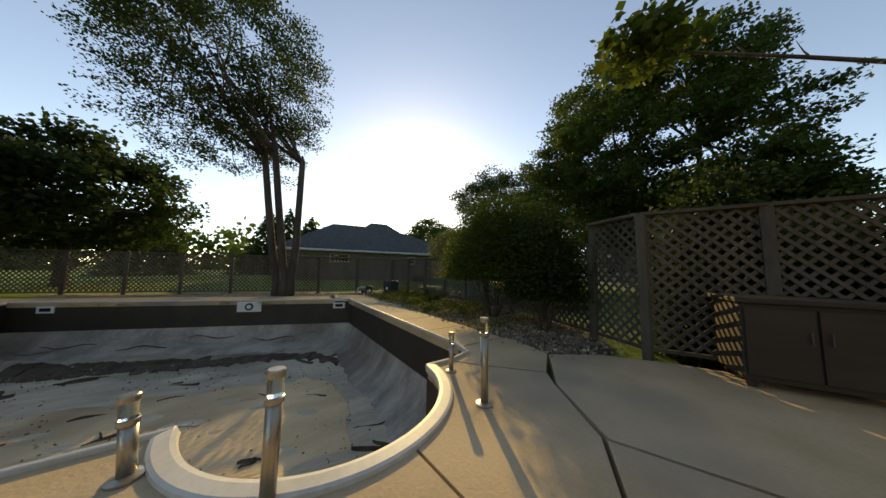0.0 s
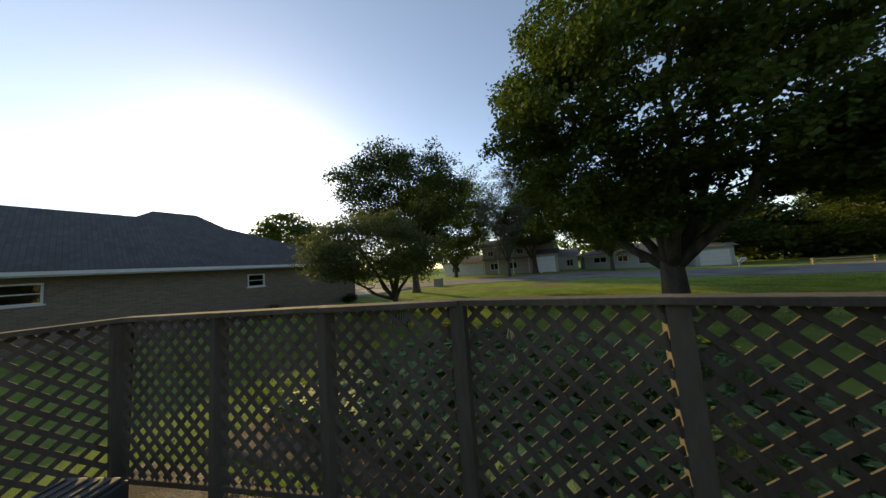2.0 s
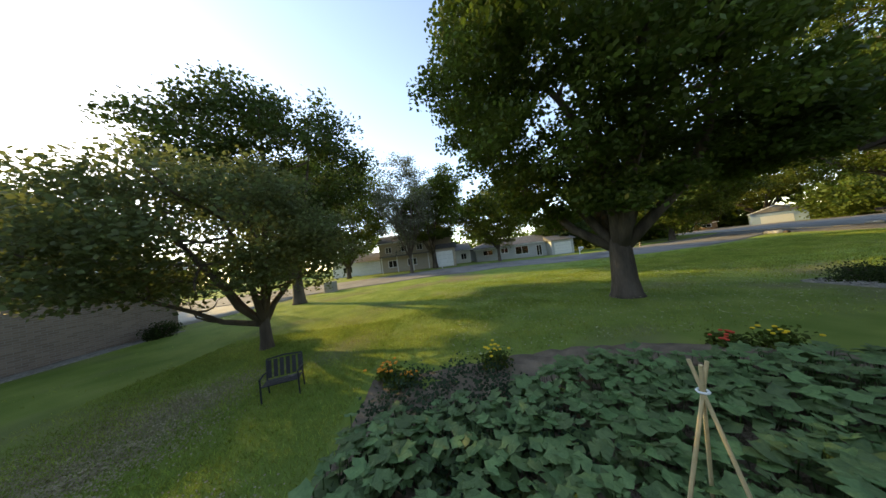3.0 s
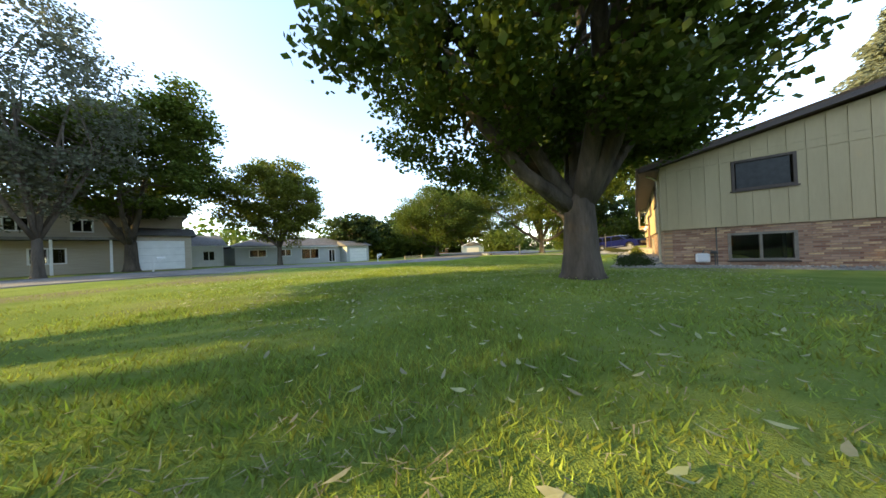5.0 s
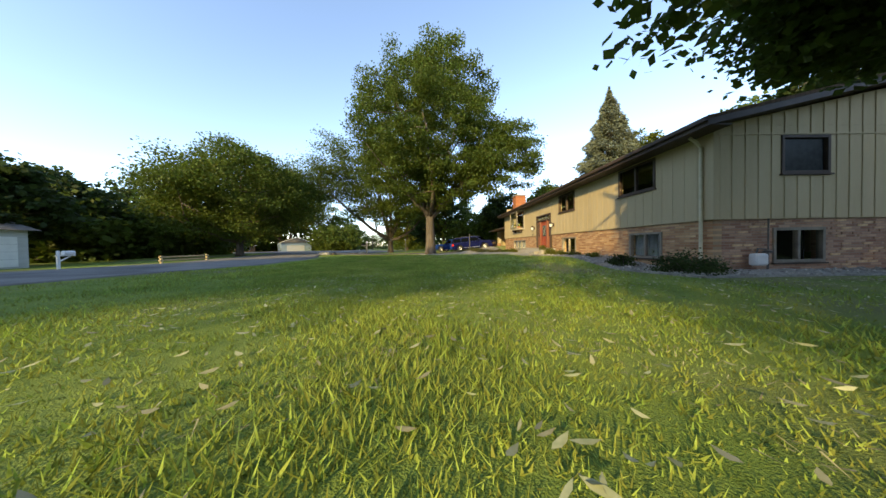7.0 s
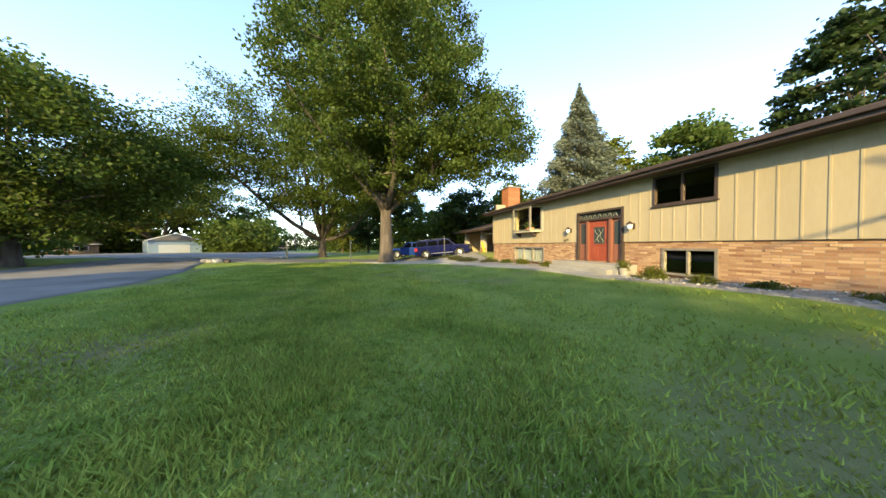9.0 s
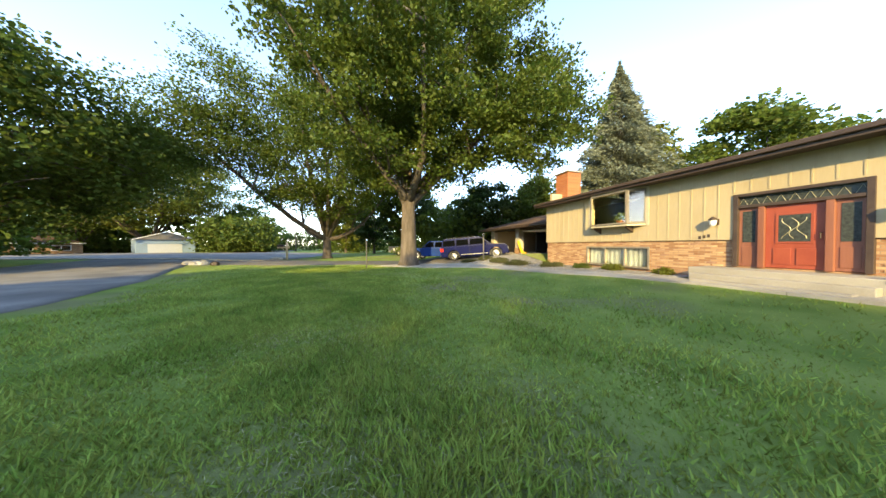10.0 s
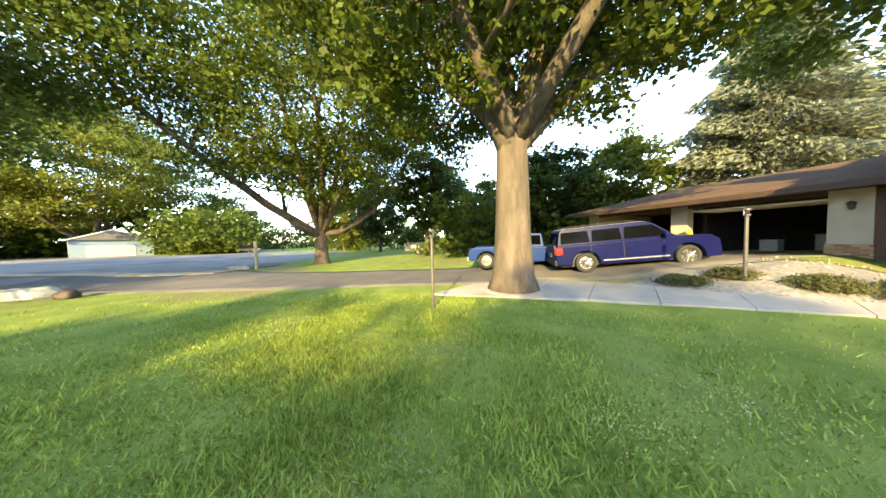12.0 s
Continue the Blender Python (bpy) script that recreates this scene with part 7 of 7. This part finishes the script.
# ---- vegetable garden ----
sheet("garden_bed", [(1.95, -15.5), (1.6, -12.5), (1.75, -10.5), (2.6, -8.0)], [(8.4, -15.5), (7.9, -12.5), (7.9, -10.5), (8.2, -8.0)], SOIL, "dark soil bed with squash vines and marigolds", "garden bed", 40, 40, 0.03, rough=0.02)
SQUASH = mat("squash_leaf", (0.085, 0.155, 0.05), (0.16, 0.25, 0.085), rough=0.6, scale=9, fine=5, island=0.3, thin=0.3, bump=0.4)
# lobed leaves on stalks, each a shallow cup
n_l = 4300
V, F = [], []
cx = rng.uniform(2.6, 7.85, n_l * 3)
cy_ = rng.uniform(-15.3, -8.4, n_l * 3)
dens = np.array([noise.noise(Vector((a * 0.35, b * 0.35, 3.1))) for a, b in zip(cx, cy_)])
ok = (dens > -0.33) & ((cx > 3.2) | (cy_ > -13.2)) & (cx > 2.5 + 0.25 * np.abs(cy_ + 11.5))
cx, cy_ = cx[ok][:n_l], cy_[ok][:n_l]
for x, y in zip(cx, cy_):
    r = rng.uniform(0.05, 0.112)
    z = float(G(x, y)) + rng.uniform(0.1, 0.42) + 0.12 * noise.noise(Vector((x * 0.6, y * 0.6, 0)))
    m = Matrix.Translation((x, y, z)) @ pose(0, 0, 0, rng.normal(0, 13), rng.normal(0, 13), rng.uniform(0, 360))
    k0 = len(V)
    V.append(tuple(m @ Vector((0, 0, -r * 0.1))))
    for ring_k in (0.55, 1.0):
        for k in range(15):
            an = 2 * math.pi * (k + 0.5) / 15 + math.pi
            rad = ring_k * r * (1.0 + 0.16 * math.cos(5 * an)) * (0.55 if k in (0, 14) else 1) * rng.uniform(0.95, 1.05)
            V.append(tuple(m @ Vector((rad * math.cos(an), rad * math.sin(an), r * (0.06 * ring_k * math.cos(5 * an) + (0.03 if ring_k < 1 else -0.09)) + rng.normal(0, 0.03) * r))))
    F += [(k0, k0 + 1 + k, k0 + 2 + k) for k in range(14)]
    for k in range(14):
        p0, p1, q0, q1 = k0 + 1 + k, k0 + 2 + k, k0 + 16 + k, k0 + 17 + k
        F += [(p0, q0, q1), (p0, q1, p1)]
    k1 = len(V)
    for d in ((0.008, 0), (-0.008, 0.006), (0, -0.008)):
        V.append((x + d[0], y + d[1], z - r * 0.15))
    V.append((x + rng.normal(0, 0.05), y + rng.normal(0, 0.05), float(G(x, y)) + 0.01))
    F += [(k1, k1 + 1, k1 + 3), (k1 + 1, k1 + 2, k1 + 3), (k1 + 2, k1, k1 + 3)]
tagged(raw_mesh("squash_vines", V, F, SQUASH, smooth=True), "sprawling squash vines with broad lobed leaves", "squash plants", kind="stuff")
v, f = leaves(np.stack([rng.uniform(1.9, 4.4, 60), rng.uniform(-15.3, -12.8, 60), np.full(60, -0.22)], 1), 3600, (0.14, 0.14, 0.08), 0.06)
tagged(raw_mesh("low_herbs", v, f, LEAF_B), "low grey-green herbs at the bed's edge", "herbs", kind="stuff")


def flowers(x, y, colour, n, r, h, label):
    z = float(G(x, y))
    t = thing("flower_clump", label, "flowers", x, y, z, group="flowers at the bed's edge")
    v, f = leaves(np.stack([rng.normal(0, r * 0.5, 12), rng.normal(0, r * 0.5, 12), np.full(12, h * 0.45)], 1), 420, (r * 0.3, r * 0.3, h * 0.25), 0.07)
    v[:, 2] = np.abs(v[:, 2])
    raw_mesh("foliage", v, f, LEAF, t)
    bm = bmesh.new()
    for k in range(n):
        p = (rng.normal(0, r * 0.55), rng.normal(0, r * 0.55), h * rng.uniform(0.75, 1.1))
        for q in range(6):
            an = 2 * math.pi * q / 6
            bmesh.ops.create_icosphere(bm, subdivisions=1, radius=0.016, matrix=Matrix.Translation((p[0] + 0.018 * math.cos(an), p[1] + 0.018 * math.sin(an), p[2])))
    part("blossoms", bm, colour, t)


ORANGE = mat("orange_petal", (0.75, 0.22, 0.01), (0.8, 0.32, 0.02), rough=0.6, scale=30)
YELLOW = mat("yellow_petal", (0.8, 0.5, 0.01), (0.82, 0.58, 0.03), rough=0.6, scale=30)
RED = mat("red_petal", (0.55, 0.05, 0.02), (0.6, 0.08, 0.03), rough=0.6, scale=30)
flowers(2.0, -15.2, ORANGE, 16, 0.22, 0.3, "orange marigolds at the bed's edge")
flowers(2.15, -14.8, ORANGE, 9, 0.2, 0.22, "orange marigolds at the bed's edge")
flowers(2.05, -13.2, YELLOW, 14, 0.22, 0.42, "tall yellow marigolds at the bed's edge")
flowers(2.6, -8.6, YELLOW, 10, 0.25, 0.4, "yellow flowers at the far end of the bed")
flowers(2.35, -9.2, RED, 10, 0.22, 0.3, "rust-red flowers at the far end of the bed")
stakes = thing("plant_stakes", "three tied wooden plant stakes in the squash bed", "plant stakes", 4.95, -12.4, float(G(4.95, -12.4)))
for k in range(3):
    an = 2 * math.pi * k / 3 + 0.4
    part("stake", tube(bmesh.new(), [(0.28 * math.cos(an), 0.28 * math.sin(an), -0.05), (-0.05 * math.cos(an), -0.05 * math.sin(an), 1.25)], [0.013, 0.011], 6), YWOOD, stakes)
part("string", tube(bmesh.new(), [(0.03 * math.cos(a), 0.03 * math.sin(a), 1.06) for a in np.linspace(0, 6.2, 9)], [0.008] * 9, 5), WHITE, stakes)

FEATHER = leaf_mat("feathery_leaf", (0.12, 0.17, 0.06), (0.19, 0.25, 0.10))
for x, y, h_ in ((7.2, -10.4, 0.85), (6.6, -10.9, 0.7), (5.89, -10.62, 0.80), (6.16, -11.47, 0.90), (5.11, -9.40, 0.70), (4.77, -9.87, 0.85), (6.36, -12.23, 0.75), (6.22, -10.58, 0.80)):
    shrub("feathery light-green vegetable plant in the bed", x, y, 0.42, 0.42, h_, FEATHER, n=2600, size=0.05, clumps=40, name="vegetable_plant", group="tall plants in the bed", stems=3)
for x, y, r_ in ((1.35, -26.55, 0.8), (-3.8, -25.95, 0.6)):
    shrub("low dark clipped shrub by the brick wall", x, y, r_, r_, 0.7, LEAF_D, n=2500, size=0.07, clumps=30, group="shrubs by the brick house")

# worn, dead turf beside the brick house, and the stone strip at the foot of its wall
THATCH = mat("dead_turf", (0.25, 0.20, 0.12), (0.42, 0.35, 0.23), rough=0.95, scale=3, island=0.12)
worn = np.concatenate([along(pts_, 130) for pts_ in ([(6.6, -21.2), (4.4, -20.7), (2.9, -19.9), (1.7, -18.7), (0.7, -18.2)], [(5.0, -19.6), (3.9, -19.2), (3.0, -18.4)], [(6.4, -17.6), (5.1, -16.9), (4.5, -16.6)])])
worn = worn + rng.normal(0, 0.3, worn.shape)
v, f = leaves(np.column_stack([worn, G(worn[:, 0], worn[:, 1]) + 0.03]), 34000, (0.3, 0.3, 0.006), 0.024)
tagged(raw_mesh("dead_turf", v, f, THATCH), "patchy dead turf and bare soil in the lawn", "dead grass", kind="stuff")
ca_, sa_ = math.cos(radians(-7.35)), math.sin(radians(-7.35))
edge_ = lambda q: [(-5.0 + u * ca_ - q * sa_, -26.5 + u * sa_ + q * ca_) for u in (0.3, 6.0, 12.0, 18.4)]
sheet("gravel_strip", edge_(0.75), edge_(0.02), GRAVEL, "grey stone strip along the foot of the brick wall", "gravel strip", 60, 5, 0.03, rough=0.012)

# dry, thin patches of the front lawn
dry_c = np.array([(-14.2, 12.2), (-12.9, 12.0), (-10.2, 14.6), (-9.6, 11.9), (-7.9, 15.4), (-11.6, 16.0), (-12.2, 22.4), (-10.6, 22.2), (-10.4, 20.8), (-12.6, 3.6), (-10.7, 3.4), (-9.0, 9.8), (-13.4, 24.8), (-8.6, 19.6)])
pk = rng.integers(0, len(dry_c), 900)
P = dry_c[pk] + rng.normal(0, 1, (900, 2)) * np.array([0.45, 0.28]) * (0.6 + 0.5 * (pk % 3))[:, None]
v, f = leaves(np.column_stack([P, G(P[:, 0], P[:, 1]) + 0.045]), 9000, (0.26, 0.26, 0.01), 0.02)
tagged(raw_mesh("dry_patches", v, f, mat("dry_lawn", (0.30, 0.29, 0.12), (0.44, 0.41, 0.20), rough=0.95, scale=3, island=0.2, spec=0.1)), "straw-coloured dry patches in the front lawn", "dead grass", kind="stuff")

# weeds and leaf litter by the pool
for x, y, r_, h_, lf in ((9.35, -13.6, 0.28, 0.4, LEAF), (9.05, -13.1, 0.26, 0.38, LEAF_Y), (9.2, -12.2, 0.3, 0.42, LEAF), (8.9, -11.4, 0.26, 0.45, LEAF_B), (9.6, -12.9, 0.22, 0.25, LEAF_Y), (9.5, -11.2, 0.3, 0.36, LEAF), (8.8, -12.6, 0.24, 0.4, LEAF), (9.9, -13.9, 0.2, 0.22, LEAF_Y)):
    shrub("leafy green weed growing in the gravel bed", x, y, r_, r_, h_, lf, n=900, size=0.06, clumps=24, name="weed", group="weeds in the bed", stems=3)
v, f = leaves(np.stack([rng.uniform(8.7, 10.7, 90), rng.uniform(-14.2, -8.5, 90), np.full(90, 0.05)], 1), 9500, (0.15, 0.15, 0.08), 0.055)
v2, f2 = leaves(np.stack([rng.uniform(8.8, 10.7, 260), rng.uniform(-13.5, -7.2, 260), np.full(260, 0.015)], 1), 4500, (0.16, 0.16, 0.016), 0.042)
f = np.concatenate([f, f2 + len(v)])
v = np.concatenate([v, v2])
v[:, 2] = np.maximum(v[:, 2], -0.03)
tagged(raw_mesh("weeds", v, f, LEAF_Y), "low green weeds between the deck and fence", "weeds", kind="stuff")
LITTER = mat("leaf_litter", (0.17, 0.135, 0.085), (0.45, 0.38, 0.28), rough=0.9, scale=3, island=0.5)
v, f = leaves(np.stack([rng.uniform(8.4, 10.8, 400), rng.uniform(-14.5, -5.5, 400), np.full(400, 0.004)], 1), 20000, (0.2, 0.2, 0.014), 0.045)
tagged(raw_mesh("leaf_litter", v, f, LITTER), "dry leaves and wood chips beside the deck", "leaf litter", kind="stuff")
v, f = leaves(np.stack([rng.uniform(12.2, 19.5, 260), rng.uniform(-14.5, -6.5, 260), np.full(260, -1.5)], 1), 1500, (0.4, 0.2, 0.012), 0.045)
tagged(raw_mesh("pool_debris", v, f, LITTER), "dead leaves and dirt on the pool floor", "debris", kind="stuff")

# ---- grass and fallen leaves on the front lawn ----
lane = along([(1, -15), (-2, -13.5), (-5.2, -11), (-8, -7), (-10.5, 1.5), (-12.4, 8), (-14, 14.5), (-14.8, 21), (-16, 28)], 400)
nb_ = 680000
pick = rng.integers(0, 400, nb_)
off = rng.normal(0, 1, (nb_, 2)) * rng.choice([1.1, 2.4, 5.0], nb_, p=[0.32, 0.44, 0.24])[:, None]
P = lane[pick] + off
keep = (P[:, 0] < -2.3) | (P[:, 1] < -2.2)
keep &= P[:, 0] > np.interp(P[:, 1], [17, 23, 31], [-20.5, -22.6, -25.5])
keep &= ~((P[:, 0] > 1.5) & (P[:, 1] > -15.6))
walk_x = lambda y: np.interp(y, [12, 18, 22.5, 24, 26.3, 27.15, 29.2, 31], [-2.4, -3.75, -4.75, -6.4, -8.2, -9.65, -12.65, -14])
keep &= ~((P[:, 1] > 12) & (P[:, 0] > walk_x(P[:, 1])))
keep &= P[:, 1] < 29 + (-12 - P[:, 0]) * 0.45
P = P[keep]
m_ = len(P)
z = G(P[:, 0], P[:, 1]) + 0.03 * np.sin(P[:, 0] * 0.7 + np.cos(P[:, 1] * 0.5)) * np.cos(P[:, 1] * 0.6)
h = rng.uniform(0.03, 0.085, m_) * (0.75 + 0.3 * np.sin(P[:, 0] * 1.9 + 1.3 * np.cos(P[:, 1] * 1.7)) + 0.3 * np.sin(P[:, 0] * 17 + 3 * np.cos(P[:, 1] * 5)) * np.sin(P[:, 1] * 15 + 3 * np.cos(P[:, 0] * 6)))
far_ = step(-4, 4, P[:, 1])
h = h * (1 + 0.6 * far_)
w = rng.uniform(0.0026, 0.005, m_) * (1 + 1.4 * far_) + 0.0011 * np.minimum(np.linalg.norm(off[keep], axis=1), 6)
an = rng.uniform(0, 2 * math.pi, m_)
ln = rng.normal(0, 0.55, (m_, 2)) * h[:, None]
base = np.stack([P[:, 0], P[:, 1], z - 0.01], 1)
s = np.stack([np.cos(an) * w, np.sin(an) * w, np.zeros(m_)], 1)
tip = base + np.stack([ln[:, 0], ln[:, 1], h], 1)
V = np.stack([base - s, base + s, tip], 1).reshape(-1, 3)
tagged(raw_mesh("grass", V, np.arange(3 * m_).reshape(-1, 3), BLADE), "short uneven grass blades of the front lawn", "grass", kind="stuff")
n_2 = 110000
P = np.stack([rng.uniform(-2.5, 7.5, n_2), rng.uniform(-21.5, -15.7, n_2)], 1)
P = P[np.sin(P[:, 0] * 1.1 + 2 * np.cos(P[:, 1] * 0.9)) * np.sin(P[:, 1] * 1.4) + rng.normal(0, 0.5, n_2) > -0.45]
m_ = len(P)
z = G(P[:, 0], P[:, 1]) + 0.03 * np.sin(P[:, 0] * 0.7 + np.cos(P[:, 1] * 0.5)) * np.cos(P[:, 1] * 0.6)
h, w, an = rng.uniform(0.03, 0.08, m_), rng.uniform(0.004, 0.008, m_), rng.uniform(0, 2 * math.pi, m_)
ln = rng.normal(0, 0.55, (m_, 2)) * h[:, None]
base = np.stack([P[:, 0], P[:, 1], z - 0.01], 1)
s = np.stack([np.cos(an) * w, np.sin(an) * w, np.zeros(m_)], 1)
V = np.stack([base - s, base + s, base + np.stack([ln[:, 0], ln[:, 1], h], 1)], 1).reshape(-1, 3)
tagged(raw_mesh("side_grass", V, np.arange(3 * m_).reshape(-1, 3), BLADE), "patchy grass blades of the side lawn", "grass", kind="stuff")
# dry stalks lying in the grass
STRAW = mat("dry_stalk", (0.24, 0.21, 0.10), (0.42, 0.38, 0.22), rough=0.85, scale=3, island=0.3, thin=0.2)
n_s = 60000
P = lane[rng.integers(0, 400, n_s)] + rng.normal(0, 1, (n_s, 2)) * rng.choice([0.9, 2.4, 4.5], n_s, p=[0.45, 0.35, 0.2])[:, None]
patch = np.sin(P[:, 0] * 1.3 + 2 * np.cos(P[:, 1] * 0.7)) * np.sin(P[:, 1] * 1.1 + np.cos(P[:, 0] * 1.9))
keep = (((P[:, 0] < -2.3) | (P[:, 1] < -2.2)) & (P[:, 0] > -20.5) & ~((P[:, 0] > 1.5) & (P[:, 1] > -15.6)) & (P[:, 1] < 28 + (-12 - P[:, 0]) * 0.45)
        & ~((P[:, 1] > 12) & (P[:, 0] > walk_x(P[:, 1]) - 0.1)) & (patch + rng.normal(0, 0.3, n_s) > 0.05))
P = P[keep]
m_ = len(P)
z = G(P[:, 0], P[:, 1]) + 0.03 * np.sin(P[:, 0] * 0.7 + np.cos(P[:, 1] * 0.5)) * np.cos(P[:, 1] * 0.6) + rng.uniform(0.015, 0.05, m_)
an, L_, w = rng.uniform(0, 2 * math.pi, m_), rng.uniform(0.03, 0.085, m_), rng.uniform(0.002, 0.0045, m_)
d = np.stack([np.cos(an), np.sin(an), rng.normal(0, 0.3, m_)], 1) * L_[:, None]
s = np.stack([-np.sin(an) * w, np.cos(an) * w, np.zeros(m_)], 1)
base = np.stack([P[:, 0], P[:, 1], z], 1)
V = np.stack([base - s - d / 2, base + s - d / 2, base + d / 2], 1).reshape(-1, 3)
tagged(raw_mesh("dry_grass", V, np.arange(3 * m_).reshape(-1, 3), STRAW), "pale dry stalks lying in the lawn", "dry grass", kind="stuff")
FALLEN = mat("fallen_leaf", (0.30, 0.32, 0.15), (0.50, 0.47, 0.27), rough=0.7, scale=4, island=0.35, thin=0.2)
n_f = 3600
P = np.stack([rng.uniform(-12, 1.5, n_f), rng.uniform(-14, 1, n_f)], 1)
P = P[(P[:, 0] < -2.2) | (P[:, 1] < -2.2)]
z = G(P[:, 0], P[:, 1]) + 0.055
V, F = [], []
for (x, y), zz in zip(P, z):
    L_, an, wd = rng.uniform(0.045, 0.11), rng.uniform(0, 6.28), rng.uniform(0.18, 0.34)
    m = Matrix.Translation((x, y, zz)) @ pose(0, 0, 0, rng.normal(0, 11), rng.normal(0, 11), math.degrees(an))
    k0 = len(V)
    for u, ww, hh in ((-0.5, 0.0, 0.006), (-0.2, 1, 0.0), (0.15, 0.9, 0.001), (0.5, 0.0, 0.009), (0.15, -0.9, 0.0), (-0.2, -1, 0.002)):
        V.append(tuple(m @ Vector((u * L_, ww * wd * L_ * 0.5, hh))))
    F.append(tuple(range(k0, k0 + 6)))
tagged(raw_mesh("fallen_leaves", V, F, FALLEN), "pale narrow fallen leaves lying on the lawn", "fallen leaves", kind="stuff")

# ---- bricks that stand proud of the house walls ----
PROUD = mat("proud_brick", (0.30, 0.15, 0.075), (0.55, 0.38, 0.23), rough=0.9, scale=3, bump=0.3, island=0.35)
brick_bm = cube((-0.15, -0.02, -0.032), (0.15, 0.02, 0.032), 0.006)
brick_me = bpy.data.meshes.new("brick")
brick_bm.to_mesh(brick_me)
brick_bm.free()
brick_me.materials.append(PROUD)


def proud_bricks(n, u0, u1, z0, z1, holes, place):
    for k in range(n):
        row = rng.integers(int(z0 / 0.0792), int(z1 / 0.0792))
        u, z = u0 + 0.34 * rng.integers(1, int((u1 - u0) / 0.34)) + (0.17 if row % 2 else 0.0), row * 0.0792 + 0.0396
        if any(h[0] - 0.2 < u < h[1] + 0.2 and h[2] - 0.1 < z < h[3] + 0.1 for h in holes) or z > z1 - 0.06:
            continue
        b = new("brick", brick_me)
        b.parent = house
        b.matrix_basis = place(u, z)


proud_bricks(150, 0.3, H_L - 0.3, -0.9, BRICK_TOP, front_holes, lambda u, z: pose(0.008 - rng.uniform(0, 0.006), u, z, 0, 0, 90))
proud_bricks(150, 0.4, 8.0, -0.75, BRICK_TOP, gable_holes, lambda u, z: pose(u, 0.012 - rng.uniform(0, 0.006), z, 0, 0, 0))
